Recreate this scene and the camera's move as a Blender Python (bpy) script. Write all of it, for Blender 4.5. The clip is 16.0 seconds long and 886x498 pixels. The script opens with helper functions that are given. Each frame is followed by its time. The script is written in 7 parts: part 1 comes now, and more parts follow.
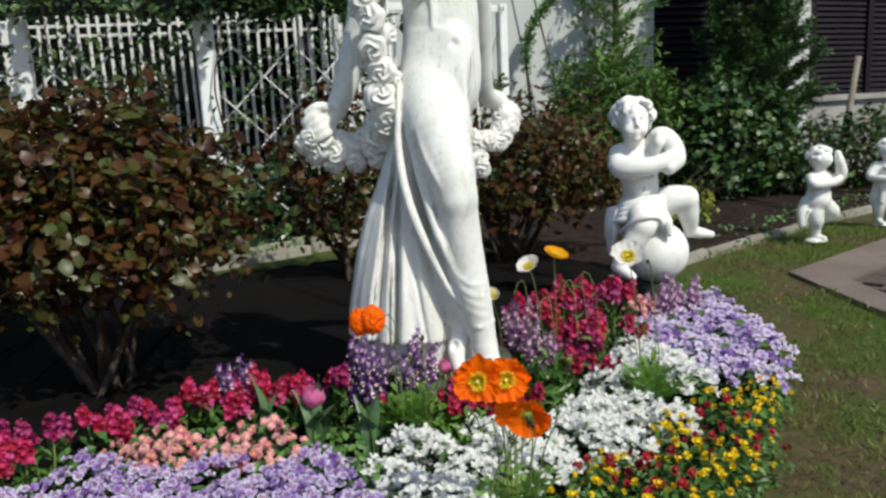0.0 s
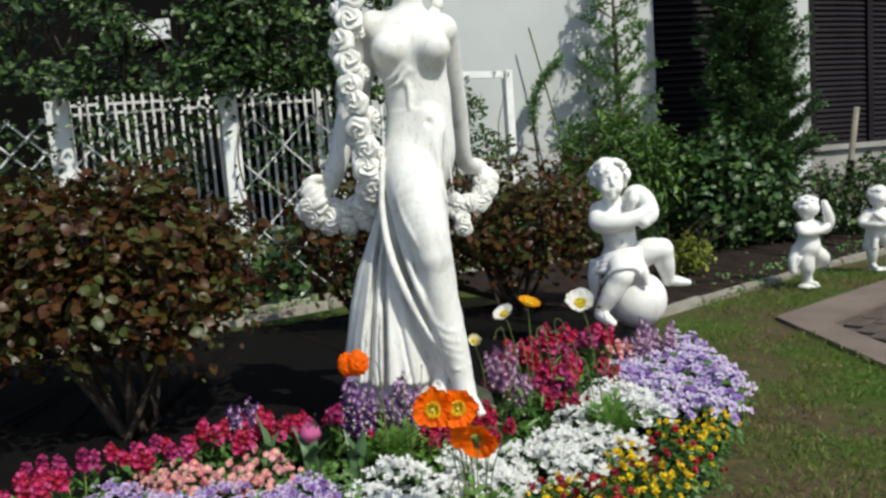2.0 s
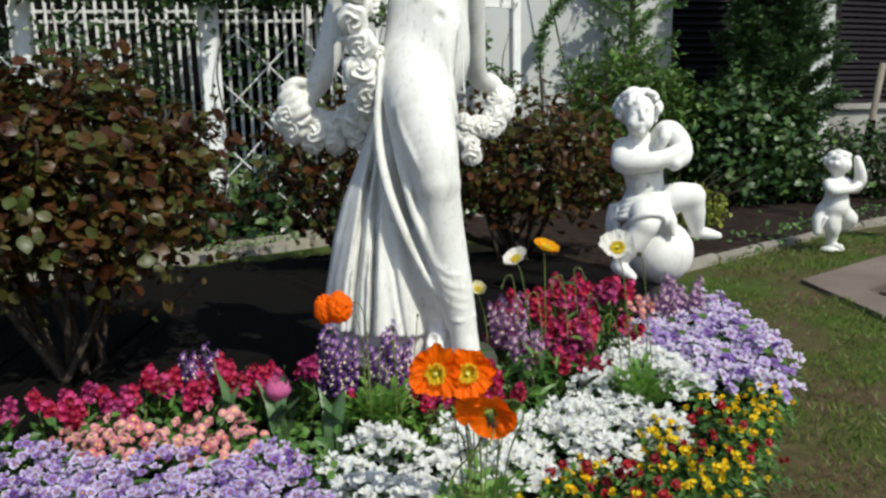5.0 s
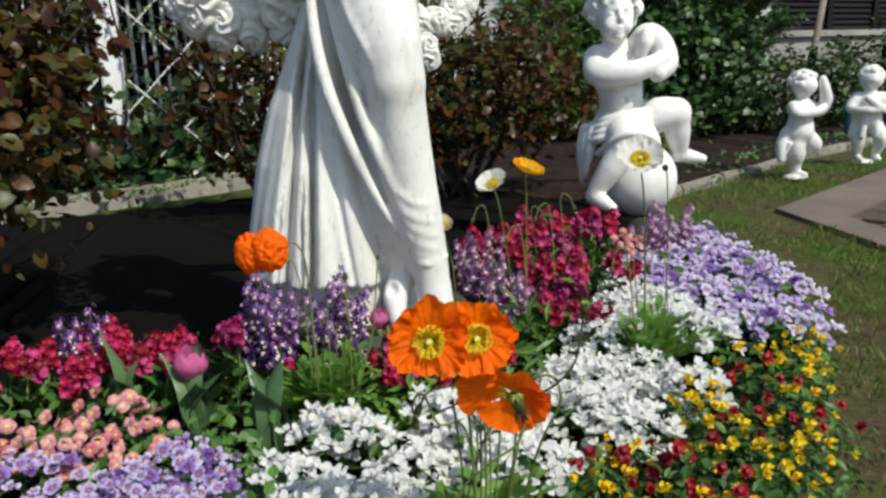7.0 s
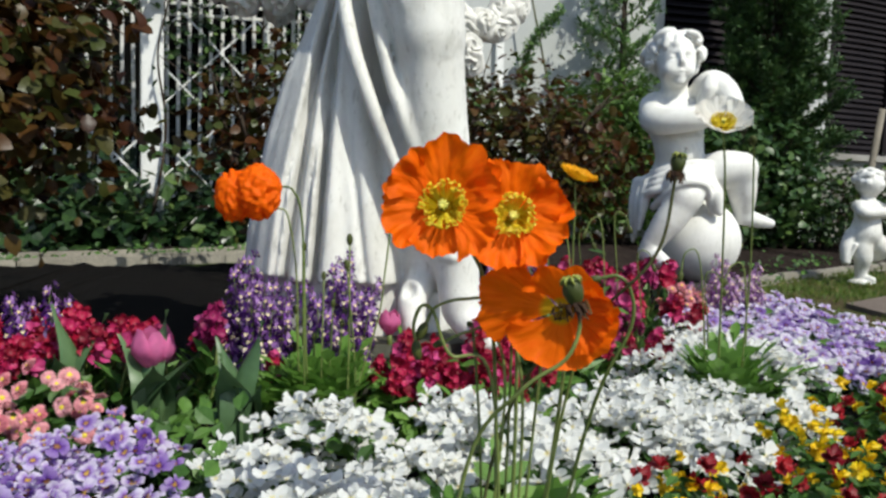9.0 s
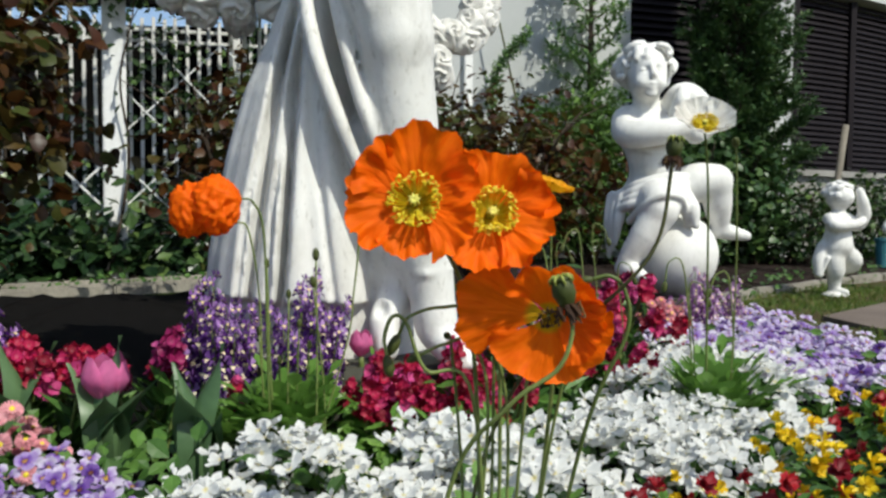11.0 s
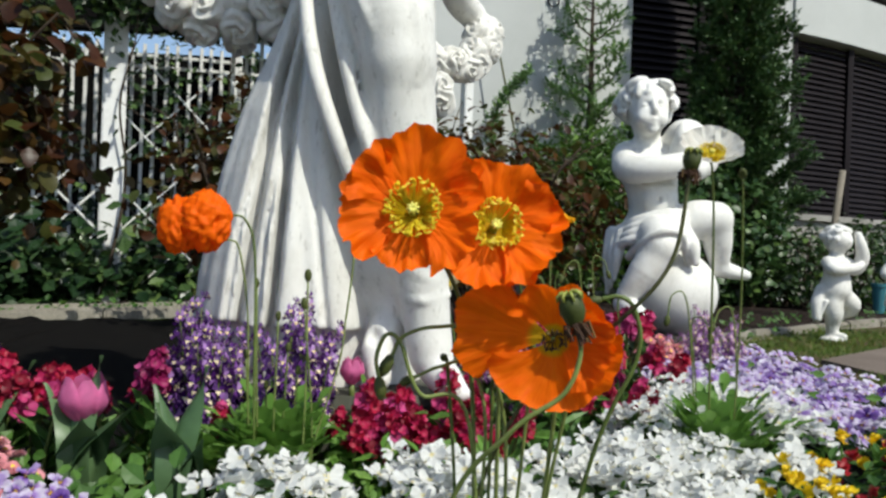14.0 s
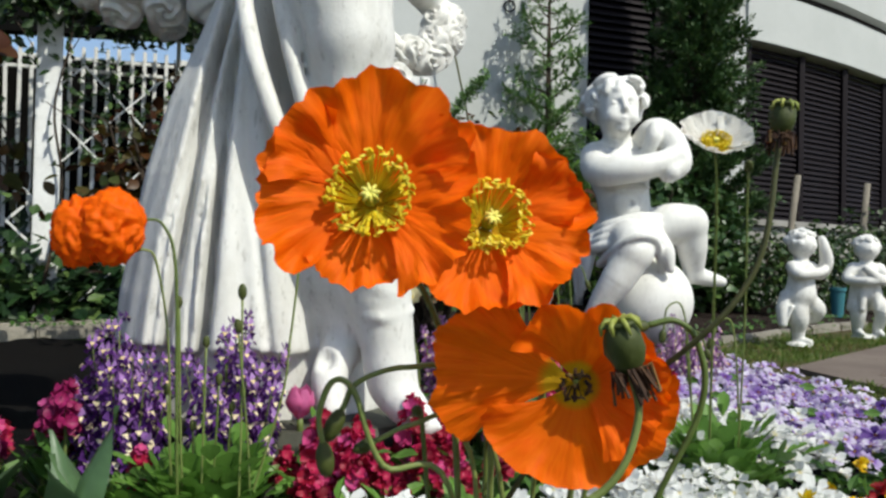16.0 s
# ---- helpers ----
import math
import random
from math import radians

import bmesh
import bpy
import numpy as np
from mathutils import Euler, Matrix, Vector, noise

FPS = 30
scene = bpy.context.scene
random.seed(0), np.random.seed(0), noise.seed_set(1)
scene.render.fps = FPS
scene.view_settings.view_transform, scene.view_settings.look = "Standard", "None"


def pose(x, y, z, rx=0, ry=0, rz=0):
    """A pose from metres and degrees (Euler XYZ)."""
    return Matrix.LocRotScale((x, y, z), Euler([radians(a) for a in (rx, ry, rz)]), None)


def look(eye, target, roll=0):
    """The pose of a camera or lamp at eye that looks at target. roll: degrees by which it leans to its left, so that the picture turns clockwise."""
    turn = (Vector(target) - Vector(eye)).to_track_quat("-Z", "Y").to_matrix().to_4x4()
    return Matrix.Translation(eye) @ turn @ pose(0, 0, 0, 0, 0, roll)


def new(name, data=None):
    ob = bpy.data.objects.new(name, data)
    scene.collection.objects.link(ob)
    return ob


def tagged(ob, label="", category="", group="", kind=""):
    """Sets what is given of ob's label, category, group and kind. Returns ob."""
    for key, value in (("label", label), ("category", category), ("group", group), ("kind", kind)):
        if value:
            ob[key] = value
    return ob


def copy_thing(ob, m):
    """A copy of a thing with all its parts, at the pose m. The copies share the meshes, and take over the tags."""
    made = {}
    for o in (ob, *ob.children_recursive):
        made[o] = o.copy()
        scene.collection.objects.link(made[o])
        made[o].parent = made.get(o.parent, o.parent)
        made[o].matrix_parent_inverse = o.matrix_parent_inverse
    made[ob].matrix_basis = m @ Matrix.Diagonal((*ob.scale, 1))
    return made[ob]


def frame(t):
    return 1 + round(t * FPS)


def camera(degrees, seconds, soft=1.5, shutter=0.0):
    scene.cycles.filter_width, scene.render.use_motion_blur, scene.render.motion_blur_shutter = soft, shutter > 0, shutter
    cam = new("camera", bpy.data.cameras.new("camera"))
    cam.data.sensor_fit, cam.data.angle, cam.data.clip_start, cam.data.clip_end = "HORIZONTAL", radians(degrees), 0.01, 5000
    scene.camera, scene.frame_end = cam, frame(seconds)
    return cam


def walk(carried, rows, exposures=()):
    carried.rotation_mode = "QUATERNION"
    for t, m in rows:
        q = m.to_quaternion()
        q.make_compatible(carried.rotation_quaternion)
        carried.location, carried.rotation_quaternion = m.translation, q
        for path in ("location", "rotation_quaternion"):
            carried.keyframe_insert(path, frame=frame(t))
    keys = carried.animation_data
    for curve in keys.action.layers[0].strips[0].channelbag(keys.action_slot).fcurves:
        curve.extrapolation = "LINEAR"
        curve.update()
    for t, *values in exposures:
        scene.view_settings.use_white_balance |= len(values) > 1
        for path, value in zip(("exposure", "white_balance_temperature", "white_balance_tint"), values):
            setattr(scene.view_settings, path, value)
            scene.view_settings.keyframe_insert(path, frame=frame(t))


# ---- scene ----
cam = camera(59.7, 16.0, 2.7)
PATH = [
    (0, (0.021, -0.013, 0.916), (-0.007, 1.953, 0.552), -2.6),
    (0.5, (0.068, -0.117, 0.945), (-0.017, 1.863, 0.674), -2.7),
    (1, (0.129, -0.255, 0.963), (0.039, 1.734, 0.765), -2.8),
    (1.5, (0.174, -0.313, 0.957), (0.066, 1.674, 0.75), -3.2),
    (2, (0.189, -0.301, 0.948), (0.085, 1.684, 0.729), -4.2),
    (2.5, (0.197, -0.262, 0.928), (0.07, 1.712, 0.63), -4.5),
    (3, (0.21, -0.227, 0.912), (0.112, 1.75, 0.619), -3.7),
    (3.5, (0.198, -0.183, 0.893), (0.131, 1.788, 0.566), -2.3),
    (3.7, (0.185, -0.16, 0.884), (0.117, 1.813, 0.562), -2.5),
    (6, (0.088, 0.351, 0.798), (0.027, 2.308, 0.389), 0.2),
    (6.5, (0.07, 0.446, 0.76), (0.044, 2.395, 0.309), 0.4),
    (7, (0.024, 0.562, 0.712), (0.143, 2.499, 0.226), -1.7),
    (7.5, (0.014, 0.67, 0.627), (0.089, 2.618, 0.179), -1.0),
    (8, (0.03, 0.746, 0.534), (0.122, 2.707, 0.149), 0.9),
    (8.5, (0.053, 0.786, 0.479), (0.109, 2.767, 0.21), 2.0),
    (9, (0.047, 0.782, 0.423), (0.076, 2.775, 0.264), 1.7),
    (9.5, (0.055, 0.792, 0.404), (0.124, 2.784, 0.234), -0.7),
    (12, (0.045, 0.871, 0.399), (0.147, 2.869, 0.387), 2.1),
    (12.5, (0.045, 0.876, 0.388), (0.133, 2.874, 0.396), 2.8),
    (13, (0.048, 0.876, 0.389), (0.142, 2.874, 0.395), 2.5),
    (13.5, (0.048, 0.875, 0.394), (0.152, 2.872, 0.398), 2.3),
    (14, (0.048, 0.878, 0.386), (0.156, 2.875, 0.387), 2.1),
    (14.5, (0.039, 0.899, 0.385), (0.16, 2.895, 0.357), 0.9),
    (15, (0.049, 0.917, 0.398), (0.268, 2.905, 0.39), 1.8),
    (15.5, (0.051, 0.985, 0.395), (0.246, 2.975, 0.426), 1.4),
    (16, (0.05, 1.038, 0.384), (0.269, 3.026, 0.414), 1.3),
]
walk(cam, [(t, look(eye, target, roll)) for t, eye, target, roll in PATH])

# ---- light ----
SUN = Vector((0.42, -0.50, 0.76)).normalized()
world = bpy.data.worlds.new("world")
scene.world = world
world.use_nodes = True
wn, wl = world.node_tree.nodes, world.node_tree.links
sky = wn.new("ShaderNodeTexSky")
sky.sky_type, sky.sun_disc = "NISHITA", False
sky.sun_elevation = math.asin(SUN.z)
sky.sun_rotation = math.atan2(SUN.x, SUN.y)
wl.new(sky.outputs["Color"], wn["Background"].inputs["Color"])
wn["Background"].inputs["Strength"].default_value = 0.138
sun = new("sun", bpy.data.lights.new("sun", "SUN"))
sun.data.energy, sun.data.angle, sun.data.color = 4.4, radians(0.5), (0.97, 0.962, 0.85)
sun.matrix_world = look(SUN * 30, (0, 0, 0))
scene.view_settings.exposure = 0.05

# ---- materials ----


def principled(name, rough=0.6, spec=0.4, metal=0.0):
    m = bpy.data.materials.new(name)
    m.use_nodes = True
    n = m.node_tree.nodes
    b = n["Principled BSDF"]
    b.inputs["Roughness"].default_value = rough
    b.inputs["Specular IOR Level"].default_value = spec
    b.inputs["Metallic"].default_value = metal
    return m, n, m.node_tree.links, b


def ramp(n, stops):
    r = n.new("ShaderNodeValToRGB")
    while len(r.color_ramp.elements) < len(stops):
        r.color_ramp.elements.new(1.0)
    for e, (p, c) in zip(r.color_ramp.elements, stops):
        e.position, e.color = p, (*c, 1)
    return r


def noise_tex(n, l, scale, detail=4.0, rough=0.55, vec=None, coord="Object"):
    t = n.new("ShaderNodeTexNoise")
    t.inputs["Scale"].default_value, t.inputs["Detail"].default_value, t.inputs["Roughness"].default_value = scale, detail, rough
    if vec is None:
        vec = n.new("ShaderNodeTexCoord").outputs[coord]
    l.new(vec, t.inputs["Vector"])
    return t


def mix_rgb(n, l, mode, fac, a, b):
    x = n.new("ShaderNodeMix")
    x.data_type, x.blend_type = "RGBA", mode
    for sock, v in ((x.inputs[0], fac), (x.inputs[6], a), (x.inputs[7], b)):
        if isinstance(v, (int, float)):
            sock.default_value = v
        elif isinstance(v, tuple):
            sock.default_value = (*v, 1)
        else:
            l.new(v, sock)
    return x.outputs[2]


def bump(n, l, b, height, strength, distance):
    u = n.new("ShaderNodeBump")
    u.inputs["Strength"].default_value, u.inputs["Distance"].default_value = strength, distance
    l.new(height, u.inputs["Height"])
    l.new(u.outputs[0], b.inputs["Normal"])


def see_through(m, n, l, b, colour, amount):
    """Lets part of the light pass through a thin leaf or petal."""
    tr = n.new("ShaderNodeBsdfTranslucent")
    mx = n.new("ShaderNodeMixShader")
    mx.inputs[0].default_value = amount
    if isinstance(colour, tuple):
        tr.inputs["Color"].default_value = (*colour, 1)
    else:
        l.new(colour, tr.inputs["Color"])
    l.new(b.outputs[0], mx.inputs[1])
    l.new(tr.outputs[0], mx.inputs[2])
    l.new(mx.outputs[0], n["Material Output"].inputs["Surface"])


def surface(name, stops, scale, rough=0.7, fine=60.0, fine_amount=0.25, bump_amount=0.3, bump_dist=0.004, spec=0.3, coord="Object"):
    """A ground, stone, wood or paint surface: broad stains, fine grain and relief."""
    m, n, l, b = principled(name, rough, spec)
    broad = noise_tex(n, l, scale, 6.0, 0.6, coord=coord)
    grain = noise_tex(n, l, fine, 5.0, 0.65, coord=coord)
    r = ramp(n, stops)
    l.new(broad.outputs["Fac"], r.inputs[0])
    g = ramp(n, [(0.25, (1 - fine_amount,) * 3), (0.75, (1.0,) * 3)])
    l.new(grain.outputs["Fac"], g.inputs[0])
    l.new(mix_rgb(n, l, "MULTIPLY", 1.0, r.outputs[0], g.outputs[0]), b.inputs["Base Color"])
    bump(n, l, b, grain.outputs["Fac"], bump_amount, bump_dist)
    return m


def leafy(name, stops, thin=0.3, rough=0.45, each="island", grain=90.0, spec=0.35):
    """Leaves or petals, whose colour varies from one to the next and along each."""
    m, n, l, b = principled(name, rough, spec)
    if each == "island":
        rnd = n.new("ShaderNodeNewGeometry").outputs["Random Per Island"]
    else:
        rnd = n.new("ShaderNodeObjectInfo").outputs["Random"]
    r = ramp(n, stops)
    l.new(rnd, r.inputs[0])
    f = noise_tex(n, l, grain, 3.0)
    g = ramp(n, [(0.3, (0.72, 0.72, 0.72)), (0.7, (1.0, 1.0, 1.0))])
    l.new(f.outputs["Fac"], g.inputs[0])
    col = mix_rgb(n, l, "MULTIPLY", 1.0, r.outputs[0], g.outputs[0])
    l.new(col, b.inputs["Base Color"])
    bump(n, l, b, f.outputs["Fac"], 0.25, 0.002)
    if thin:
        see_through(m, n, l, b, col, thin)
    return m


def blossom_mat(name, rings, random_tint=((0.0, (1, 1, 1)), (1.0, (1, 1, 1))), size=0.02, thin=0.3, rough=0.6):
    """A blossom that is coloured in rings about its own middle; each takes its own tint."""
    m, n, l, b = principled(name, rough, 0.2)
    tc = n.new("ShaderNodeTexCoord")
    flat = n.new("ShaderNodeVectorMath")
    flat.operation = "MULTIPLY"
    flat.inputs[1].default_value = (1, 1, 0)
    l.new(tc.outputs["Object"], flat.inputs[0])
    ln = n.new("ShaderNodeVectorMath")
    ln.operation = "LENGTH"
    l.new(flat.outputs[0], ln.inputs[0])
    nz = noise_tex(n, l, 220.0, 3.0)
    ad = n.new("ShaderNodeMath")
    ad.operation = "MULTIPLY_ADD"
    ad.inputs[1].default_value = size * 0.5
    l.new(nz.outputs["Fac"], ad.inputs[0])
    l.new(ln.outputs["Value"], ad.inputs[2])
    dv = n.new("ShaderNodeMath")
    dv.operation = "DIVIDE"
    dv.inputs[1].default_value = size * 1.25
    l.new(ad.outputs[0], dv.inputs[0])
    r = ramp(n, rings)
    l.new(dv.outputs[0], r.inputs[0])
    t = ramp(n, list(random_tint))
    l.new(n.new("ShaderNodeObjectInfo").outputs["Random"], t.inputs[0])
    col = mix_rgb(n, l, "MULTIPLY", 1.0, r.outputs[0], t.outputs[0])
    l.new(col, b.inputs["Base Color"])
    if thin:
        see_through(m, n, l, b, col, thin)
    return m


# painted cast stone of the statues, with grey weather streaks that run down
def statue_stone(name, streak):
    m, n, l, b = principled(name, 0.55, 0.3)
    tc = n.new("ShaderNodeTexCoord")
    mp = n.new("ShaderNodeMapping")
    mp.inputs["Scale"].default_value = (1, 1, 0.42)
    l.new(tc.outputs["Object"], mp.inputs["Vector"])
    run = noise_tex(n, l, 15.0, 9.0, 0.70, mp.outputs[0])
    thin_run = noise_tex(n, l, 95.0, 6.0, 0.7, mp.outputs[0])
    spot = noise_tex(n, l, 7.0, 5.0, 0.6)
    grain = noise_tex(n, l, 90.0, 6.0, 0.7)
    r1 = ramp(n, [(0.30, (0.36, 0.345, 0.31)), (0.44, (0.62, 0.605, 0.57)), (0.70, (0.77, 0.76, 0.725))])
    r2 = ramp(n, [(0.25, (0.76, 0.75, 0.71)), (0.5, (1, 1, 1))])
    l.new(run.outputs["Fac"], r1.inputs[0])
    l.new(spot.outputs["Fac"], r2.inputs[0])
    r3 = ramp(n, [(0.34, (0.62, 0.61, 0.58)), (0.44, (1, 1, 1))])
    l.new(thin_run.outputs["Fac"], r3.inputs[0])
    dirty = mix_rgb(n, l, "MIX", streak, (0.75, 0.745, 0.71), r1.outputs[0])
    dirty = mix_rgb(n, l, "MULTIPLY", streak, dirty, r3.outputs[0])
    l.new(mix_rgb(n, l, "MULTIPLY", 0.8, dirty, r2.outputs[0]), b.inputs["Base Color"])
    bump(n, l, b, grain.outputs["Fac"], 0.35, 0.003)
    return m


M = {}
M["statue"] = statue_stone("white_cast_stone", 0.68)
M["statue_clean"] = statue_stone("white_cast_stone_clean", 0.35)
M["plinth"] = surface("grey_cast_stone", [(0.3, (0.04, 0.042, 0.03)), (0.7, (0.10, 0.10, 0.075))], 6.0)
# moist soil, with the shade under the shrubs also put into its albedo
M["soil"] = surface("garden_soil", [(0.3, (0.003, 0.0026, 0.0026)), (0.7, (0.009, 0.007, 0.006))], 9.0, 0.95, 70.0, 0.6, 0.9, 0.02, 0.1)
M["mulch"] = surface("brown_mulch", [(0.3, (0.018, 0.012, 0.010)), (0.7, (0.060, 0.042, 0.034))], 16.0, 0.95, 70.0, 0.6, 0.9, 0.02, 0.1)
M["kerb"] = surface("concrete_kerb", [(0.3, (0.22, 0.20, 0.165)), (0.7, (0.40, 0.37, 0.315))], 5.0, 0.85, 80.0, 0.35, 0.5, 0.005, 0.2)
M["paving"] = surface("brown_paving", [(0.3, (0.135, 0.105, 0.088)), (0.7, (0.21, 0.168, 0.140))], 3.0, 0.9, 120.0, 0.35, 0.4, 0.004, 0.2)
M["paver"] = surface("dark_pavers", [(0.3, (0.07, 0.055, 0.045)), (0.7, (0.14, 0.105, 0.085))], 7.0, 0.9, 120.0, 0.4, 0.4, 0.004, 0.2)
M["wall"] = surface("grey_render", [(0.3, (0.46, 0.475, 0.465)), (0.7, (0.53, 0.545, 0.535))], 1.2, 0.85, 150.0, 0.12, 0.25, 0.003, 0.2)
M["wall_base"] = surface("stained_concrete", [(0.3, (0.22, 0.21, 0.19)), (0.7, (0.36, 0.35, 0.325))], 2.5, 0.85, 120.0, 0.2, 0.3, 0.003, 0.2)
M["louvre"] = surface("dark_brown_metal", [(0.3, (0.011, 0.008, 0.010)), (0.7, (0.017, 0.013, 0.016))], 2.0, 0.6, 60.0, 0.15, 0.1, 0.001, 0.12)
# near-black albedo stands in for deep shade; the stake binding shares it
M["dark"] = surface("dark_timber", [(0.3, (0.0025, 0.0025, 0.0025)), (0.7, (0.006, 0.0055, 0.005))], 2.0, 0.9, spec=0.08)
M["white_paint"] = surface("white_painted_wood", [(0.3, (0.66, 0.66, 0.64)), (0.7, (0.82, 0.82, 0.80))], 5.0, 0.5, 90.0, 0.15, 0.2, 0.002, 0.4)
M["stake"] = surface("weathered_stake", [(0.3, (0.17, 0.15, 0.12)), (0.7, (0.28, 0.25, 0.20))], 8.0, 0.85)
M["teal"] = surface("teal_plastic", [(0.3, (0.03, 0.14, 0.17)), (0.7, (0.05, 0.20, 0.24))], 6.0, 0.45, 90.0, 0.12, 0.1, 0.001, 0.4)
M["bark"] = surface("bark", [(0.3, (0.045, 0.032, 0.024)), (0.7, (0.11, 0.085, 0.065))], 14.0, 0.9, 90.0, 0.5, 0.9, 0.01, 0.1)
M["copper_leaf"] = leafy("copper_leaves", [(0.0, (0.026, 0.010, 0.005)), (0.28, (0.082, 0.027, 0.008)), (0.50, (0.098, 0.052, 0.013)), (0.74, (0.070, 0.066, 0.015)), (0.96, (0.066, 0.092, 0.022)), (1.0, (0.15, 0.125, 0.06))], 0.34, 0.38, spec=0.26)
M["ivy"] = leafy("ivy_leaves", [(0.0, (0.010, 0.028, 0.010)), (0.6, (0.026, 0.062, 0.020)), (0.9, (0.060, 0.110, 0.034)), (1.0, (0.12, 0.19, 0.05))], 0.2, 0.32)
M["vine"] = leafy("vine_leaves", [(0.0, (0.010, 0.024, 0.007)), (0.5, (0.030, 0.066, 0.016)), (0.85, (0.064, 0.125, 0.030)), (1.0, (0.15, 0.24, 0.06))], 0.25, 0.4)
M["feathery"] = leafy("feathery_leaves", [(0.0, (0.035, 0.080, 0.014)), (0.6, (0.075, 0.160, 0.026)), (1.0, (0.16, 0.28, 0.05))], 0.3, 0.5)
M["hedge"] = leafy("hedge_leaves", [(0.0, (0.026, 0.062, 0.018)), (0.7, (0.050, 0.110, 0.028)), (1.0, (0.11, 0.18, 0.045))], 0.2, 0.4)
M["conifer"] = leafy("conifer_sprays", [(0.0, (0.060, 0.14, 0.040)), (0.6, (0.11, 0.22, 0.058)), (1.0, (0.20, 0.32, 0.09))], 0.2, 0.55)
M["conifer_dark"] = leafy("dark_conifer_sprays", [(0.0, (0.030, 0.072, 0.024)), (0.7, (0.055, 0.118, 0.034)), (1.0, (0.11, 0.18, 0.05))], 0.15, 0.55)
M["yellow_bush"] = leafy("golden_leaves", [(0.0, (0.12, 0.16, 0.02)), (1.0, (0.30, 0.32, 0.04))], 0.3, 0.4)
M["foliage"] = leafy("bedding_leaves", [(0.0, (0.036, 0.096, 0.017)), (0.6, (0.070, 0.165, 0.029)), (1.0, (0.13, 0.26, 0.05))], 0.3, 0.42)
M["poppy_leaf"] = leafy("poppy_leaves", [(0.0, (0.12, 0.26, 0.040)), (0.6, (0.18, 0.35, 0.065)), (1.0, (0.26, 0.44, 0.10))], 0.4, 0.42)
M["tulip_leaf"] = leafy("tulip_leaves", [(0.0, (0.075, 0.145, 0.062)), (1.0, (0.115, 0.20, 0.085))], 0.2, 0.38, "object", 40.0)
M["stem"] = leafy("green_stems", [(0.0, (0.105, 0.150, 0.034)), (1.0, (0.20, 0.25, 0.07))], 0.0, 0.5, "object", 120.0)
M["dark_stem"] = leafy("dark_stems", [(0.0, (0.055, 0.058, 0.020)), (1.0, (0.085, 0.09, 0.030))], 0.0, 0.6, "object", 120.0)
M["pod"] = leafy("seed_pods", [(0.0, (0.028, 0.042, 0.007)), (1.0, (0.064, 0.078, 0.014))], 0.0, 0.6, "island", 200.0)
M["withered"] = leafy("withered_stamens", [(0.0, (0.030, 0.014, 0.008)), (0.8, (0.085, 0.036, 0.014)), (1.0, (0.30, 0.20, 0.06))], 0.0, 0.8)
M["grass"] = leafy("grass_blades", [(0.0, (0.060, 0.13, 0.014)), (0.6, (0.125, 0.195, 0.022)), (0.84, (0.18, 0.17, 0.040)), (1.0, (0.27, 0.22, 0.10))], 0.25, 0.5)
M["tulip"] = leafy("pink_tulip_petals", [(0.0, (0.66, 0.09, 0.30)), (1.0, (0.82, 0.24, 0.47))], 0.40, 0.4, "island", 60.0)
M["crimson"] = leafy("crimson_florets", [(0.0, (0.17, 0.004, 0.018)), (0.4, (0.44, 0.008, 0.042)), (0.75, (0.54, 0.018, 0.11)), (1.0, (0.66, 0.08, 0.28))], 0.3, 0.5, "object", 120.0)
M["magenta"] = leafy("magenta_florets", [(0.0, (0.20, 0.006, 0.060)), (0.6, (0.36, 0.016, 0.12)), (1.0, (0.55, 0.09, 0.28))], 0.3, 0.5, "object", 120.0)
M["linaria"] = leafy("purple_florets", [(0.0, (0.060, 0.010, 0.13)), (0.55, (0.15, 0.034, 0.27)), (1.0, (0.44, 0.24, 0.56))], 0.25, 0.5)
M["linaria_pale"] = leafy("mauve_florets", [(0.0, (0.20, 0.060, 0.24)), (0.6, (0.36, 0.15, 0.40)), (1.0, (0.60, 0.40, 0.62))], 0.3, 0.5)
M["lip"] = leafy("yellow_lips", [(0.0, (0.80, 0.62, 0.26)), (1.0, (0.84, 0.76, 0.56))], 0.2, 0.5)
M["daisy"] = leafy("pink_daisy_petals", [(0.0, (0.72, 0.22, 0.27)), (1.0, (0.84, 0.43, 0.46))], 0.25, 0.55, "object", 150.0)
M["yellow"] = leafy("yellow_petals", [(0.0, (0.84, 0.52, 0.006)), (1.0, (0.88, 0.66, 0.015))], 0.3, 0.5, "object", 150.0)
M["red"] = leafy("dark_red_petals", [(0.0, (0.20, 0.004, 0.012)), (1.0, (0.42, 0.012, 0.02))], 0.25, 0.5, "object", 150.0)
M["stamen"] = leafy("yellow_stamens", [(0.0, (0.92, 0.66, 0.01)), (1.0, (0.95, 0.82, 0.06))], 0.3, 0.5)
M["star"] = leafy("pale_star", [(0.0, (0.80, 0.74, 0.12)), (1.0, (0.86, 0.80, 0.20))], 0.0, 0.5)
M["pistil"] = leafy("green_pistil", [(0.0, (0.20, 0.25, 0.04)), (1.0, (0.34, 0.36, 0.07))], 0.0, 0.5)
M["viola"] = blossom_mat("lilac_viola", [(0.0, (0.75, 0.50, 0.03)), (0.27, (0.62, 0.38, 0.06)), (0.36, (0.11, 0.018, 0.22)), (0.44, (0.36, 0.22, 0.56)), (0.62, (0.58, 0.50, 0.68)), (1.0, (0.72, 0.69, 0.77))],
                         ((0.0, (0.26, 0.13, 0.46)), (0.16, (0.58, 0.44, 0.76)), (0.36, (0.94, 0.91, 1.0)), (0.62, (1.0, 1.0, 1.0)), (1.0, (1.14, 1.20, 1.10))), 0.0145, thin=0.42)
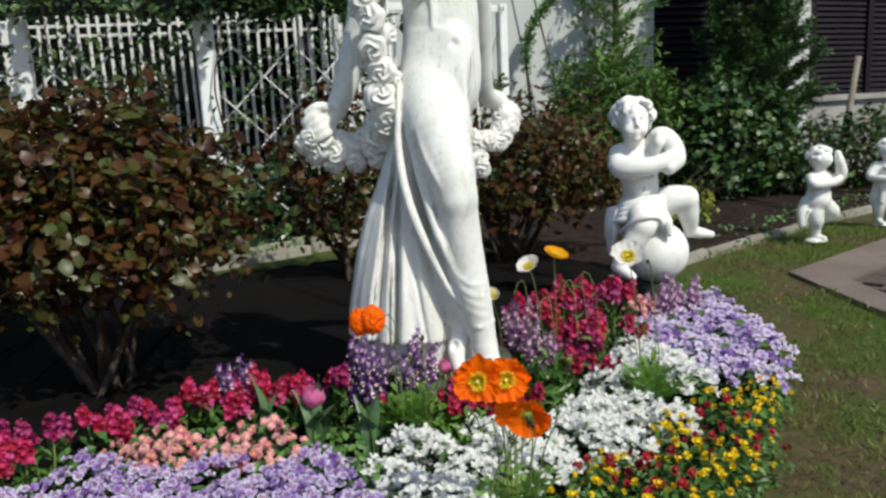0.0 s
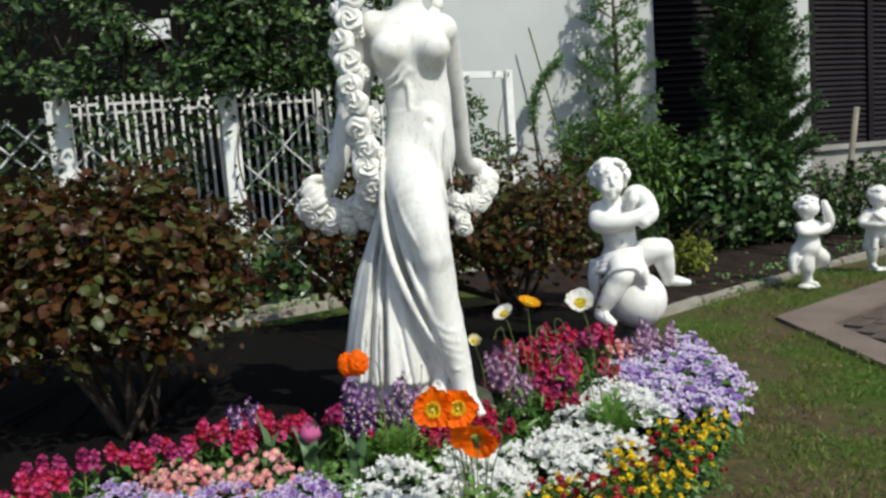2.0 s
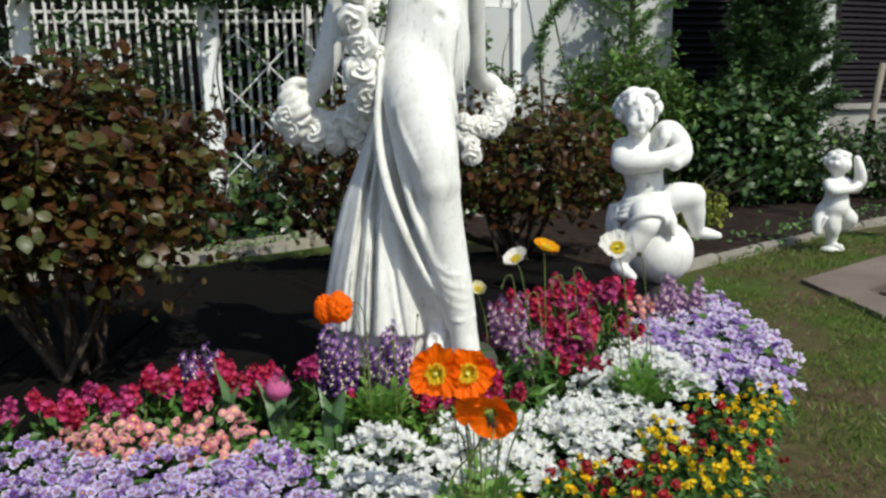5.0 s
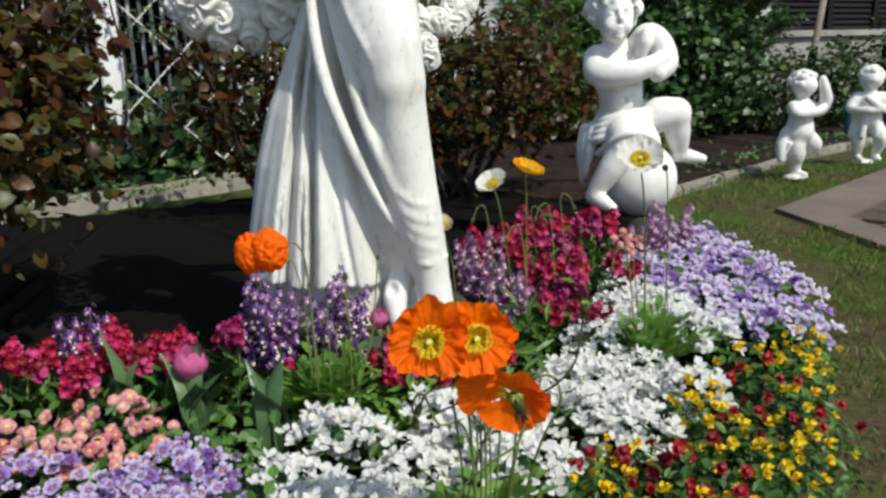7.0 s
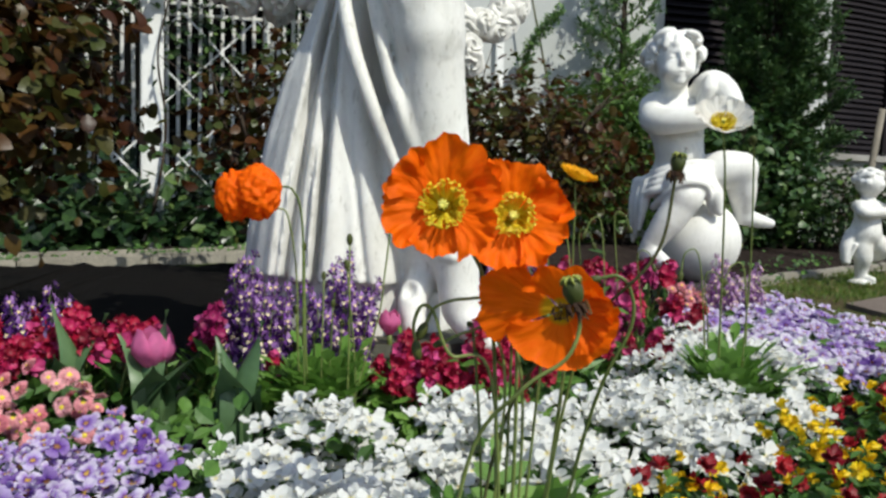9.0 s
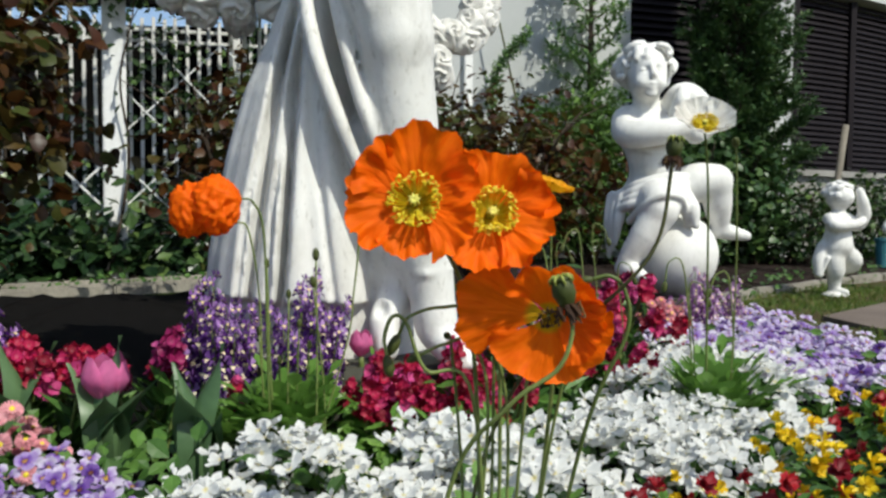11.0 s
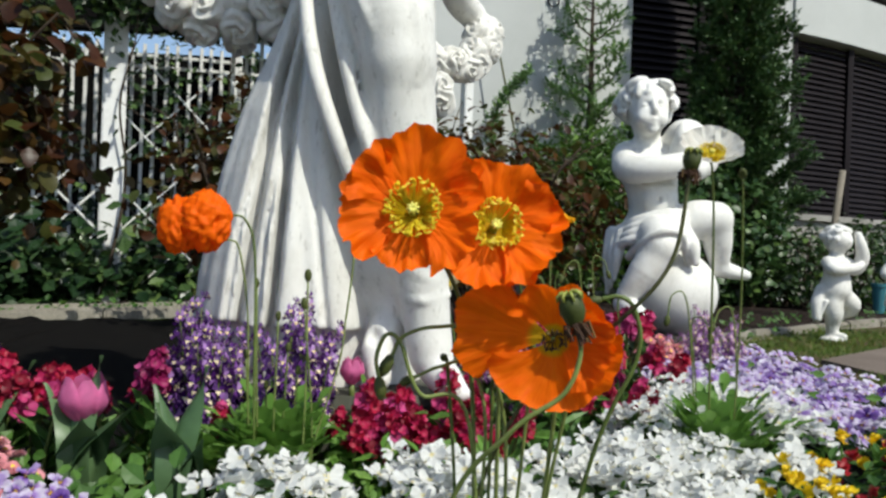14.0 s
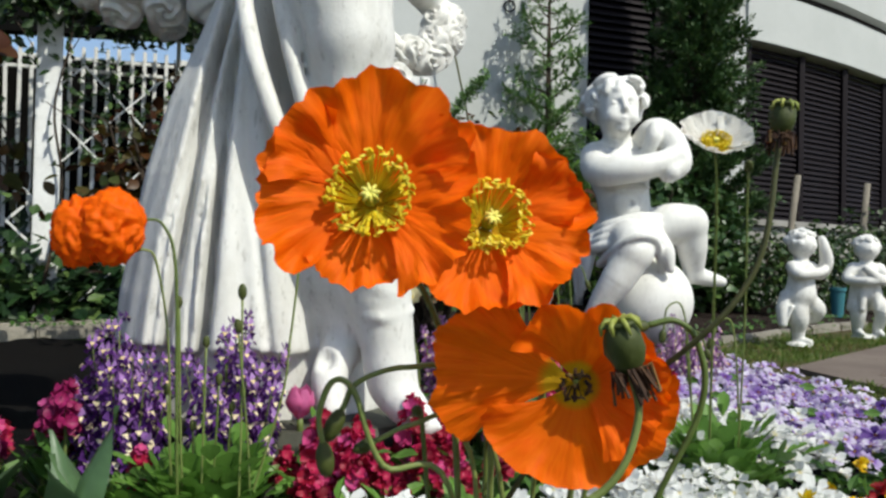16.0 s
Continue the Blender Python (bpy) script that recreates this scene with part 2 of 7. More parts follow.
M["viola_white"] = blossom_mat("white_viola", [(0.0, (0.75, 0.55, 0.05)), (0.24, (0.78, 0.70, 0.35)), (0.34, (0.73, 0.735, 0.71)), (1.0, (0.77, 0.78, 0.755))], size=0.0145, thin=0.40)


def petal_mat(name, inner, outer, deep, thin, reach):
    """A crinkled poppy petal: a paler base, fine veins that run outward."""
    m, n, l, b = principled(name, 0.55, 0.14)
    tc = n.new("ShaderNodeTexCoord")
    sep = n.new("ShaderNodeSeparateXYZ")
    l.new(tc.outputs["UV"], sep.inputs[0])
    mp = n.new("ShaderNodeMapping")
    mp.inputs["Scale"].default_value = (26, 1.6, 1)
    l.new(tc.outputs["UV"], mp.inputs["Vector"])
    vein = noise_tex(n, l, 2.0, 4.0, 0.6, mp.outputs[0])
    blot = noise_tex(n, l, 30.0, 3.0, 0.6)
    r = ramp(n, [(0.0, inner), (reach * 0.7, inner), (reach, outer), (1.0, outer)])
    l.new(sep.outputs["Y"], r.inputs[0])
    v = ramp(n, [(0.3, deep), (0.62, (1, 1, 1))])
    l.new(vein.outputs["Fac"], v.inputs[0])
    w = ramp(n, [(0.3, (0.85, 0.82, 0.8)), (0.7, (1, 1, 1))])
    l.new(blot.outputs["Fac"], w.inputs[0])
    col = mix_rgb(n, l, "MULTIPLY", 1.0, r.outputs[0], v.outputs[0])
    col = mix_rgb(n, l, "MULTIPLY", 1.0, col, w.outputs[0])
    l.new(col, b.inputs["Base Color"])
    bump(n, l, b, vein.outputs["Fac"], 0.5, 0.002)
    see_through(m, n, l, b, col, thin)
    return m


M["orange_petal"] = petal_mat("orange_poppy_petal", (0.66, 0.40, 0.01), (0.99, 0.180, 0.002), (0.95, 0.72, 0.45), 0.36, 0.27)
M["white_petal"] = petal_mat("white_poppy_petal", (0.84, 0.66, 0.02), (0.86, 0.85, 0.81), (0.93, 0.93, 0.9), 0.38, 0.42)
M["yellow_petal"] = petal_mat("yellow_poppy_petal", (0.80, 0.45, 0.01), (0.82, 0.40, 0.01), (0.9, 0.8, 0.6), 0.35, 0.3)
M["cream_petal"] = petal_mat("cream_poppy_petal", (0.80, 0.70, 0.12), (0.83, 0.78, 0.50), (0.93, 0.93, 0.85), 0.35, 0.4)

# ---- mesh tools ----


def link(name, verts, faces, materials, parent=None, label="", smooth=True, slots=None, uvs=None):
    me = bpy.data.meshes.new(name)
    me.from_pydata([tuple(v) for v in verts] if not isinstance(verts, np.ndarray) else verts.tolist(), [], faces.tolist() if isinstance(faces, np.ndarray) else faces)
    for m in materials if isinstance(materials, (list, tuple)) else [materials]:
        me.materials.append(m)
    if slots is not None:
        me.polygons.foreach_set("material_index", slots)
    if smooth:
        me.polygons.foreach_set("use_smooth", [True] * len(me.polygons))
    if uvs is not None:
        layer = me.uv_layers.new(name="UVMap")
        idx = np.empty(len(me.loops), dtype=np.int32)
        me.loops.foreach_get("vertex_index", idx)
        layer.data.foreach_set("uv", np.asarray(uvs, dtype=np.float32)[idx].ravel())
    me.update()
    ob = new(name, me)
    if parent is not None:
        ob.parent = parent
    if label:
        ob["label"] = label
    return ob


def part(name, bm, material, parent, label="", smooth=False):
    me = bpy.data.meshes.new(name)
    bm.to_mesh(me)
    bm.free()
    me.materials.append(material)
    if smooth:
        me.polygons.foreach_set("use_smooth", [True] * len(me.polygons))
    ob = new(name, me)
    ob.parent = parent
    if label:
        ob["label"] = label
    return ob


def again(ob, m, parent):
    """Another object on the same mesh."""
    o = new(ob.name.split(".")[0], ob.data)
    o.parent = parent
    o.matrix_basis = m
    return o


def empty(name, label, category, group="", kind="", at=None):
    e = new(name)
    e.empty_display_size = 0.05
    tagged(e, label, category, group, kind)
    if at is not None:
        e.matrix_basis = at
    return e


class Soup:
    """Gathers many small pieces into one mesh."""

    def __init__(self):
        self.v, self.f, self.s, self.n, self.uv = [], [], [], 0, []

    def add(self, verts, faces, slot=0, uv=None):
        verts = np.asarray(verts, dtype=float)
        self.v.append(verts)
        self.f.extend([tuple(i + self.n for i in f) for f in faces])
        self.s.extend([slot] * len(faces))
        self.uv.append(np.zeros((len(verts), 2)) if uv is None else np.asarray(uv))
        self.n += len(verts)

    def done(self, name, materials, parent=None, label="", smooth=True, uvs=False):
        return link(name, np.concatenate(self.v), self.f, materials, parent, label, smooth, self.s, np.concatenate(self.uv) if uvs else None)


def tube_mesh(points, radii, sides=6, cap=True):
    """A tapered tube along a line of points."""
    pts = np.asarray(points, dtype=float)
    radii = np.broadcast_to(np.asarray(radii, dtype=float), (len(pts),))
    tang = np.gradient(pts, axis=0)
    tang /= np.linalg.norm(tang, axis=1)[:, None] + 1e-9
    up = np.array([0.31, 0.77, 0.55])
    verts = []
    for p, t, r in zip(pts, tang, radii):
        a = np.cross(t, up)
        a /= np.linalg.norm(a) + 1e-9
        b = np.cross(t, a)
        for k in range(sides):
            w = 2 * math.pi * k / sides
            verts.append(p + r * (math.cos(w) * a + math.sin(w) * b))
    faces = []
    for i in range(len(pts) - 1):
        for k in range(sides):
            j = (k + 1) % sides
            faces.append((i * sides + k, i * sides + j, (i + 1) * sides + j, (i + 1) * sides + k))
    if cap:
        faces.append(tuple(range(sides))[::-1])
        faces.append(tuple((len(pts) - 1) * sides + k for k in range(sides)))
    return np.array(verts), faces


def curve_points(controls, steps=8):
    """A smooth line through a few control points."""
    c = [Vector(p) for p in controls]
    c = [c[0] * 2 - c[1]] + c + [c[-1] * 2 - c[-2]]
    out = []
    for i in range(1, len(c) - 2):
        for s in range(steps):
            t = s / steps
            a, b, d, e = c[i - 1], c[i], c[i + 1], c[i + 2]
            out.append(0.5 * ((2 * b) + (d - a) * t + (2 * a - 5 * b + 4 * d - e) * t * t + (3 * b - a - 3 * d + e) * t ** 3))
    out.append(c[-2])
    return np.array(out)


def box_bm(sx, sy, sz, bevel=0.0, at=(0, 0, 0)):
    bm = bmesh.new()
    bmesh.ops.create_cube(bm, size=1.0, matrix=Matrix.Translation(at) @ Matrix.Diagonal((sx, sy, sz, 1)))
    if bevel:
        bmesh.ops.bevel(bm, geom=bm.edges[:], offset=bevel, segments=2, affect="EDGES")
    return bm


def bar(a, b, width, depth, bevel=0.0, side=(0, 1, 0)):
    """A squared bar from a to b."""
    a, b = Vector(a), Vector(b)
    z = (b - a).normalized()
    x = Vector(side).cross(z).normalized()
    y = z.cross(x)
    m = Matrix.Translation((a + b) / 2) @ Matrix((x, y, z)).transposed().to_4x4()
    bm = box_bm(width, depth, (b - a).length, bevel)
    bm.transform(m)
    return bm


def frames_toward(normals, rng):
    """Turn matrices whose third axis is each normal, spun by chance about it."""
    n = normals / (np.linalg.norm(normals, axis=1)[:, None] + 1e-9)
    h = rng.normal(size=n.shape)
    a = np.cross(n, h)
    a /= np.linalg.norm(a, axis=1)[:, None] + 1e-9
    return np.stack([a, np.cross(n, a), n], axis=2)


LEAF_V = np.array([(0, 0, 0), (0.26, 0.25, 0.05), (0.36, 0.55, 0.02), (0.0, 1.0, -0.10), (-0.36, 0.55, 0.02), (-0.26, 0.25, 0.05), (0, 0.5, -0.07)])
LEAF_F = np.array([(0, 1, 6), (1, 2, 6), (2, 3, 6), (3, 4, 6), (4, 5, 6), (5, 0, 6)])
# a leaf folded along its midrib, with its tip and edges curled down
CURL_V = np.array([(0, 0, 0), (0, 0.34, -0.03), (0, 0.70, -0.06), (0, 1.0, -0.20), (0.27, 0.22, 0.07), (0.38, 0.48, 0.05), (0.24, 0.80, -0.05), (-0.27, 0.22, 0.06), (-0.38, 0.48, 0.03), (-0.24, 0.80, -0.08)])
CURL_F = np.array([(0, 4, 1), (4, 5, 1), (1, 5, 2), (5, 6, 2), (2, 6, 3), (0, 1, 7), (7, 1, 8), (1, 2, 8), (8, 2, 9), (2, 3, 9)])
NEEDLE_V = np.array([(0, 0, 0), (0.11, 0.4, 0.03), (0, 1.0, 0), (-0.11, 0.4, 0.03)])
NEEDLE_F = np.array([(0, 1, 2), (0, 2, 3)])


def scatter_leaves(places, normals, sizes, rng, shape=(LEAF_V, LEAF_F), width=1.0, along=None):
    """Many leaves as one array of vertices and one of faces."""
    sv, sf = shape
    if along is None:
        r = frames_toward(normals, rng)
    else:
        y = along / (np.linalg.norm(along, axis=1)[:, None] + 1e-9)
        x = np.cross(y, normals)
        x /= np.linalg.norm(x, axis=1)[:, None] + 1e-9
        r = np.stack([x, y, np.cross(x, y)], axis=2)
    base = sv * np.array([width, 1, 1])
    v = np.einsum("nij,kj->nki", r, base) * np.asarray(sizes)[:, None, None] + places[:, None, :]
    f = sf[None] + (np.arange(len(places)) * len(sv))[:, None, None]
    return v.reshape(-1, 3), f.reshape(-1, sf.shape[1])


def shell_points(count, centre, radii, rng, low=0.55, lumps=0.22, seed=0.0, flat=None):
    """Places in the outer part of a lumpy rounded mass, with their outward ways."""
    d = rng.normal(size=(count, 3))
    d /= np.linalg.norm(d, axis=1)[:, None]
    lump = np.array([noise.noise(Vector(v) * 2.3 + Vector((seed, seed, 0))) for v in d])
    lump2 = np.array([noise.noise(Vector(v) * 5.5 + Vector((0, seed, seed))) for v in d])
    r = (low + (1 - low) * rng.random(count) ** 0.55) * (1 + lumps * lump * 1.6 + lumps * lump2)
    p = d * r[:, None] * np.asarray(radii) + np.asarray(centre)
    if flat is not None:
        keep = p[:, 2] > flat
        p, d = p[keep], d[keep]
    return p, d


def inside(poly, x, y):
    """Whether points lie in a polygon of the plan."""
    hit = np.zeros(np.shape(x), dtype=bool)
    for (ax, ay), (bx, by) in zip(poly, poly[1:] + poly[:1]):
        c = (ay > y) != (by > y)
        hit ^= c & (x < (bx - ax) * (y - ay) / (by - ay + 1e-12) + ax)
    return hit


# round spots of the bed kept free of bedding plants, for the poppies
CLEAR = [(0.545, 2.045, 0.075), (0.13, 1.50, 0.075), (-0.125, 1.925, 0.05), (-0.205, 1.80, 0.05), (-0.37, 1.94, 0.05)]


def spots(poly, step, rng, wobble=0.3):
    """Jittered places of plants inside a polygon of the plan."""
    xs, ys = [p[0] for p in poly], [p[1] for p in poly]
    out, row, y = [], 0, min(ys)
    while y <= max(ys) + step:
        x = min(xs) + (row % 2) * step / 2
        while x <= max(xs) + step:
            px, py = x + rng.normal() * wobble * step, y + rng.normal() * wobble * step
            if inside(poly, np.array([px]), np.array([py]))[0] and all((px - cx) ** 2 + (py - cy) ** 2 > cr ** 2 for cx, cy, cr in CLEAR):
                out.append((px, py))
            x += step
        y, row = y + step * 0.87, row + 1
    return out


# ---- carved forms ----


class Carve:
    """A distance field on a grid, blended from simple bodies, then skinned."""

    def __init__(self, lo, hi, h):
        self.lo, self.h = np.array(lo, dtype=float), h
        self.n = np.ceil((np.array(hi) - self.lo) / h).astype(int) + 1
        self.d = np.full(tuple(self.n), 1.0, dtype=np.float32)

    def cut(self, lo, hi, margin):
        a = np.maximum(np.floor((np.array(lo) - margin - self.lo) / self.h).astype(int), 0)
        b = np.minimum(np.ceil((np.array(hi) + margin - self.lo) / self.h).astype(int) + 1, self.n)
        s = tuple(slice(i, max(j, i + 1)) for i, j in zip(a, b))
        g = [(np.arange(t.start, t.stop) * self.h + o).astype(np.float32) for t, o in zip(s, self.lo)]
        return s, g[0][:, None, None], g[1][None, :, None], g[2][None, None, :]

    def join(self, s, d, k):
        o = self.d[s]
        h = np.clip(0.5 + 0.5 * (o - d) / k, 0, 1)
        self.d[s] = o * (1 - h) + d * h - k * h * (1 - h)

    def limb(self, a, b, ra, rb, k=0.02):
        a, b = np.array(a, dtype=float), np.array(b, dtype=float)
        r = max(ra, rb)
        s, x, y, z = self.cut(np.minimum(a, b) - r, np.maximum(a, b) + r, k + 0.02)
        v = b - a
        t = np.clip(((x - a[0]) * v[0] + (y - a[1]) * v[1] + (z - a[2]) * v[2]) / (v @ v), 0, 1)
        d = np.sqrt((x - a[0] - t * v[0]) ** 2 + (y - a[1] - t * v[1]) ** 2 + (z - a[2] - t * v[2]) ** 2) - (ra + (rb - ra) * t)
        self.join(s, d, k)

    def chain(self, points, radii, k=0.02):
        """One smooth tapered limb through several points."""
        steps = 5 if len(points) < 9 else 1
        pts = curve_points(points, steps) if steps > 1 else np.array([tuple(p) for p in points])
        rad = np.interp(np.linspace(0, len(points) - 1, len(pts)), np.arange(len(points)), radii)
        r = rad.max()
        s, x, y, z = self.cut(pts.min(axis=0) - r, pts.max(axis=0) + r, k + 0.02)
        near = np.full(self.d[s].shape, 1.0, dtype=np.float32)
        for a, b, ra, rb in zip(pts, pts[1:], rad, rad[1:]):
            v = b - a
            t = np.clip(((x - a[0]) * v[0] + (y - a[1]) * v[1] + (z - a[2]) * v[2]) / (v @ v + 1e-12), 0, 1)
            near = np.minimum(near, np.sqrt((x - a[0] - t * v[0]) ** 2 + (y - a[1] - t * v[1]) ** 2 + (z - a[2] - t * v[2]) ** 2) - (ra + (rb - ra) * t))
        self.join(s, near, k)

    def blob(self, c, r, k=0.02, sign=1):
        c, r = np.array(c, dtype=float), np.broadcast_to(np.array(r, dtype=float), (3,))
        s, x, y, z = self.cut(c - r, c + r, k + 0.02)
        q0 = np.sqrt(((x - c[0]) / r[0]) ** 2 + ((y - c[1]) / r[1]) ** 2 + ((z - c[2]) / r[2]) ** 2)
        q1 = np.sqrt(((x - c[0]) / r[0] ** 2) ** 2 + ((y - c[1]) / r[1] ** 2) ** 2 + ((z - c[2]) / r[2] ** 2) ** 2) + 1e-6
        d = q0 * (q0 - 1) / q1
        if sign > 0:
            self.join(s, d, k)
        else:
            o, d = -self.d[s], d
            h = np.clip(0.5 + 0.5 * (o - d) / k, 0, 1)
            self.d[s] = -(o * (1 - h) + d * h - k * h * (1 - h))

    def rose(self, c, r, out, spin, k=0.006, pitch=None):
        """A carved rose: a ball with a spiral groove about the way that it faces."""
        c, out = np.array(c, dtype=float), np.array(out, dtype=float)
        out /= np.linalg.norm(out)
        a = np.cross(out, (0.3, 0.5, 0.81))
        a /= np.linalg.norm(a)
        b = np.cross(out, a)
        s, x, y, z = self.cut(c - r, c + r, k + 0.02)
        x, y, z = x - c[0], y - c[1], z - c[2]
        u, v, w = x * a[0] + y * a[1] + z * a[2], x * b[0] + y * b[1] + z * b[2], x * out[0] + y * out[1] + z * out[2]
        rad, ang = np.sqrt(u * u + v * v), np.arctan2(v, u)
        groove = np.cos(2 * math.pi * rad / (pitch or r * 0.50) - ang + spin + 0.9 * np.sin(3 * ang + spin * 2))
        d = np.sqrt(u * u + v * v + (w * 1.25) ** 2) - r - 0.125 * r * groove * np.clip(w / r * 2 + 0.8, 0, 1)
        self.join(s, d * 0.85, k)

    def skin(self):
        """Vertices and quads of the zero surface."""
        d = self.d
        ins = d < 0
        c = [ins[i:i + d.shape[0] - 1, j:j + d.shape[1] - 1, k:k + d.shape[2] - 1] for i in (0, 1) for j in (0, 1) for k in (0, 1)]
        some, all_ = c[0].copy(), c[0].copy()
        for q in c[1:]:
            some |= q
            all_ &= q
        act = np.argwhere(some & ~all_)
        num = np.full(some.shape, -1, dtype=np.int64)
        num[tuple(act.T)] = np.arange(len(act))
        acc, cnt = np.zeros((len(act), 3)), np.zeros(len(act))
        corners = [(i, j, k) for i in (0, 1) for j in (0, 1) for k in (0, 1)]
        for p in corners:
            for ax in range(3):
                if p[ax]:
                    continue
                q = list(p)
                q[ax] = 1
                da, db = d[tuple((act + p).T)], d[tuple((act + q).T)]
                cross = (da < 0) != (db < 0)
                t = np.where(cross, da / np.where(cross, da - db, 1), 0)
                e = np.tile(np.array(p, dtype=float), (len(act), 1))
                e[:, ax] = t
                acc += e * cross[:, None]
                cnt += cross
        verts = (act + acc / cnt[:, None]) * self.h + self.lo
        quads = []
        for ax in range(3):
            u, v = (ax + 1) % 3, (ax + 2) % 3
            lo = [slice(1, -1)] * 3
            lo[ax] = slice(0, -1)
            hi = list(lo)
            hi[ax] = slice(1, None)
            e = np.argwhere(ins[tuple(lo)] != ins[tuple(hi)])
            off = np.array([1, 1, 1])
            off[ax] = 0
            e = e + off
            flip = ins[tuple(e.T)]
            cell = []
            for du, dv in ((0, 0), (-1, 0), (-1, -1), (0, -1)):
                w = e.copy()
                w[:, u] += du
                w[:, v] += dv
                cell.append(num[tuple(w.T)])
            q = np.stack(cell, axis=1)
            q[~flip] = q[~flip][:, ::-1]
            quads.append(q)
        return verts, np.concatenate(quads)


def carved_rose(c, r, out, seed):
    """A carved rose: a round body cut into overlapping whorls of petals that wind in to a bud."""
    g = np.random.default_rng(seed)
    o = np.asarray(out, dtype=float)
    o = o / np.linalg.norm(o)
    a = np.cross(o, (0.31, 0.52, 0.80))
    a /= np.linalg.norm(a)
    b = np.cross(o, a)
    start, wob, arms = g.random() * 6.28, g.random() * 6.28, 2 + int(g.integers(0, 2))
    rows, cols = 20, 40
    q = np.concatenate([np.linspace(0.02, 1.0, rows - 4), [1.03, 1.0, 0.85, 0.5]])[:, None]
    w = np.linspace(0, 2 * math.pi, cols, endpoint=False)[None, :]
    phase = 2.1 * np.minimum(q, 1.0) ** 0.85 - arms * (w - start) / (2 * math.pi) + 0.13 * np.sin(3 * w + wob) + 0.06 * np.sin(5 * w)
    t = phase - np.floor(phase)
    lip = np.clip(t / 0.82, 0, 1) ** 1.4 * np.clip((1 - t) / 0.18, 0, 1)
    z = 0.70 * np.sqrt(np.clip(1 - 0.97 * np.minimum(q, 1.0) ** 2, 0, 1)) + 0.30 * lip * np.clip(q * 4, 0.2, 1)
    z = np.where(np.arange(rows)[:, None] >= rows - 4, np.array([0] * (rows - 4) + [-0.02, -0.2, -0.5, -0.6])[:, None] + 0 * w, z)
    k = q * (1 + 0.05 * np.sin(5 * w + wob) + 0.05 * lip)
    v = np.stack([k * np.cos(w), k * np.sin(w), z], axis=2).reshape(-1, 3) * r
    faces = [(i * cols + j, i * cols + (j + 1) % cols, (i + 1) * cols + (j + 1) % cols, (i + 1) * cols + j) for i in range(rows - 1) for j in range(cols)]
    faces.append(tuple(range(cols))[::-1])
    return np.asarray(c) + v[:, :1] * a + v[:, 1:2] * b + v[:, 2:] * o, faces


def statue(name, carved, material, label, at=(0, 0, 0), roses=()):
    vs, fs, n = [], [], 0
    last = None
    for i, (c, r, out) in enumerate(roses):
        v, f = carved_rose(c, r, out, i)
        vs.append(v - np.array(at))
        fs.extend(tuple(j + n for j in q) for q in f)
        if last is not None and np.linalg.norm(np.asarray(c) - last[0]) < 0.2:
            fs.append((last[1], last[1] + 1, n + len(v) - 1))
        last = (np.asarray(c), n + len(v) - 2)
        n += len(v)
    for c in carved:
        v, f = c.skin()
        vs.append(v - np.array(at))
        fs.extend((f + n).tolist())
        n += len(v)
    ob = link(name, np.concatenate(vs), fs, material)
    ob.location = at
    return tagged(ob, label, "statue")

# ---- ground ----
rng = np.random.default_rng(7)

BED = [(-1.5, 1.25), (-0.7, 1.12), (0.0, 1.14), (0.26, 1.24), (0.42, 1.40), (0.55, 1.56), (0.67, 1.72), (0.79, 1.90), (0.89, 2.06), (0.97, 2.22), (1.05, 2.42), (1.10, 2.64), (1.11, 2.86), (1.07, 3.08), (1.00, 3.40), (0.96, 3.96), (0.42, 4.56), (-0.6, 4.6), (-1.6, 4.2), (-2.6, 3.7), (-2.6, 1.8)]
PATH_OUT = [(1.73, 3.86), (2.87, 4.83), (6.0, 7.55), (9.0, 3.0), (6.0, -3.0), (1.9, -3.0), (1.80, 2.75)]


def ground_mat():
    m, n, l, b = principled("worn_lawn", 0.95, 0.1)
    patch = noise_tex(n, l, 1.3, 5.0, 0.6)
    tuft = noise_tex(n, l, 28.0, 6.0, 0.7)
    r1 = ramp(n, [(0.38, (0.058, 0.112, 0.016)), (0.50, (0.080, 0.096, 0.026)), (0.60, (0.112, 0.080, 0.046))])
    r2 = ramp(n, [(0.3, (0.45, 0.45, 0.45)), (0.7, (1, 1, 1))])
    l.new(patch.outputs["Fac"], r1.inputs[0])
    l.new(tuft.outputs["Fac"], r2.inputs[0])
    l.new(mix_rgb(n, l, "MULTIPLY", 1.0, r1.outputs[0], r2.outputs[0]), b.inputs["Base Color"])
    bump(n, l, b, tuft.outputs["Fac"], 0.8, 0.02)
    return m


def ground_sheet():
    edge = [-400, -100, -30, -12] + list(np.arange(-6, 10.01, 0.25)) + [14, 30, 100, 400]
    xs = ys = np.array(edge, dtype=float)
    v = [(x, y, -0.016 + 0.012 * noise.noise(Vector((x * 1.1, y * 1.1, 0))) if abs(x) < 11 and abs(y) < 11 else -0.016) for y in ys for x in xs]
    w = len(xs)
    f = [(j * w + i, j * w + i + 1, (j + 1) * w + i + 1, (j + 1) * w + i) for j in range(len(ys) - 1) for i in range(w - 1)]
    return tagged(link("ground", v, f, ground_mat()), "worn lawn with bare brown earth showing through", "lawn", kind="structure")


ground_sheet()


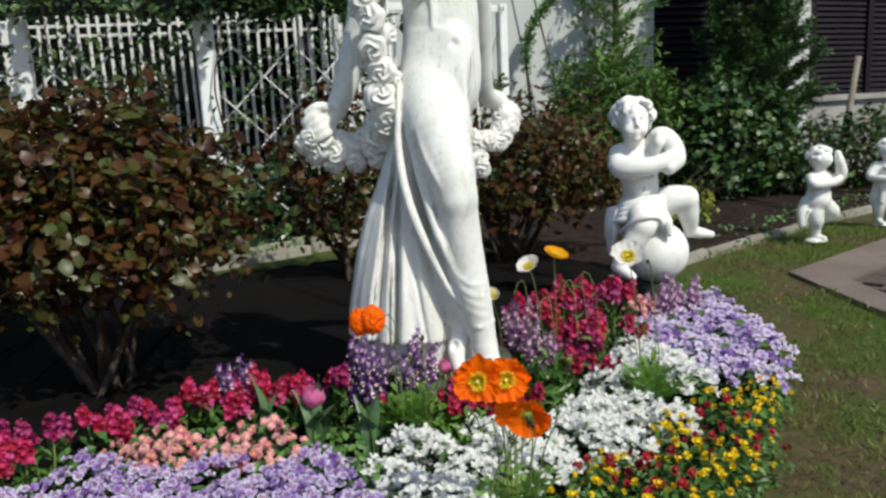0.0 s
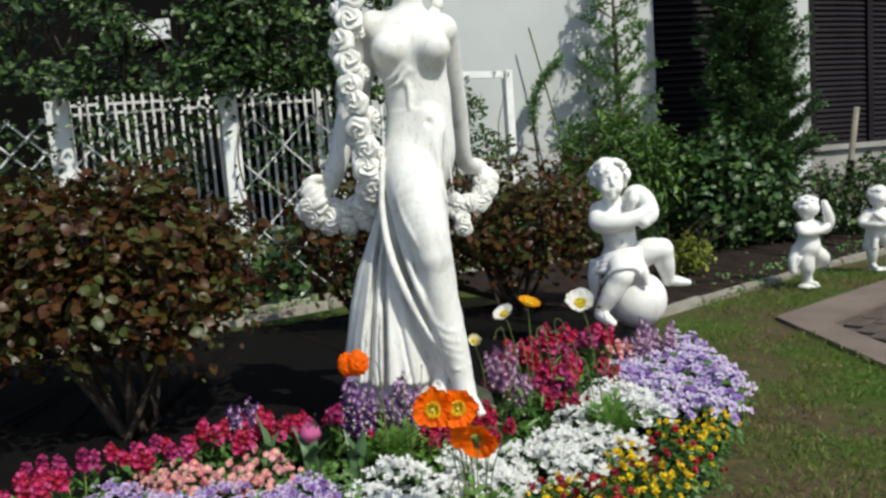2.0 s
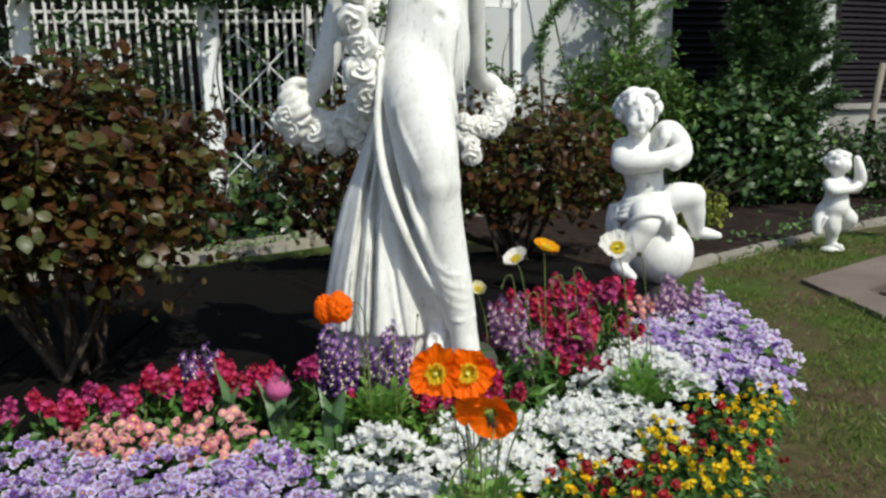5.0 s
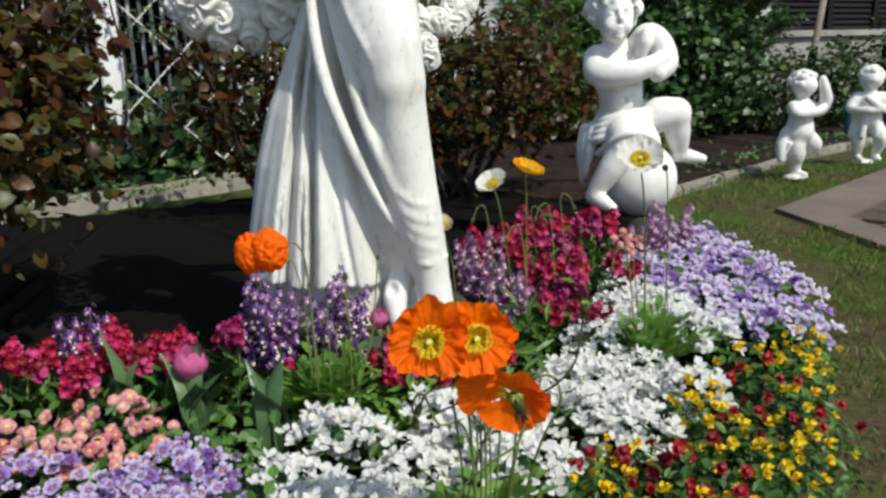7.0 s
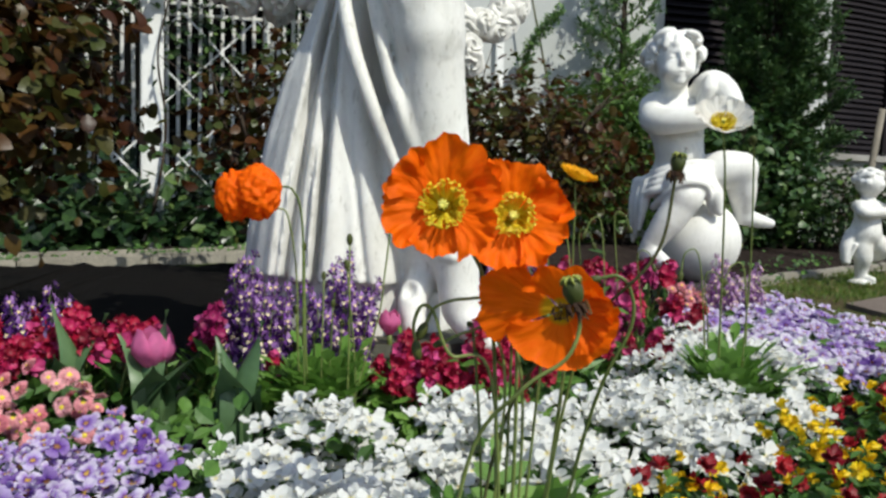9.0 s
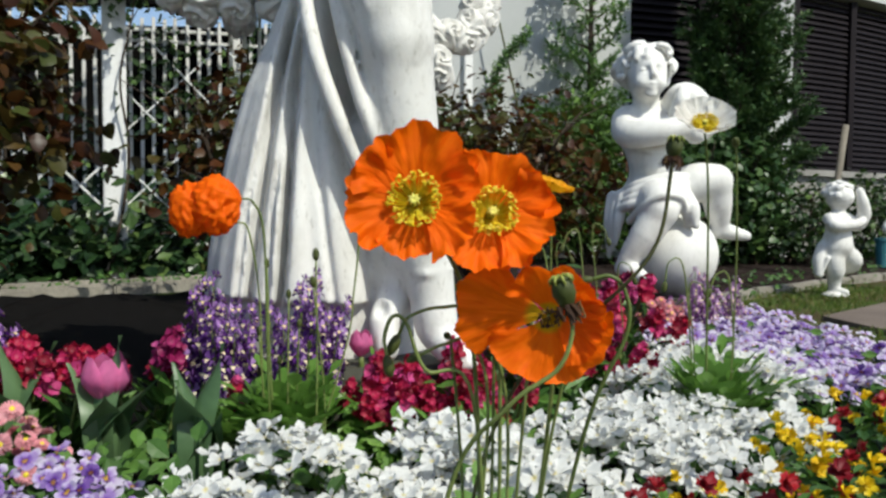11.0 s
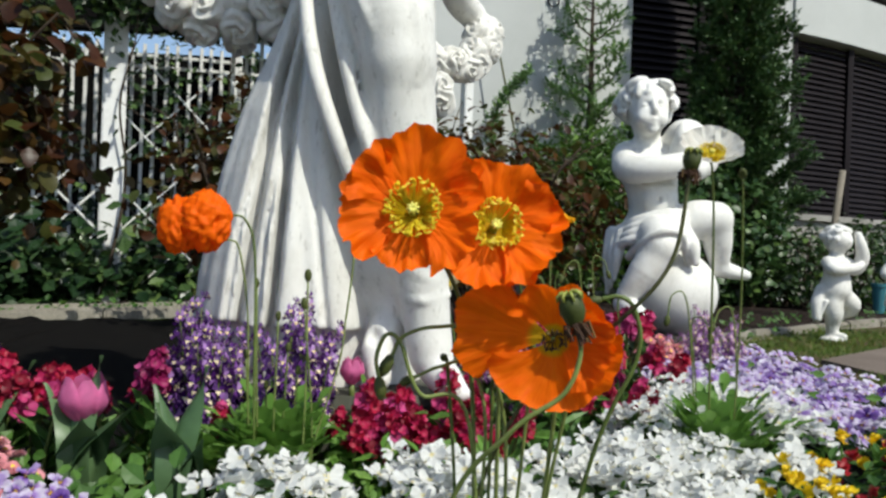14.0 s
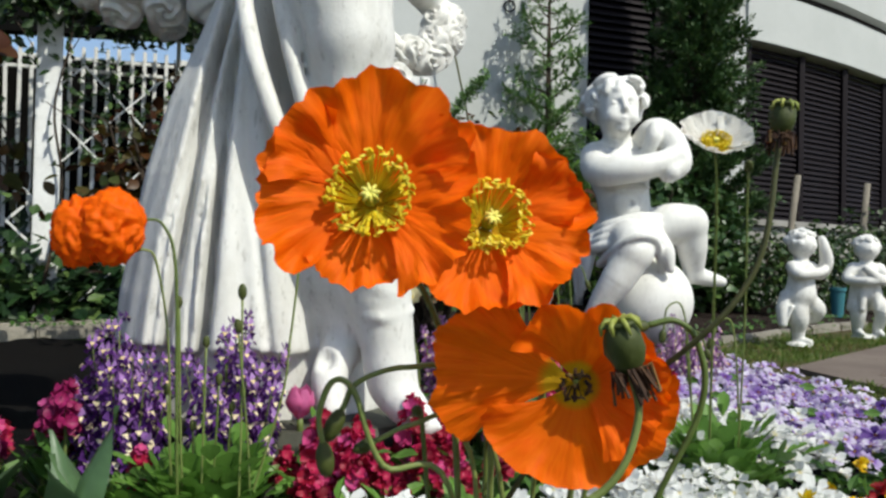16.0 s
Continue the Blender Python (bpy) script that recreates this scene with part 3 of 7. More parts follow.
def slab(name, outline, low, high, material, label, category, kind="structure", rough=0.0, step=0.06):
    """A flat or rough piece of ground with its own edge and thickness."""
    bm = bmesh.new()
    vs = [bm.verts.new((x, y, high)) for x, y in outline]
    face = bm.faces.new(vs)
    if face.normal.z < 0:
        face.normal_flip()
    if rough:
        bmesh.ops.subdivide_edges(bm, edges=bm.edges[:], cuts=10, use_grid_fill=True)
        bmesh.ops.triangulate(bm, faces=bm.faces[:])
        bmesh.ops.subdivide_edges(bm, edges=bm.edges[:], cuts=3)
        for v in bm.verts:
            v.co.z += rough * noise.noise(v.co * 9) + 0.5 * rough * noise.noise(v.co * 23)
    ext = bmesh.ops.extrude_face_region(bm, geom=bm.faces[:])
    for g in ext["geom"]:
        if isinstance(g, bmesh.types.BMVert):
            g.co.z = low
    bmesh.ops.recalc_face_normals(bm, faces=bm.faces[:])
    me = bpy.data.meshes.new(name)
    bm.to_mesh(me)
    bm.free()
    me.materials.append(material)
    return tagged(new(name, me), label, category, kind=kind)


# soil colour includes painted shade behind the statue and under the shrubs
slab("flower_bed_soil", BED, -0.05, 0.028, M["soil"], "dark moist soil of the flower bed, blackened further for shade", "soil", rough=0.018)
BORDER = [(0.98, 3.98), (1.30, 4.27), (2.06, 4.93), (2.75, 5.52), (3.8, 6.25), (5.2, 7.2), (6.4, 8.5), (6.0, 9.1), (4.4, 8.25), (3.4, 7.85), (1.9, 7.5), (0.6, 7.15), (-0.5, 6.98), (-2.4, 6.4), (-3.6, 5.6), (-3.2, 3.75), (-2.75, 3.88), (-1.8, 4.72), (-0.95, 5.46), (-0.2, 5.9), (0.4, 4.6)]
slab("border_soil", BORDER, -0.05, 0.03, M["mulch"], "dark mulch soil of the shrub border", "soil", rough=0.018)

# path: a brown rim round a field of dark pavers
rim_in = [(1.93, 3.65), (2.62, 4.24), (5.6, 6.85), (8.6, 3.0), (5.8, -2.8), (2.1, -2.8), (1.98, 2.75)]


def ring_slab(name, outer, inner, low, high, material):
    bm = bmesh.new()
    o = [bm.verts.new((x, y, high)) for x, y in outer]
    i = [bm.verts.new((x, y, high)) for x, y in inner]
    k = len(o)
    for a in range(k):
        b = (a + 1) % k
        bm.faces.new((o[a], o[b], i[b], i[a]))
    bmesh.ops.recalc_face_normals(bm, faces=bm.faces[:])
    if sum(f.normal.z for f in bm.faces) < 0:
        bmesh.ops.reverse_faces(bm, faces=bm.faces[:])
    ext = bmesh.ops.extrude_face_region(bm, geom=bm.faces[:])
    for g in ext["geom"]:
        if isinstance(g, bmesh.types.BMVert):
            g.co.z = low
    bmesh.ops.recalc_face_normals(bm, faces=bm.faces[:])
    me = bpy.data.meshes.new(name)
    bm.to_mesh(me)
    bm.free()
    me.materials.append(material)
    return new(name, me)


tagged(ring_slab("path", PATH_OUT, rim_in, -0.05, 0.004, M["paving"]), "brown concrete rim of the garden path", "path", kind="structure")
paver_bed = slab("paver_bed", rim_in, -0.06, -0.012, M["paver"], "dark brick pavers inside the path rim", "paving")


def pavers():
    d, e = Vector((0.755, 0.655, 0)), Vector((-0.655, 0.755, 0))
    first = part("paver", box_bm(0.196, 0.096, 0.03, 0.004), M["paver"], paver_bed)
    rest, k = Soup(), 0
    brick_v = np.array([(x, y, z) for z in (-0.015, 0.015) for x, y in ((-0.098, -0.048), (0.098, -0.048), (0.098, 0.048), (-0.098, 0.048))])
    brick_f = [(4, 5, 6, 7), (0, 1, 5, 4), (1, 2, 6, 5), (2, 3, 7, 6), (3, 0, 4, 7)]
    for i in range(-50, 50):
        for j in range(-80, 60):
            c = Vector((2.35, 3.6, 0)) + d * (i * 0.2 + (j % 2) * 0.1) + e * (j * 0.1)
            if not -3 < c.y < 7 or not all(inside(rim_in, np.array([c.x + u]), np.array([c.y + w]))[0] for u in (-0.05, 0.05) for w in (-0.05, 0.05)):
                continue
            m = pose(c.x, c.y, -0.014 + 0.003 * rng.random(), rng.normal() * 0.5, rng.normal() * 0.5, math.degrees(math.atan2(d.y, d.x)))
            if k < 300 and c.x < 4 and c.y > 2.4:
                if k == 0:
                    first.matrix_basis = m
                else:
                    again(first, m, paver_bed)
                k += 1
            else:
                rest.add([tuple(m @ Vector(v)) for v in brick_v], brick_f)
    rest.done("far_pavers", M["paver"], paver_bed, smooth=False)


pavers()


def kerb(name, points, width, height, piece, label):
    """A run of separate kerbstones along a line."""
    e = empty(name, label, "kerb", kind="structure")
    line = curve_points([(x, y, 0) for x, y in points], 24)
    dist = np.concatenate([[0], np.cumsum(np.linalg.norm(np.diff(line, axis=0), axis=1))])
    count = int(dist[-1] / piece)
    bm = box_bm(piece - 0.008, width, height + 0.05, 0.010)
    for v in bm.verts:
        v.co.z += 0.004 * noise.noise(v.co * 40)
    first = part("kerbstone", bm, M["kerb"], e)
    for i in range(count):
        a = [np.interp((i + 0.5) * piece + s, dist, line[:, c]) for s in (-0.05, 0.05) for c in (0, 1)]
        m = pose((a[0] + a[2]) / 2, (a[1] + a[3]) / 2, (height - 0.05) / 2 + rng.normal() * 0.003, rng.normal() * 0.8, rng.normal() * 0.6, math.degrees(math.atan2(a[3] - a[1], a[2] - a[0])))
        if i == 0:
            first.matrix_basis = m
        else:
            again(first, m, e)
    return e


kerb("kerb_border", [(0.80, 3.80), (1.28, 4.22), (2.05, 4.88), (2.72, 5.47), (3.75, 6.2)], 0.050, 0.030, 0.45, "pale concrete kerbstones along the shrub border")
kerb("kerb_fence", [(-2.9, 3.70), (-1.75, 4.68), (-1.0, 5.38), (-0.2, 6.0), (0.5, 6.35)], 0.08, 0.045, 0.60, "pale concrete kerbstones before the ivy")
kerb("kerb_edging", [(-2.75, 3.50), (-1.62, 4.44), (-0.88, 5.12), (-0.1, 5.75)], 0.05, 0.045, 0.60, "thin worn concrete edging strip")

# ---- building ----


def wall_run(name, points, low, high, thick, material, label, category="wall", parent=None):
    """An upright wall of even thickness along a line of the plan; the face is on its right hand."""
    pts = [Vector((x, y, 0)) for x, y in points]
    offs = []
    for i, p in enumerate(pts):
        a, b = pts[max(i - 1, 0)], pts[min(i + 1, len(pts) - 1)]
        t = (b - a).normalized()
        offs.append(Vector((-t.y, t.x, 0)) * thick)
    bm = bmesh.new()
    rows = [[bm.verts.new((q.x, q.y, z)) for q in (p, p + o) for z in (low, high)] for p, o in zip(pts, offs)]
    for r, s in zip(rows, rows[1:]):
        for i, j in ((0, 1), (1, 3), (3, 2), (2, 0)):
            bm.faces.new((r[i], r[j], s[j], s[i]))
    for r in (rows[0], rows[-1]):
        bm.faces.new((r[0], r[1], r[3], r[2]))
    bmesh.ops.recalc_face_normals(bm, faces=bm.faces[:])
    if parent is not None:
        return part(name, bm, material, parent, label)
    me = bpy.data.meshes.new(name)
    bm.to_mesh(me)
    bm.free()
    me.materials.append(material)
    return tagged(new(name, me), label, category, kind="structure")


wall_run("wall_facade", [(-0.98, 6.95), (1.252, 7.337), (2.01, 7.60)], -0.1, 5.2, 0.25, M["wall"], "pale grey rendered building wall")
wall_run("wall_return", [(-0.72, 7.40), (-0.72, 10.5)][::-1], -0.1, 5.2, 0.25, M["wall"], "pale grey rendered side wall of the carport")
wall_run("wall_pillar", [(3.44, 7.93), (3.676, 8.0)], -0.1, 5.2, 0.3, M["wall"], "pale grey rendered pillar")
CURVE = [(3.68, 8.0), (4.05, 8.15), (4.47, 8.35), (5.17, 8.72), (6.0, 9.22), (7.0, 9.95), (8.2, 11.2)]
wall_run("wall_base_curved", CURVE, -0.1, 0.79, 0.25, M["wall_base"], "stained pale concrete base wall below the louvres")
wall_run("window_sill", [(x + 0.01, y - 0.05) for x, y in CURVE], 0.792, 0.85, 0.3, M["wall_base"], "pale concrete sill below the louvres", "sill")
wall_run("wall_beam", [(x, y - 0.03) for x, y in CURVE], 2.56, 3.05, 0.35, M["wall"], "pale grey curved concrete beam")
# shadow gap over the beam: set back, and its shade coloured in dark
wall_run("wall_gap", [(x, y + 0.14) for x, y in CURVE], 3.052, 3.20, 0.2, M["louvre"], "recessed joint above the beam, its shade put in as dark colour")
wall_run("wall_upper", CURVE, 3.204, 5.2, 0.3, M["wall"], "pale grey rendered upper wall")
wall_run("wall_bay_top", [(2.014, 7.66), (3.438, 7.99)], 3.6, 5.2, 0.25, M["wall"], "pale grey rendered wall over the louvres")
# the darkness behind the slats is painted into this wall's colour
wall_run("wall_back", [(1.6, 7.95), (3.5, 8.38), (4.3, 8.80), (5.0, 9.20), (5.9, 9.80), (6.9, 10.6), (8.1, 11.9)], -0.1, 5.2, 0.2, M["dark"], "wall behind the louvres, coloured near black for the shade inside")


def louvres(name, points, low, high, step, label, mullions):
    """A bank of sloping metal slats between uprights, following the wall."""
    e = empty(name, label, "louvre", kind="structure")
    z, k = low, 0
    pts = [Vector((x, y, 0)) for x, y in points]
    while z < high:
        bm = bmesh.new()
        rows = []
        for i, p in enumerate(pts):
            a, b = pts[max(i - 1, 0)], pts[min(i + 1, len(pts) - 1)]
            t = (b - a).normalized()
            o = Vector((-t.y, t.x, 0))
            rows.append([bm.verts.new(p + o * d + Vector((0, 0, h))) for d, h in ((0.0, 0.0), (0.004, 0.014), (0.040, 0.058), (0.040, 0.044))])
        for r, s in zip(rows, rows[1:]):
            for i in range(4):
                j = (i + 1) % 4
                bm.faces.new((r[i], r[j], s[j], s[i]))
        bmesh.ops.recalc_face_normals(bm, faces=bm.faces[:])
        if k == 0:
            first = part("slat", bm, M["louvre"], e)
            first.location.z = z
        else:
            bm.free()
            again(first, pose(0, 0, z), e)
        z, k = z + step, k + 1
    for x, y in mullions:
        part("upright", bar((x, y, low - 0.02), (x, y, high), 0.06, 0.05, 0.004), M["louvre"], e)
    return e


louvres("louvre_bay", [(2.02, 7.72), (3.435, 8.04)], 0.05, 3.58, 0.068, "dark brown metal louvre panel in the wall", [(2.74, 7.87)])
louvres("louvre_window", [(x + 0.02, y + 0.10) for x, y in CURVE], 0.86, 2.54, 0.056, "dark brown metal louvres over the pale sill", [(3.74, 8.10), (4.50, 8.44), (5.22, 8.82), (6.05, 9.33)])

# carport behind the fence; its deep shade is put into the near-black colour
slab("carport_roof", [(-7.5, 7.08), (-0.985, 7.08), (-0.985, 8.3), (-7.5, 8.3)], 2.42, 2.62, M["dark"], "carport roof, coloured near black for shade", "roof")
wall_run("carport_fascia", [(-7.5, 6.955), (-0.99, 6.955)], 1.99, 3.9, 0.12, M["dark"], "front of the carport, coloured near black for the shade under its roof", "wall")
wall_run("carport_back", [(-7.5, 9.3), (-0.98, 9.3)], -0.1, 2.37, 0.2, M["dark"], "back wall of the carport, coloured near black for shade")


def pale_board():
    # board and battens are added to give the bright glint seen through the vine
    e = empty("sign_board", "pale board added as the bright patch behind the vine", "board", at=pose(-2.76, 6.90, 2.37))
    part("board", box_bm(0.40, 0.03, 0.18, 0.004), M["white_paint"], e)
    for x in (-0.17, 0.17):
        part("batten", box_bm(0.03, 0.02, 0.34, 0.003, (x, 0.024, 0)), M["dark"], e)


pale_board()


def wall_ring():
    bm = bmesh.new()
    seg, side, R, r = 28, 8, 0.045, 0.006
    vs = [[bm.verts.new(((R + r * math.cos(b)) * math.cos(a), r * math.sin(b), (R + r * math.cos(b)) * math.sin(a))) for b in [2 * math.pi * j / side for j in range(side)]] for a in [2 * math.pi * i / seg for i in range(seg)]]
    for i in range(seg):
        for j in range(side):
            bm.faces.new((vs[i][j], vs[(i + 1) % seg][j], vs[(i + 1) % seg][(j + 1) % side], vs[i][(j + 1) % side]))
    e = empty("wall_hook", "dark iron ring on the grey wall", "hook", at=pose(1.252, 7.318, 2.508))
    part("ring", bm, M["louvre"], e, smooth=True)
    part("bracket", bar((0, -0.006, 0.045), (0, 0.03, 0.045), 0.02, 0.02, 0.003, (1, 0, 0)), M["louvre"], e)


wall_ring()

# ---- trellis fence ----


def panel(a, b, height, label, pickets=None, lattice=None, rails=(), lift=0.06, post=(True, True), wide=0.09, broad=0.022, thin=0.012):
    """A trellis panel between two posts: posts, rails, pickets and crossed laths."""
    a, b = Vector((*a, 0)), Vector((*b, 0))
    d = b - a
    length, ang = d.length, math.degrees(math.atan2(d.y, d.x))
    e = empty("trellis_panel", label, "fence", "trellis fence", at=pose(a.x, a.y, 0, 0, 0, ang))
    w = M["white_paint"]
    for use, x in zip(post, (0, length)):
        if use:
            part("post", box_bm(wide, wide, height, 0.006, (x, 0, height / 2)), w, e)
    for z in rails:
        part("rail", box_bm(length - wide, 0.02, broad, 0.003, (length / 2, 0, z)), w, e)
    if pickets:
        lo, hi, step, top, reach = pickets
        first = None
        n = int(length * reach / step)
        for i in range(n):
            x = wide / 2 + (i + 0.6) * step
            m = pose(x, -0.024, (lo + top) / 2 + rng.normal() * 0.006, 0, rng.normal() * 0.5, 0)
            if first is None:
                first = part("picket", box_bm(0.023, 0.012, top - lo, 0.003), w, e)
                first.matrix_basis = m
            else:
                again(first, m, e)
    if lattice:
        lo, hi, step, y0, thick = lattice
        h = hi - lo
        first = {}
        for sgn in (1, -1):
            x = -h + step * 0.4
            while x < length:
                x0, x1 = max(x, wide / 2), min(x + h, length - wide / 2)
                if x1 - x0 > 0.05:
                    p = (x0, lo + (x0 - x)) if sgn > 0 else (x0, hi - (x0 - x))
                    q = (x1, lo + (x1 - x)) if sgn > 0 else (x1, hi - (x1 - x))
                    part("lath", bar((p[0], y0 + 0.006 * sgn, p[1]), (q[0], y0 + 0.006 * sgn, q[1]), thin, 0.007, 0.0), w, e)
                x += step
    return e


P1, P2, GR = (-2.64, 4.96), (-1.57, 5.25), (0.50, 6.68)
panel(P2, (-0.45, 5.72), 1.74, "white crossed lath trellis beside its tall post", None, (0.12, 1.38, 0.42, 0.02, 0), (), post=(True, False), wide=0.12, thin=0.008)
panel((-3.30, 6.03), (-1.15, 6.40), 1.69, "white painted picket fence behind the trellis", (0.08, 1.70, 0.074, 1.72, 1.0), None, (0.3, 1.57, 1.645), post=(True, False), wide=0.075)
panel((-1.15, 6.40), (-0.30, 6.545), 1.69, "white painted picket fence with a broad top rail", (0.08, 1.70, 0.110, 1.735, 1.0), None, (0.3, 1.57), post=(True, False), wide=0.06)
panel((-1.14, 5.76), GR, 1.725, "white painted gate frame with pickets and a broad top rail", (0.10, 1.70, 0.092, 1.76, 0.45), None, (1.69,), post=(False, True), wide=0.075, broad=0.06)
panel((-4.3, 4.45), P1, 1.70, "white diamond lattice trellis among vines", None, (0.1, 1.45, 0.22, -0.02, 0), (0.12,), post=(True, True), wide=0.10)
panel(P1, (-2.12, 5.10), 1.5, "short white diamond lattice trellis among vines", None, (0.1, 1.40, 0.24, 0.0, 0), (0.12,), post=(False, False), wide=0.04)
panel((-2.1, 5.09), P2, 0.8, "low white diamond lattice trellis among ivy", None, (0.1, 0.74, 0.24, 0.0, 0), (0.12,), post=(False, False), wide=0.04)


def garden_stake(x, y, z, lean, label):
    e = empty("garden_stake", label, "stake", "garden stakes", at=pose(x, y, 0, 0, lean, 0))
    v, f = tube_mesh([(0, 0, -0.1), (0, 0, 0.4), (0, 0, z)], (0.032, 0.03, 0.027), 8)
    link("pole", v, f, M["stake"], e)
    v, f = tube_mesh([(0, 0, 0.46), (0, 0, 0.70)], (0.036, 0.036), 8)
    link("wrap", v, f, M["dark"], e, "dark binding")


garden_stake(3.713, 7.402, 1.21, 7, "pale round wooden stake bound with dark tape")
garden_stake(4.41, 7.40, 1.155, 5, "pale round wooden stake among the shrubs")


def garden_pot(x, y, label):
    """A small tapered plastic pot with a thick rolled rim."""
    bm = bmesh.new()
    prof = [(0.0, 0.0), (0.038, 0.0), (0.052, 0.19), (0.060, 0.195), (0.060, 0.22), (0.050, 0.22), (0.046, 0.195), (0.0, 0.185)]
    vs = [bm.verts.new((px, 0, pz)) for px, pz in prof]
    es = [bm.edges.new((p, q)) for p, q in zip(vs, vs[1:])]
    bmesh.ops.spin(bm, geom=vs + es, cent=(0, 0, 0), axis=(0, 0, 1), angle=2 * math.pi, steps=28, use_duplicate=False)
    bmesh.ops.remove_doubles(bm, verts=bm.verts[:], dist=0.0005)
    bmesh.ops.recalc_face_normals(bm, faces=bm.faces[:])
    e = empty("garden_pot", label, "pot", at=pose(x, y, 0.03))
    part("pot", bm, M["teal"], e)


garden_pot(3.60, 6.42, "small teal plastic pot standing on the mulch")

# ---- statues ----


def lady():
    c = Carve((-0.46, 1.93, 0.12), (0.36, 2.76, 1.78), 0.0052)
    s, x, y, z = c.cut((-0.40, 1.95, 0.2), (0.24, 2.46, 1.12), 0.0)
    # long skirt that spreads to the hem
    xl = np.interp(z, (0.20, 0.27, 0.33, 0.41, 0.5, 0.61, 0.70, 0.78, 0.9, 1.0, 1.15), (-0.318, -0.308, -0.302, -0.286, -0.268, -0.235, -0.196, -0.165, -0.130, -0.100, -0.050))
    xr = np.interp(z, (0.20, 0.30, 0.40, 0.56, 0.73, 0.85, 0.98, 1.15), (0.088, 0.086, 0.078, 0.070, 0.068, 0.066, 0.088, 0.045))
    cx, a = (xl + xr) / 2, (xr - xl) / 2
    b = np.interp(z, (0.2, 0.4, 0.6, 0.95, 1.15), (0.190, 0.170, 0.145, 0.100, 0.045))
    cy = np.interp(z, (0.2, 0.6, 1.0), (2.27, 2.24, 2.23))
    u, v = (x - cx) / a, (y - cy) / b
    d = (np.sqrt(u * u + v * v) - 1) * np.minimum(a, b)
    front = np.clip(-v * 2 + 0.8, 0, 1)
    # two sharp creases, shallow ones beside them, and the deep hollow beside the leg
    for zs, xs, wide, deep in (
        ((0.22, 0.38, 0.50, 0.667, 0.80), (-0.214, -0.195, -0.178, -0.153, -0.125), 0.0085, 0.040),
        ((0.22, 0.31, 0.50, 0.63, 0.74), (-0.158, -0.150, -0.139, -0.130, -0.118), 0.0075, 0.055),
        ((0.22, 0.40, 0.60, 0.74), (-0.192, -0.178, -0.146, -0.126), 0.012, 0.012),
        ((0.22, 0.40, 0.60, 0.74), (-0.262, -0.238, -0.192, -0.150), 0.016, 0.006),
        ((0.22, 0.40, 0.60, 0.74), (-0.292, -0.262, -0.212, -0.158), 0.012, 0.005),
        ((0.22, 0.40, 0.55, 0.70), (-0.095, -0.100, -0.105, -0.105), 0.018, 0.010),
        ((0.22, 0.40, 0.60, 0.74), (-0.232, -0.212, -0.170, -0.140), 0.0055, 0.012),
        ((0.22, 0.40, 0.60, 0.74), (-0.176, -0.166, -0.140, -0.122), 0.0055, 0.014),
        ((0.22, 0.36, 0.50, 0.60), (-0.060, -0.078, -0.095, -0.105), 0.0065, 0.010),
        ((0.22, 0.30, 0.42, 0.60, 0.80), (0.022, 0.012, -0.010, -0.040, -0.062), 0.028, 0.060),
    ):
        line = np.interp(z, zs, xs)
        fade = np.clip((zs[-1] + 0.05 - z) / 0.18, 0, 1)
        d = d + deep * np.exp(-(((x - line) / wide) ** 2)) * front * fade
    hem = 0.254 + 0.004 * np.sin(x * 45)
    d = np.maximum(d * 0.75, hem - z)
    d = np.maximum(d, z - 1.10)
    c.join(s, d.astype(np.float32), 0.008)
    # two rope-like folds that fall from the hip across to the shin
    c.chain([(-0.112, 2.146, 0.98), (-0.118, 2.106, 0.82), (-0.100, 2.079, 0.68), (-0.058, 2.062, 0.555), (-0.004, 2.066, 0.43), (0.040, 2.084, 0.35)], [0.004, 0.011, 0.013, 0.012, 0.009, 0.004], 0.020)
    c.chain([(-0.085, 2.126, 0.93), (-0.074, 2.086, 0.79), (-0.048, 2.060, 0.67), (-0.016, 2.050, 0.56), (0.024, 2.052, 0.46), (0.055, 2.066, 0.39)], [0.004, 0.009, 0.011, 0.011, 0.008, 0.003], 0.018)
    # the leg that steps forward under the cloth, with rings of cloth below the knee
    c.chain([(-0.018, 2.250, 1.10), (-0.026, 2.196, 0.97), (-0.008, 2.114, 0.85), (0.016, 2.076, 0.75), (0.034, 2.062, 0.67)], [0.055, 0.086, 0.086, 0.072, 0.056], 0.018)
    c.chain([(0.034, 2.062, 0.67), (0.042, 2.072, 0.60), (0.050, 2.088, 0.50), (0.070, 2.096, 0.385), (0.088, 2.100, 0.30), (0.100, 2.100, 0.22)], [0.054, 0.052, 0.055, 0.050, 0.040, 0.033], 0.014)
    c.chain([(0.046, 2.088, 0.318), (0.082, 2.060, 0.306), (0.128, 2.088, 0.316)], [0.003, 0.006, 0.003], 0.007)
    for t in (0.0, 0.30, 0.55, 0.8):
        zz = 0.455 - t * 0.16
        c.chain([(0.006 + t * 0.045, 2.072 + t * 0.014, zz + 0.016), (0.046 + t * 0.036, 2.050 + t * 0.022, zz), (0.096 + t * 0.018, 2.076 + t * 0.008, zz + 0.008)], [0.003, 0.0075, 0.003], 0.010)
    c.chain([(0.097, 2.100, 0.24), (0.106, 2.094, 0.205), (0.124, 2.066, 0.185), (0.142, 2.036, 0.172)], [0.033, 0.031, 0.026, 0.016], 0.012)
    for k in range(4):
        c.limb((0.116 + 0.011 * k, 2.040 + 0.002 * k, 0.174), (0.122 + 0.012 * k, 2.024 + 0.004 * k, 0.168), 0.0075, 0.0065, 0.003)
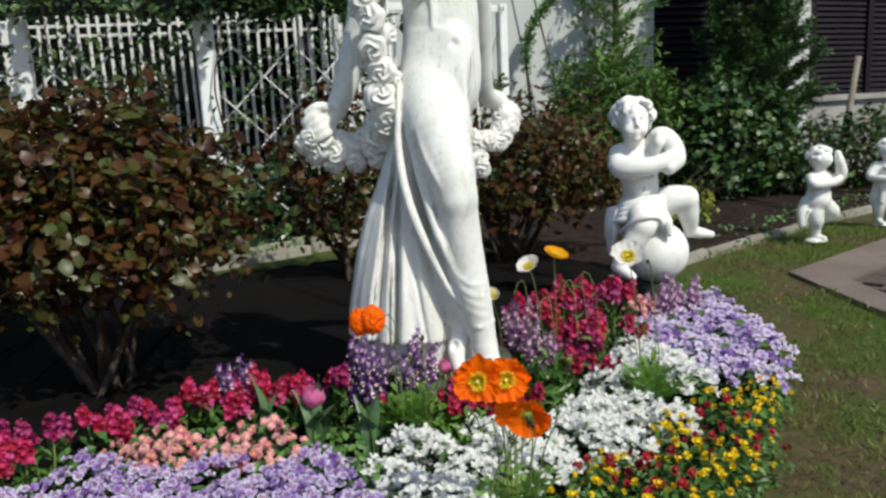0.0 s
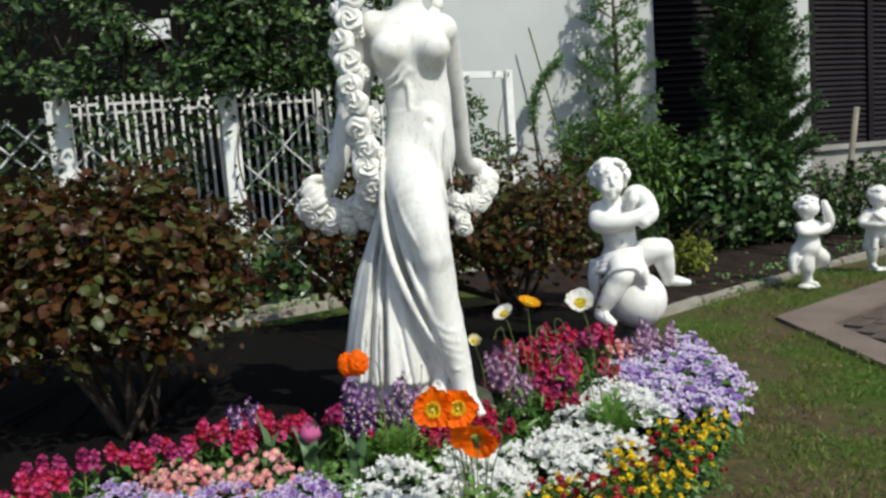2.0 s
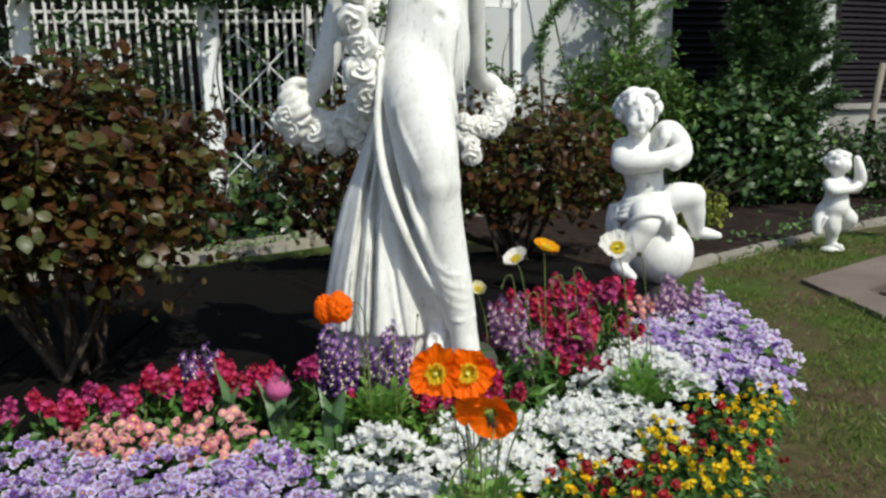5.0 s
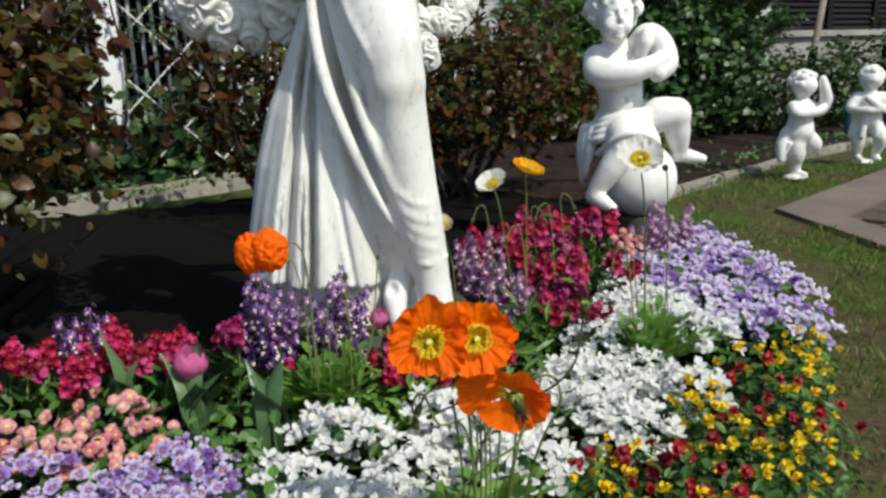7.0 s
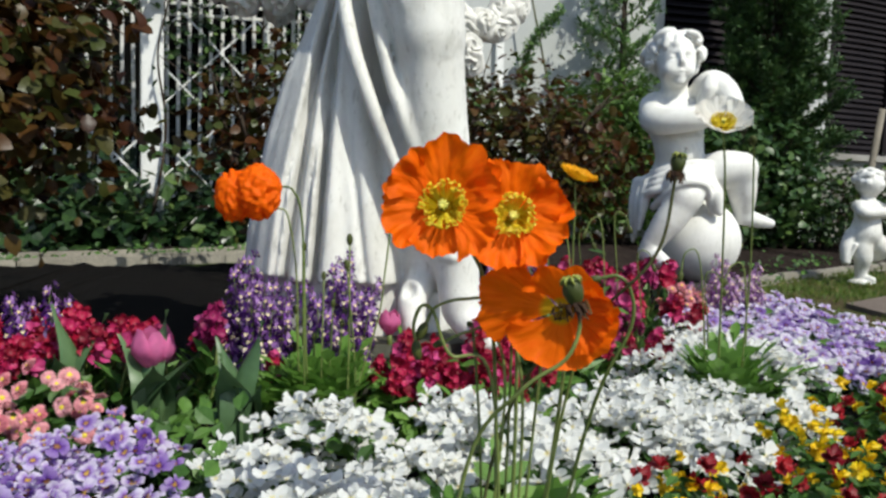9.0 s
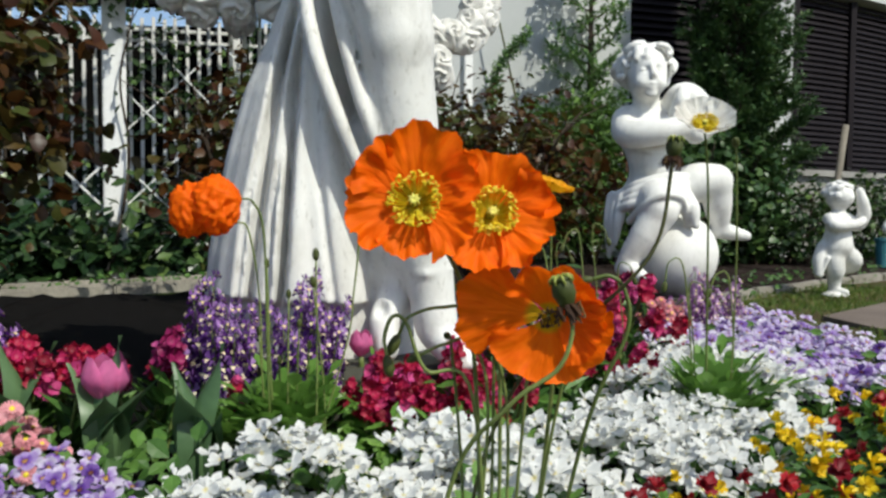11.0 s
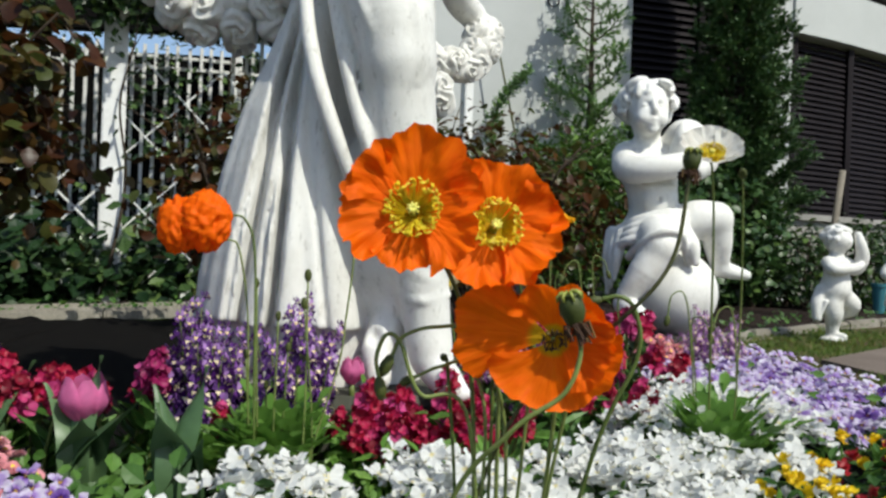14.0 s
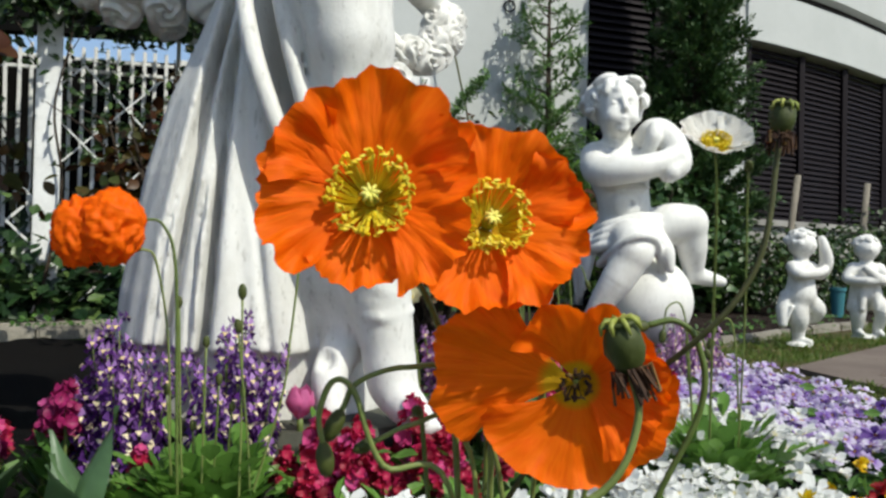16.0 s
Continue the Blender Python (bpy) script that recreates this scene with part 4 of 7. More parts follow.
    # the heel and toes of the other foot, and the block under the hem
    c.chain([(0.052, 2.190, 0.262), (0.034, 2.140, 0.258), (0.016, 2.112, 0.222), (0.020, 2.092, 0.180)], [0.028, 0.029, 0.026, 0.020], 0.008)
    c.blob((0.010, 2.098, 0.246), (0.011, 0.012, 0.014), 0.010, -1)
    s, x, y, z = c.cut((-0.32, 2.05, 0.13), (0.16, 2.5, 0.28), 0.0)
    u, v = (x + 0.09) / 0.195, (y - 2.29) / 0.165
    d = np.maximum((np.sqrt(u * u + v * v) - 1) * 0.165, np.maximum(z - 0.262, 0.15 - z))
    c.join(s, d.astype(np.float32), 0.006)
    c.blob((0.030, 2.165, 0.420), (0.080, 0.060, 0.160), 0.03)
    c.chain([(0.010, 2.150, 0.52), (0.030, 2.150, 0.41), (0.050, 2.145, 0.30)], [0.058, 0.056, 0.036], 0.02)
    # fine creases that lie on the cloth over the thigh and the shin
    zs = (0.29, 0.385, 0.50, 0.60, 0.67, 0.75, 0.85, 0.97)
    for pts, wide in (
        (((-0.062, 0.86), (-0.048, 0.80), (-0.022, 0.74), (-0.004, 0.70)), 0.0075), (((-0.048, 0.78), (-0.030, 0.72), (-0.014, 0.66), (-0.008, 0.60)), 0.0065),
        (((-0.034, 0.70), (-0.018, 0.64), (-0.004, 0.57), (0.008, 0.51)), 0.0065), (((0.036, 0.80), (0.058, 0.74), (0.066, 0.68), (0.062, 0.63)), 0.005),
        (((0.000, 0.53), (0.020, 0.475), (0.052, 0.44), (0.085, 0.43)), 0.005), (((0.010, 0.48), (0.030, 0.435), (0.060, 0.405), (0.095, 0.395)), 0.005),
        (((0.020, 0.44), (0.042, 0.40), (0.070, 0.375), (0.102, 0.365)), 0.005), (((0.032, 0.40), (0.052, 0.365), (0.078, 0.345), (0.105, 0.338)), 0.005)):
        line = []
        for px, pz in pts:
            mx, my, mr = (np.interp(pz, zs, t) for t in ((0.092, 0.074, 0.052, 0.044, 0.034, 0.016, -0.008, -0.026), (2.103, 2.098, 2.090, 2.072, 2.062, 2.076, 2.114, 2.196), (0.036, 0.050, 0.056, 0.053, 0.056, 0.072, 0.086, 0.086)))
            line.append((px, my - math.sqrt(max(mr * mr - (px - mx) ** 2, 0.0)) + 0.001, pz))
        c.chain(line, [0.002, wide, wide * 0.9, 0.002], 0.009)
    # a fold of the back panel that falls free beside the knee
    c.chain([(0.042, 2.27, 0.92), (0.046, 2.275, 0.72), (0.056, 2.27, 0.56), (0.060, 2.275, 0.40), (0.060, 2.28, 0.285)], [0.036, 0.034, 0.036, 0.034, 0.026], 0.010)
    c.chain([(0.062, 2.235, 0.86), (0.070, 2.232, 0.70), (0.076, 2.235, 0.56), (0.080, 2.24, 0.42)], [0.006, 0.012, 0.012, 0.006], 0.008)
    # body
    c.blob((0.010, 2.232, 1.00), (0.110, 0.106, 0.145), 0.03)
    c.blob((0.012, 2.235, 1.15), (0.106, 0.088, 0.20), 0.04)
    c.blob((0.045, 2.160, 1.05), (0.045, 0.030, 0.075), 0.03)
    c.blob((0.046, 2.126, 1.08), (0.008, 0.012, 0.010), 0.012, -1)
    c.blob((-0.008, 2.225, 1.315), (0.120, 0.092, 0.125), 0.04)
    c.blob((-0.064, 2.150, 1.315), 0.052, 0.035)
    c.blob((0.078, 2.155, 1.305), 0.052, 0.035)
    c.limb((-0.110, 2.245, 1.400), (0.095, 2.26, 1.380), 0.052, 0.050, 0.04)
    c.chain([(-0.005, 2.245, 1.42), (0.005, 2.225, 1.50), (0.015, 2.21, 1.545)], [0.052, 0.043, 0.045], 0.03)
    c.blob((0.025, 2.195, 1.615), (0.068, 0.080, 0.098), 0.02)
    c.blob((0.0, 2.245, 1.635), (0.085, 0.085, 0.095), 0.02)
    c.blob((0.045, 2.12, 1.60), (0.014, 0.018, 0.020), 0.015)
    # soft ripples of thin cloth under the breast and down the belly
    for x0, z0, x1, z1, x2, z2 in ((-0.105, 1.215, -0.060, 1.228, -0.020, 1.262), (-0.100, 1.190, -0.050, 1.205, -0.005, 1.245), (0.055, 1.285, 0.080, 1.262, 0.108, 1.262), (-0.030, 1.235, -0.010, 1.19, -0.012, 1.13)):
        c.chain([(x0, 2.166, z0), (x1, 2.146, z1), (x2, 2.142, z2)], [0.002, 0.004, 0.002], 0.018)
    for x0, z0, x1, z1, x2, z2 in ((0.012, 1.02, 0.040, 0.93, 0.068, 0.84), (0.060, 1.02, 0.075, 0.92, 0.088, 0.80), (0.095, 1.06, 0.102, 0.94, 0.108, 0.80)):
        c.chain([(x0, 2.134, z0), (x1, 2.130, z1), (x2, 2.146, z2)], [0.002, 0.0045, 0.002], 0.02)
    # arms; the far one reaches back
    c.chain([(-0.125, 2.26, 1.40), (-0.215, 2.31, 1.17), (-0.290, 2.30, 0.955), (-0.330, 2.28, 0.895)], [0.050, 0.046, 0.034, 0.030], 0.02)
    c.chain([(0.105, 2.28, 1.375), (0.125, 2.44, 1.14), (0.140, 2.55, 0.960), (0.190, 2.64, 0.925), (0.226, 2.66, 0.892)], [0.048, 0.042, 0.032, 0.032, 0.020], 0.02)
    c.blob((-0.350, 2.27, 0.885), (0.045, 0.03, 0.035), 0.015)
    for k in range(4):
        c.limb((0.190 + 0.015 * k, 2.635, 0.925 - 0.005 * k), (0.207 + 0.012 * k, 2.61, 0.870 - 0.002 * k), 0.012, 0.010, 0.006)
    # garland of roses from the shoulder to the hand
    g = Carve((-0.46, 1.96, 0.66), (0.0, 2.36, 1.74), 0.0042)
    line = curve_points([(-0.085, 2.30, 1.68), (-0.140, 2.22, 1.56), (-0.180, 2.18, 1.44), (-0.200, 2.17, 1.32), (-0.185, 2.15, 1.20), (-0.170, 2.15, 1.08), (-0.158, 2.165, 0.97), (-0.152, 2.19, 0.88)], 10)
    g.chain(list(line), [0.028] * len(line), 0.01)
    low = curve_points([(-0.152, 2.20, 0.87), (-0.190, 2.27, 0.815), (-0.27, 2.30, 0.790), (-0.345, 2.28, 0.815), (-0.385, 2.26, 0.86)], 8)
    g.chain(list(low), [0.024, *[0.025] * (len(low) - 2), 0.020], 0.01)
    r = np.random.default_rng(3)
    roses = []
    for i in range(13):
        p = line[int(i * (len(line) - 1) / 12.5)]
        roses.append((p + np.array((0.007 * (-1) ** i, -0.020, 0.0)) + r.normal(size=3) * 0.003, 0.038 + r.random() * 0.005, (r.normal() * 0.25 - 0.1, -1, r.normal() * 0.2)))
        roses.append((p + np.array((-0.032 * (-1) ** i, 0.004, 0.034)), 0.024 + r.random() * 0.006, (-(-1) ** i, -0.7, 0.1)))
    way = np.gradient(low, axis=0)
    for i in range(0, len(low) - 1, 5):
        t = way[i] / np.linalg.norm(way[i])
        side = np.cross(t, (0, -1, 0))
        for k, w in enumerate((-98, -34, 30, 94)):
            w = radians(w + 31 * (i % 10 == 0) + r.normal() * 5)
            o = np.array((0, -1, 0)) * math.cos(w) + side / np.linalg.norm(side) * math.sin(w)
            roses.append((low[i] + o * 0.036 + t * r.normal() * 0.004, 0.028 + r.random() * 0.006, o + r.normal(size=3) * 0.18))
    # the fist that grips the garland
    for i in range(4):
        c.chain([(-0.352 + 0.010 * i, 2.262, 0.918 - 0.018 * i), (-0.360 + 0.010 * i, 2.222, 0.908 - 0.019 * i), (-0.388 + 0.008 * i, 2.222, 0.886 - 0.018 * i), (-0.380 + 0.009 * i, 2.248, 0.872 - 0.016 * i)], [0.014, 0.0135, 0.012, 0.010], 0.004)
    c.chain([(-0.330, 2.262, 0.925), (-0.352, 2.228, 0.930), (-0.382, 2.222, 0.915)], [0.016, 0.014, 0.010], 0.006)
    h = Carve((0.0, 2.44, 0.60), (0.32, 2.76, 0.98), 0.0042)
    low = curve_points([(0.215, 2.64, 0.875), (0.205, 2.62, 0.83), (0.165, 2.60, 0.785), (0.10, 2.58, 0.80), (0.12, 2.58, 0.70)], 6)
    h.chain(list(low), [0.026] * len(low), 0.012)
    for i in range(24):
        p = low[i % len(low)]
        o = np.array((r.normal() * 0.6 + 0.2, -1 + r.random() * 0.6, r.normal() * 0.6))
        roses.append((p + o / np.linalg.norm(o) * 0.022, 0.026 + r.random() * 0.007, o))
    k = Carve((0.02, 2.18, 1.38), (0.16, 2.36, 1.62), 0.0045)
    for i in range(6):
        k.rose((0.062 + 0.018 * math.sin(i * 1.3) + 0.004 * (5 - i), 2.255 + 0.004 * i, 1.43 + 0.028 * i), 0.020, (0.4, -1, 0.1), i * 1.1)
    return statue("garden_statue", [c, g, h, k], M["statue"], "white weathered cast stone statue holding a carved rose garland", (0, 2.2, 0.15), roses)


lady()


def round_plinth(x, y, r, top, label):
    bm = bmesh.new()
    prof = [(0, 0), (r * 1.06, 0), (r * 1.06, top * 0.25), (r, top * 0.32), (r * 0.97, top * 0.9), (r * 0.94, top), (0, top)]
    vs = [bm.verts.new((px, 0, pz)) for px, pz in prof]
    es = [bm.edges.new((p, q)) for p, q in zip(vs, vs[1:])]
    bmesh.ops.spin(bm, geom=vs + es, cent=(0, 0, 0), axis=(0, 0, 1), angle=2 * math.pi, steps=40, use_duplicate=False)
    bmesh.ops.remove_doubles(bm, verts=bm.verts[:], dist=0.0005)
    bmesh.ops.recalc_face_normals(bm, faces=bm.faces[:])
    me = bpy.data.meshes.new("plinth")
    bm.to_mesh(me)
    bm.free()
    me.materials.append(M["plinth"])
    ob = new("plinth", me)
    ob.location = (x, y, 0)
    return tagged(ob, label, "plinth")


round_plinth(-0.02, 2.25, 0.215, 0.158, "low round dark weathered stone plinth under the garland statue")


def cherub_on_ball():
    c = Carve((0.58, 2.88, 0.0), (1.16, 3.38, 1.0), 0.0045)
    c.blob((0.862, 3.14, 0.283), (0.128, 0.124, 0.128), 0.004)
    # plump body seated on the ball
    c.blob((0.805, 3.19, 0.46), (0.092, 0.092, 0.080), 0.02)
    c.blob((0.800, 3.165, 0.555), (0.072, 0.074, 0.080), 0.030)
    c.blob((0.796, 3.105, 0.548), (0.046, 0.024, 0.040), 0.020)
    for sx in (-0.034, 0.036):
        c.blob((0.788 + sx, 3.108, 0.668), (0.030, 0.018, 0.024), 0.014)
    c.blob((0.785, 3.170, 0.645), (0.088, 0.072, 0.085), 0.035)
    c.limb((0.722, 3.17, 0.690), (0.862, 3.17, 0.690), 0.042, 0.042, 0.025)
    c.limb((0.775, 3.16, 0.71), (0.768, 3.15, 0.77), 0.038, 0.038, 0.02)
    c.chain([(0.735, 3.112, 0.598), (0.79, 3.088, 0.588), (0.855, 3.105, 0.600)], [0.003, 0.005, 0.003], 0.014)
    c.blob((0.792, 3.086, 0.553), (0.006, 0.010, 0.007), 0.010, -1)
    # head with cheeks, chin, brow, nose and lips
    hx = 0.766
    c.blob((hx, 3.140, 0.825), (0.058, 0.072, 0.080), 0.015)
    c.blob((hx - 0.006, 3.102, 0.790), (0.043, 0.042, 0.046), 0.02)
    for sx in (-1, 1):
        c.blob((hx - 0.006 + sx * 0.026, 3.082, 0.785), 0.020, 0.015)
        c.blob((hx - 0.006 + sx * 0.023, 3.062, 0.826), (0.016, 0.018, 0.012), 0.006, -1)
        c.blob((hx - 0.006 + sx * 0.023, 3.079, 0.825), (0.009, 0.006, 0.0055), 0.002)
    c.chain([(hx - 0.006, 3.070, 0.838), (hx - 0.005, 3.058, 0.812), (hx - 0.005, 3.060, 0.805)], [0.006, 0.009, 0.009], 0.008)
    c.chain([(hx - 0.030, 3.066, 0.781), (hx - 0.005, 3.060, 0.783), (hx + 0.004, 3.066, 0.781)], [0.004, 0.006, 0.004], 0.004)
    c.chain([(hx - 0.026, 3.066, 0.773), (hx - 0.005, 3.062, 0.771), (hx + 0.000, 3.066, 0.773)], [0.004, 0.006, 0.004], 0.004)
    c.blob((hx - 0.006, 3.072, 0.754), (0.016, 0.012, 0.012), 0.012)
    # thick curls swept up and outward
    c.blob((hx - 0.002, 3.165, 0.830), (0.052, 0.060, 0.056), 0.010)
    r = np.random.default_rng(5)
    for i in range(78):
        e, w = math.asin(1 - 1.42 * (i + 0.5) / 78), i * 2.39996
        o = np.array((math.cos(w) * math.cos(e), math.sin(w) * math.cos(e), math.sin(e)))
        if (o[1] < -0.42 and o[2] < 0.62) or (o[1] < -0.1 and o[2] < -0.05):
            continue
        bulk = 0.016 + 0.009 * r.random()
        q = np.array((hx - 0.003, 3.146, 0.838)) + o * (np.array((0.068, 0.070, 0.068)) + r.normal() * 0.009)
        side = np.cross(o, r.normal(size=3))
        side /= np.linalg.norm(side)
        c.chain([q - side * bulk, q + o * 0.006, q + side * bulk, q + side * bulk * 0.6 - np.cross(o, side) * bulk], [bulk * 0.42, bulk * 0.58, bulk * 0.56, bulk * 0.22], 0.0010)
    # one arm across the chest, the other raised to the cheek
    c.chain([(0.715, 3.17, 0.685), (0.702, 3.095, 0.640), (0.765, 3.052, 0.640), (0.840, 3.045, 0.655), (0.905, 3.055, 0.685)], [0.044, 0.042, 0.038, 0.034, 0.026], 0.010)
    c.chain([(0.845, 3.17, 0.700), (0.868, 3.120, 0.752), (0.902, 3.095, 0.728), (0.918, 3.072, 0.670), (0.884, 3.046, 0.638)], [0.044, 0.044, 0.042, 0.038, 0.030], 0.008)
    c.chain([(0.838, 3.085, 0.700), (0.846, 3.070, 0.735), (0.850, 3.075, 0.765)], [0.020, 0.022, 0.016], 0.006)
    # legs: one bent down before the ball, the other drawn up over it
    c.chain([(0.785, 3.13, 0.455), (0.780, 3.035, 0.440), (0.768, 2.995, 0.415)], [0.066, 0.060, 0.050], 0.012)
    c.chain([(0.768, 2.997, 0.412), (0.728, 3.000, 0.345), (0.690, 3.012, 0.285), (0.680, 3.015, 0.262)], [0.049, 0.044, 0.031, 0.027], 0.010)
    c.chain([(0.676, 3.022, 0.250), (0.694, 2.985, 0.238), (0.716, 2.950, 0.224)], [0.027, 0.026, 0.017], 0.010)
    c.chain([(0.855, 3.15, 0.465), (0.915, 3.115, 0.500), (0.968, 3.105, 0.505)], [0.064, 0.058, 0.050], 0.012)
    c.chain([(0.968, 3.107, 0.503), (0.985, 3.125, 0.440), (1.000, 3.145, 0.385), (1.006, 3.152, 0.366)], [0.049, 0.043, 0.031, 0.027], 0.010)
    c.chain([(1.004, 3.154, 0.360), (1.048, 3.158, 0.350), (1.092, 3.160, 0.341)], [0.027, 0.023, 0.015], 0.010)
    # cloth slung round the hips, over the thigh, its end hanging between the legs
    for k in range(4):
        zz = 0.512 - 0.020 * k
        c.chain([(0.700 - 0.006 * k, 3.17, zz - 0.045), (0.728 - 0.008 * k, 3.095 - 0.008 * k, zz - 0.022), (0.795, 3.068 - 0.014 * k, zz), (0.850, 3.072 - 0.010 * k, zz + 0.004), (0.890, 3.105, zz - 0.004)], [0.012, 0.014, 0.014, 0.013, 0.010], 0.004)
    c.chain([(0.700, 3.06, 0.385), (0.722, 2.985, 0.430), (0.768, 2.950, 0.458), (0.815, 2.975, 0.452), (0.845, 3.02, 0.425), (0.868, 3.04, 0.375)], [0.012, 0.011, 0.010, 0.011, 0.013, 0.012], 0.006)
    c.chain([(0.850, 3.06, 0.475), (0.872, 3.03, 0.425), (0.880, 3.02, 0.375)], [0.022, 0.022, 0.012], 0.006)
    for k in range(3):
        c.chain([(0.700 - 0.010 * k, 3.13 + 0.02 * k, 0.455), (0.682 - 0.008 * k, 3.11 + 0.025 * k, 0.385), (0.672, 3.11 + 0.03 * k, 0.315 - 0.02 * k)], [0.020, 0.016, 0.007], 0.006)
    return statue("garden_cherub", [c], M["statue_clean"], "white painted cast stone figure seated on a ball", (0.86, 3.15, 0))


cherub_on_ball()
round_plinth(0.860, 3.14, 0.075, 0.160, "small round dark stone plinth under the ball")


def small_figure(x, y, turn, pose_kind, label):
    c = Carve((-0.20, -0.17, 0.0), (0.20, 0.17, 0.64), 0.0048)
    c.blob((0.0, 0.0, 0.004), (0.065, 0.060, 0.022), 0.006)
    if pose_kind == "raised":
        c.chain([(-0.022, 0.01, 0.235), (-0.022, -0.012, 0.145), (-0.010, 0.0, 0.085), (-0.004, 0.005, 0.035)], [0.052, 0.044, 0.032, 0.026], 0.012)
        c.chain([(0.035, 0.0, 0.235), (0.078, -0.030, 0.190), (0.098, -0.010, 0.155)], [0.052, 0.044, 0.036], 0.012)
        c.chain([(0.098, -0.010, 0.155), (0.085, 0.045, 0.125), (0.075, 0.085, 0.110)], [0.036, 0.030, 0.020], 0.012)
        c.limb((-0.004, 0.0, 0.030), (0.004, -0.050, 0.024), 0.022, 0.016, 0.01)
        c.chain([(-0.060, 0.03, 0.255), (-0.088, 0.03, 0.185), (-0.098, 0.02, 0.115)], [0.030, 0.030, 0.022], 0.012)
        for k in range(3):
            c.chain([(-0.078 - 0.008 * k, -0.01 + 0.02 * k, 0.20), (-0.096, 0.005 + 0.02 * k, 0.125)], [0.010, 0.008], 0.005)
    else:
        c.chain([(-0.034, 0.01, 0.23), (-0.042, -0.02, 0.14), (-0.036, 0.01, 0.04)], [0.048, 0.040, 0.026], 0.012)
        c.chain([(0.035, 0.0, 0.23), (0.068, -0.045, 0.16), (0.060, -0.01, 0.06)], [0.048, 0.040, 0.026], 0.012)
        for sx in (-0.036, 0.060):
            c.limb((sx, 0.0, 0.035), (sx + 0.005, -0.05, 0.028), 0.022, 0.016, 0.01)
    c.blob((0, 0, 0.260), (0.072, 0.070, 0.062), 0.02)
    c.blob((0, -0.004, 0.315), (0.064, 0.058, 0.065), 0.03)
    c.blob((0, 0, 0.385), (0.064, 0.052, 0.055), 0.03)
    c.limb((0, 0, 0.42), (0, -0.004, 0.46), 0.030, 0.030, 0.02)
    c.blob((0.0, -0.006, 0.512), (0.062, 0.066, 0.062), 0.02)
    c.blob((0.0, -0.064, 0.507), (0.009, 0.011, 0.010), 0.01)
    r = np.random.default_rng(int(x * 10))
    for i in range(64):
        w, e = r.random() * 2 * math.pi, -0.1 + r.random() * 1.6
        o = np.array((math.cos(w) * math.cos(e), math.sin(w) * math.cos(e), math.sin(e)))
        if o[1] < -0.5 and o[2] < 0.6:
            continue
        c.rose(np.array((0, 0, 0.522)) + o * np.array((0.062, 0.066, 0.062)), 0.014 + r.random() * 0.007, o, r.random() * 6, 0.003, 0.012)
    if pose_kind == "raised":
        c.chain([(0.060, 0, 0.400), (0.102, -0.030, 0.370), (0.108, -0.060, 0.425), (0.086, -0.066, 0.490), (0.072, -0.060, 0.545)], [0.034, 0.034, 0.032, 0.027, 0.018], 0.010)
        c.chain([(-0.060, 0, 0.400), (-0.074, -0.045, 0.365), (0.0, -0.082, 0.372), (0.075, -0.075, 0.390)], [0.032, 0.030, 0.026, 0.020], 0.010)
    else:
        c.chain([(0.062, 0, 0.405), (0.100, -0.035, 0.335), (0.03, -0.085, 0.35), (-0.03, -0.085, 0.40)], [0.032, 0.030, 0.026, 0.020], 0.015)
        c.chain([(-0.062, 0, 0.405), (-0.098, -0.03, 0.34), (-0.03, -0.085, 0.33), (0.04, -0.09, 0.33)], [0.032, 0.030, 0.026, 0.020], 0.015)
        for k in range(6):
            w = k * 1.05
            c.chain([(0.05 * math.cos(w), 0.045 * math.sin(w), 0.30), (0.078 * math.cos(w), 0.070 * math.sin(w), 0.17)], [0.026, 0.018], 0.006)
    ob = statue("small_cherub", [c], M["statue"], label)
    ob.matrix_basis = pose(x, y, 0.0, 0, 0, turn) @ Matrix.Diagonal((1.06, 1.04, 0.98, 1.0))
    return ob


small_figure(2.24, 4.66, 25, "raised", "small white cast stone figure with one arm raised")
small_figure(2.91, 5.12, -15, "folded", "small white cast stone figure with folded arms")

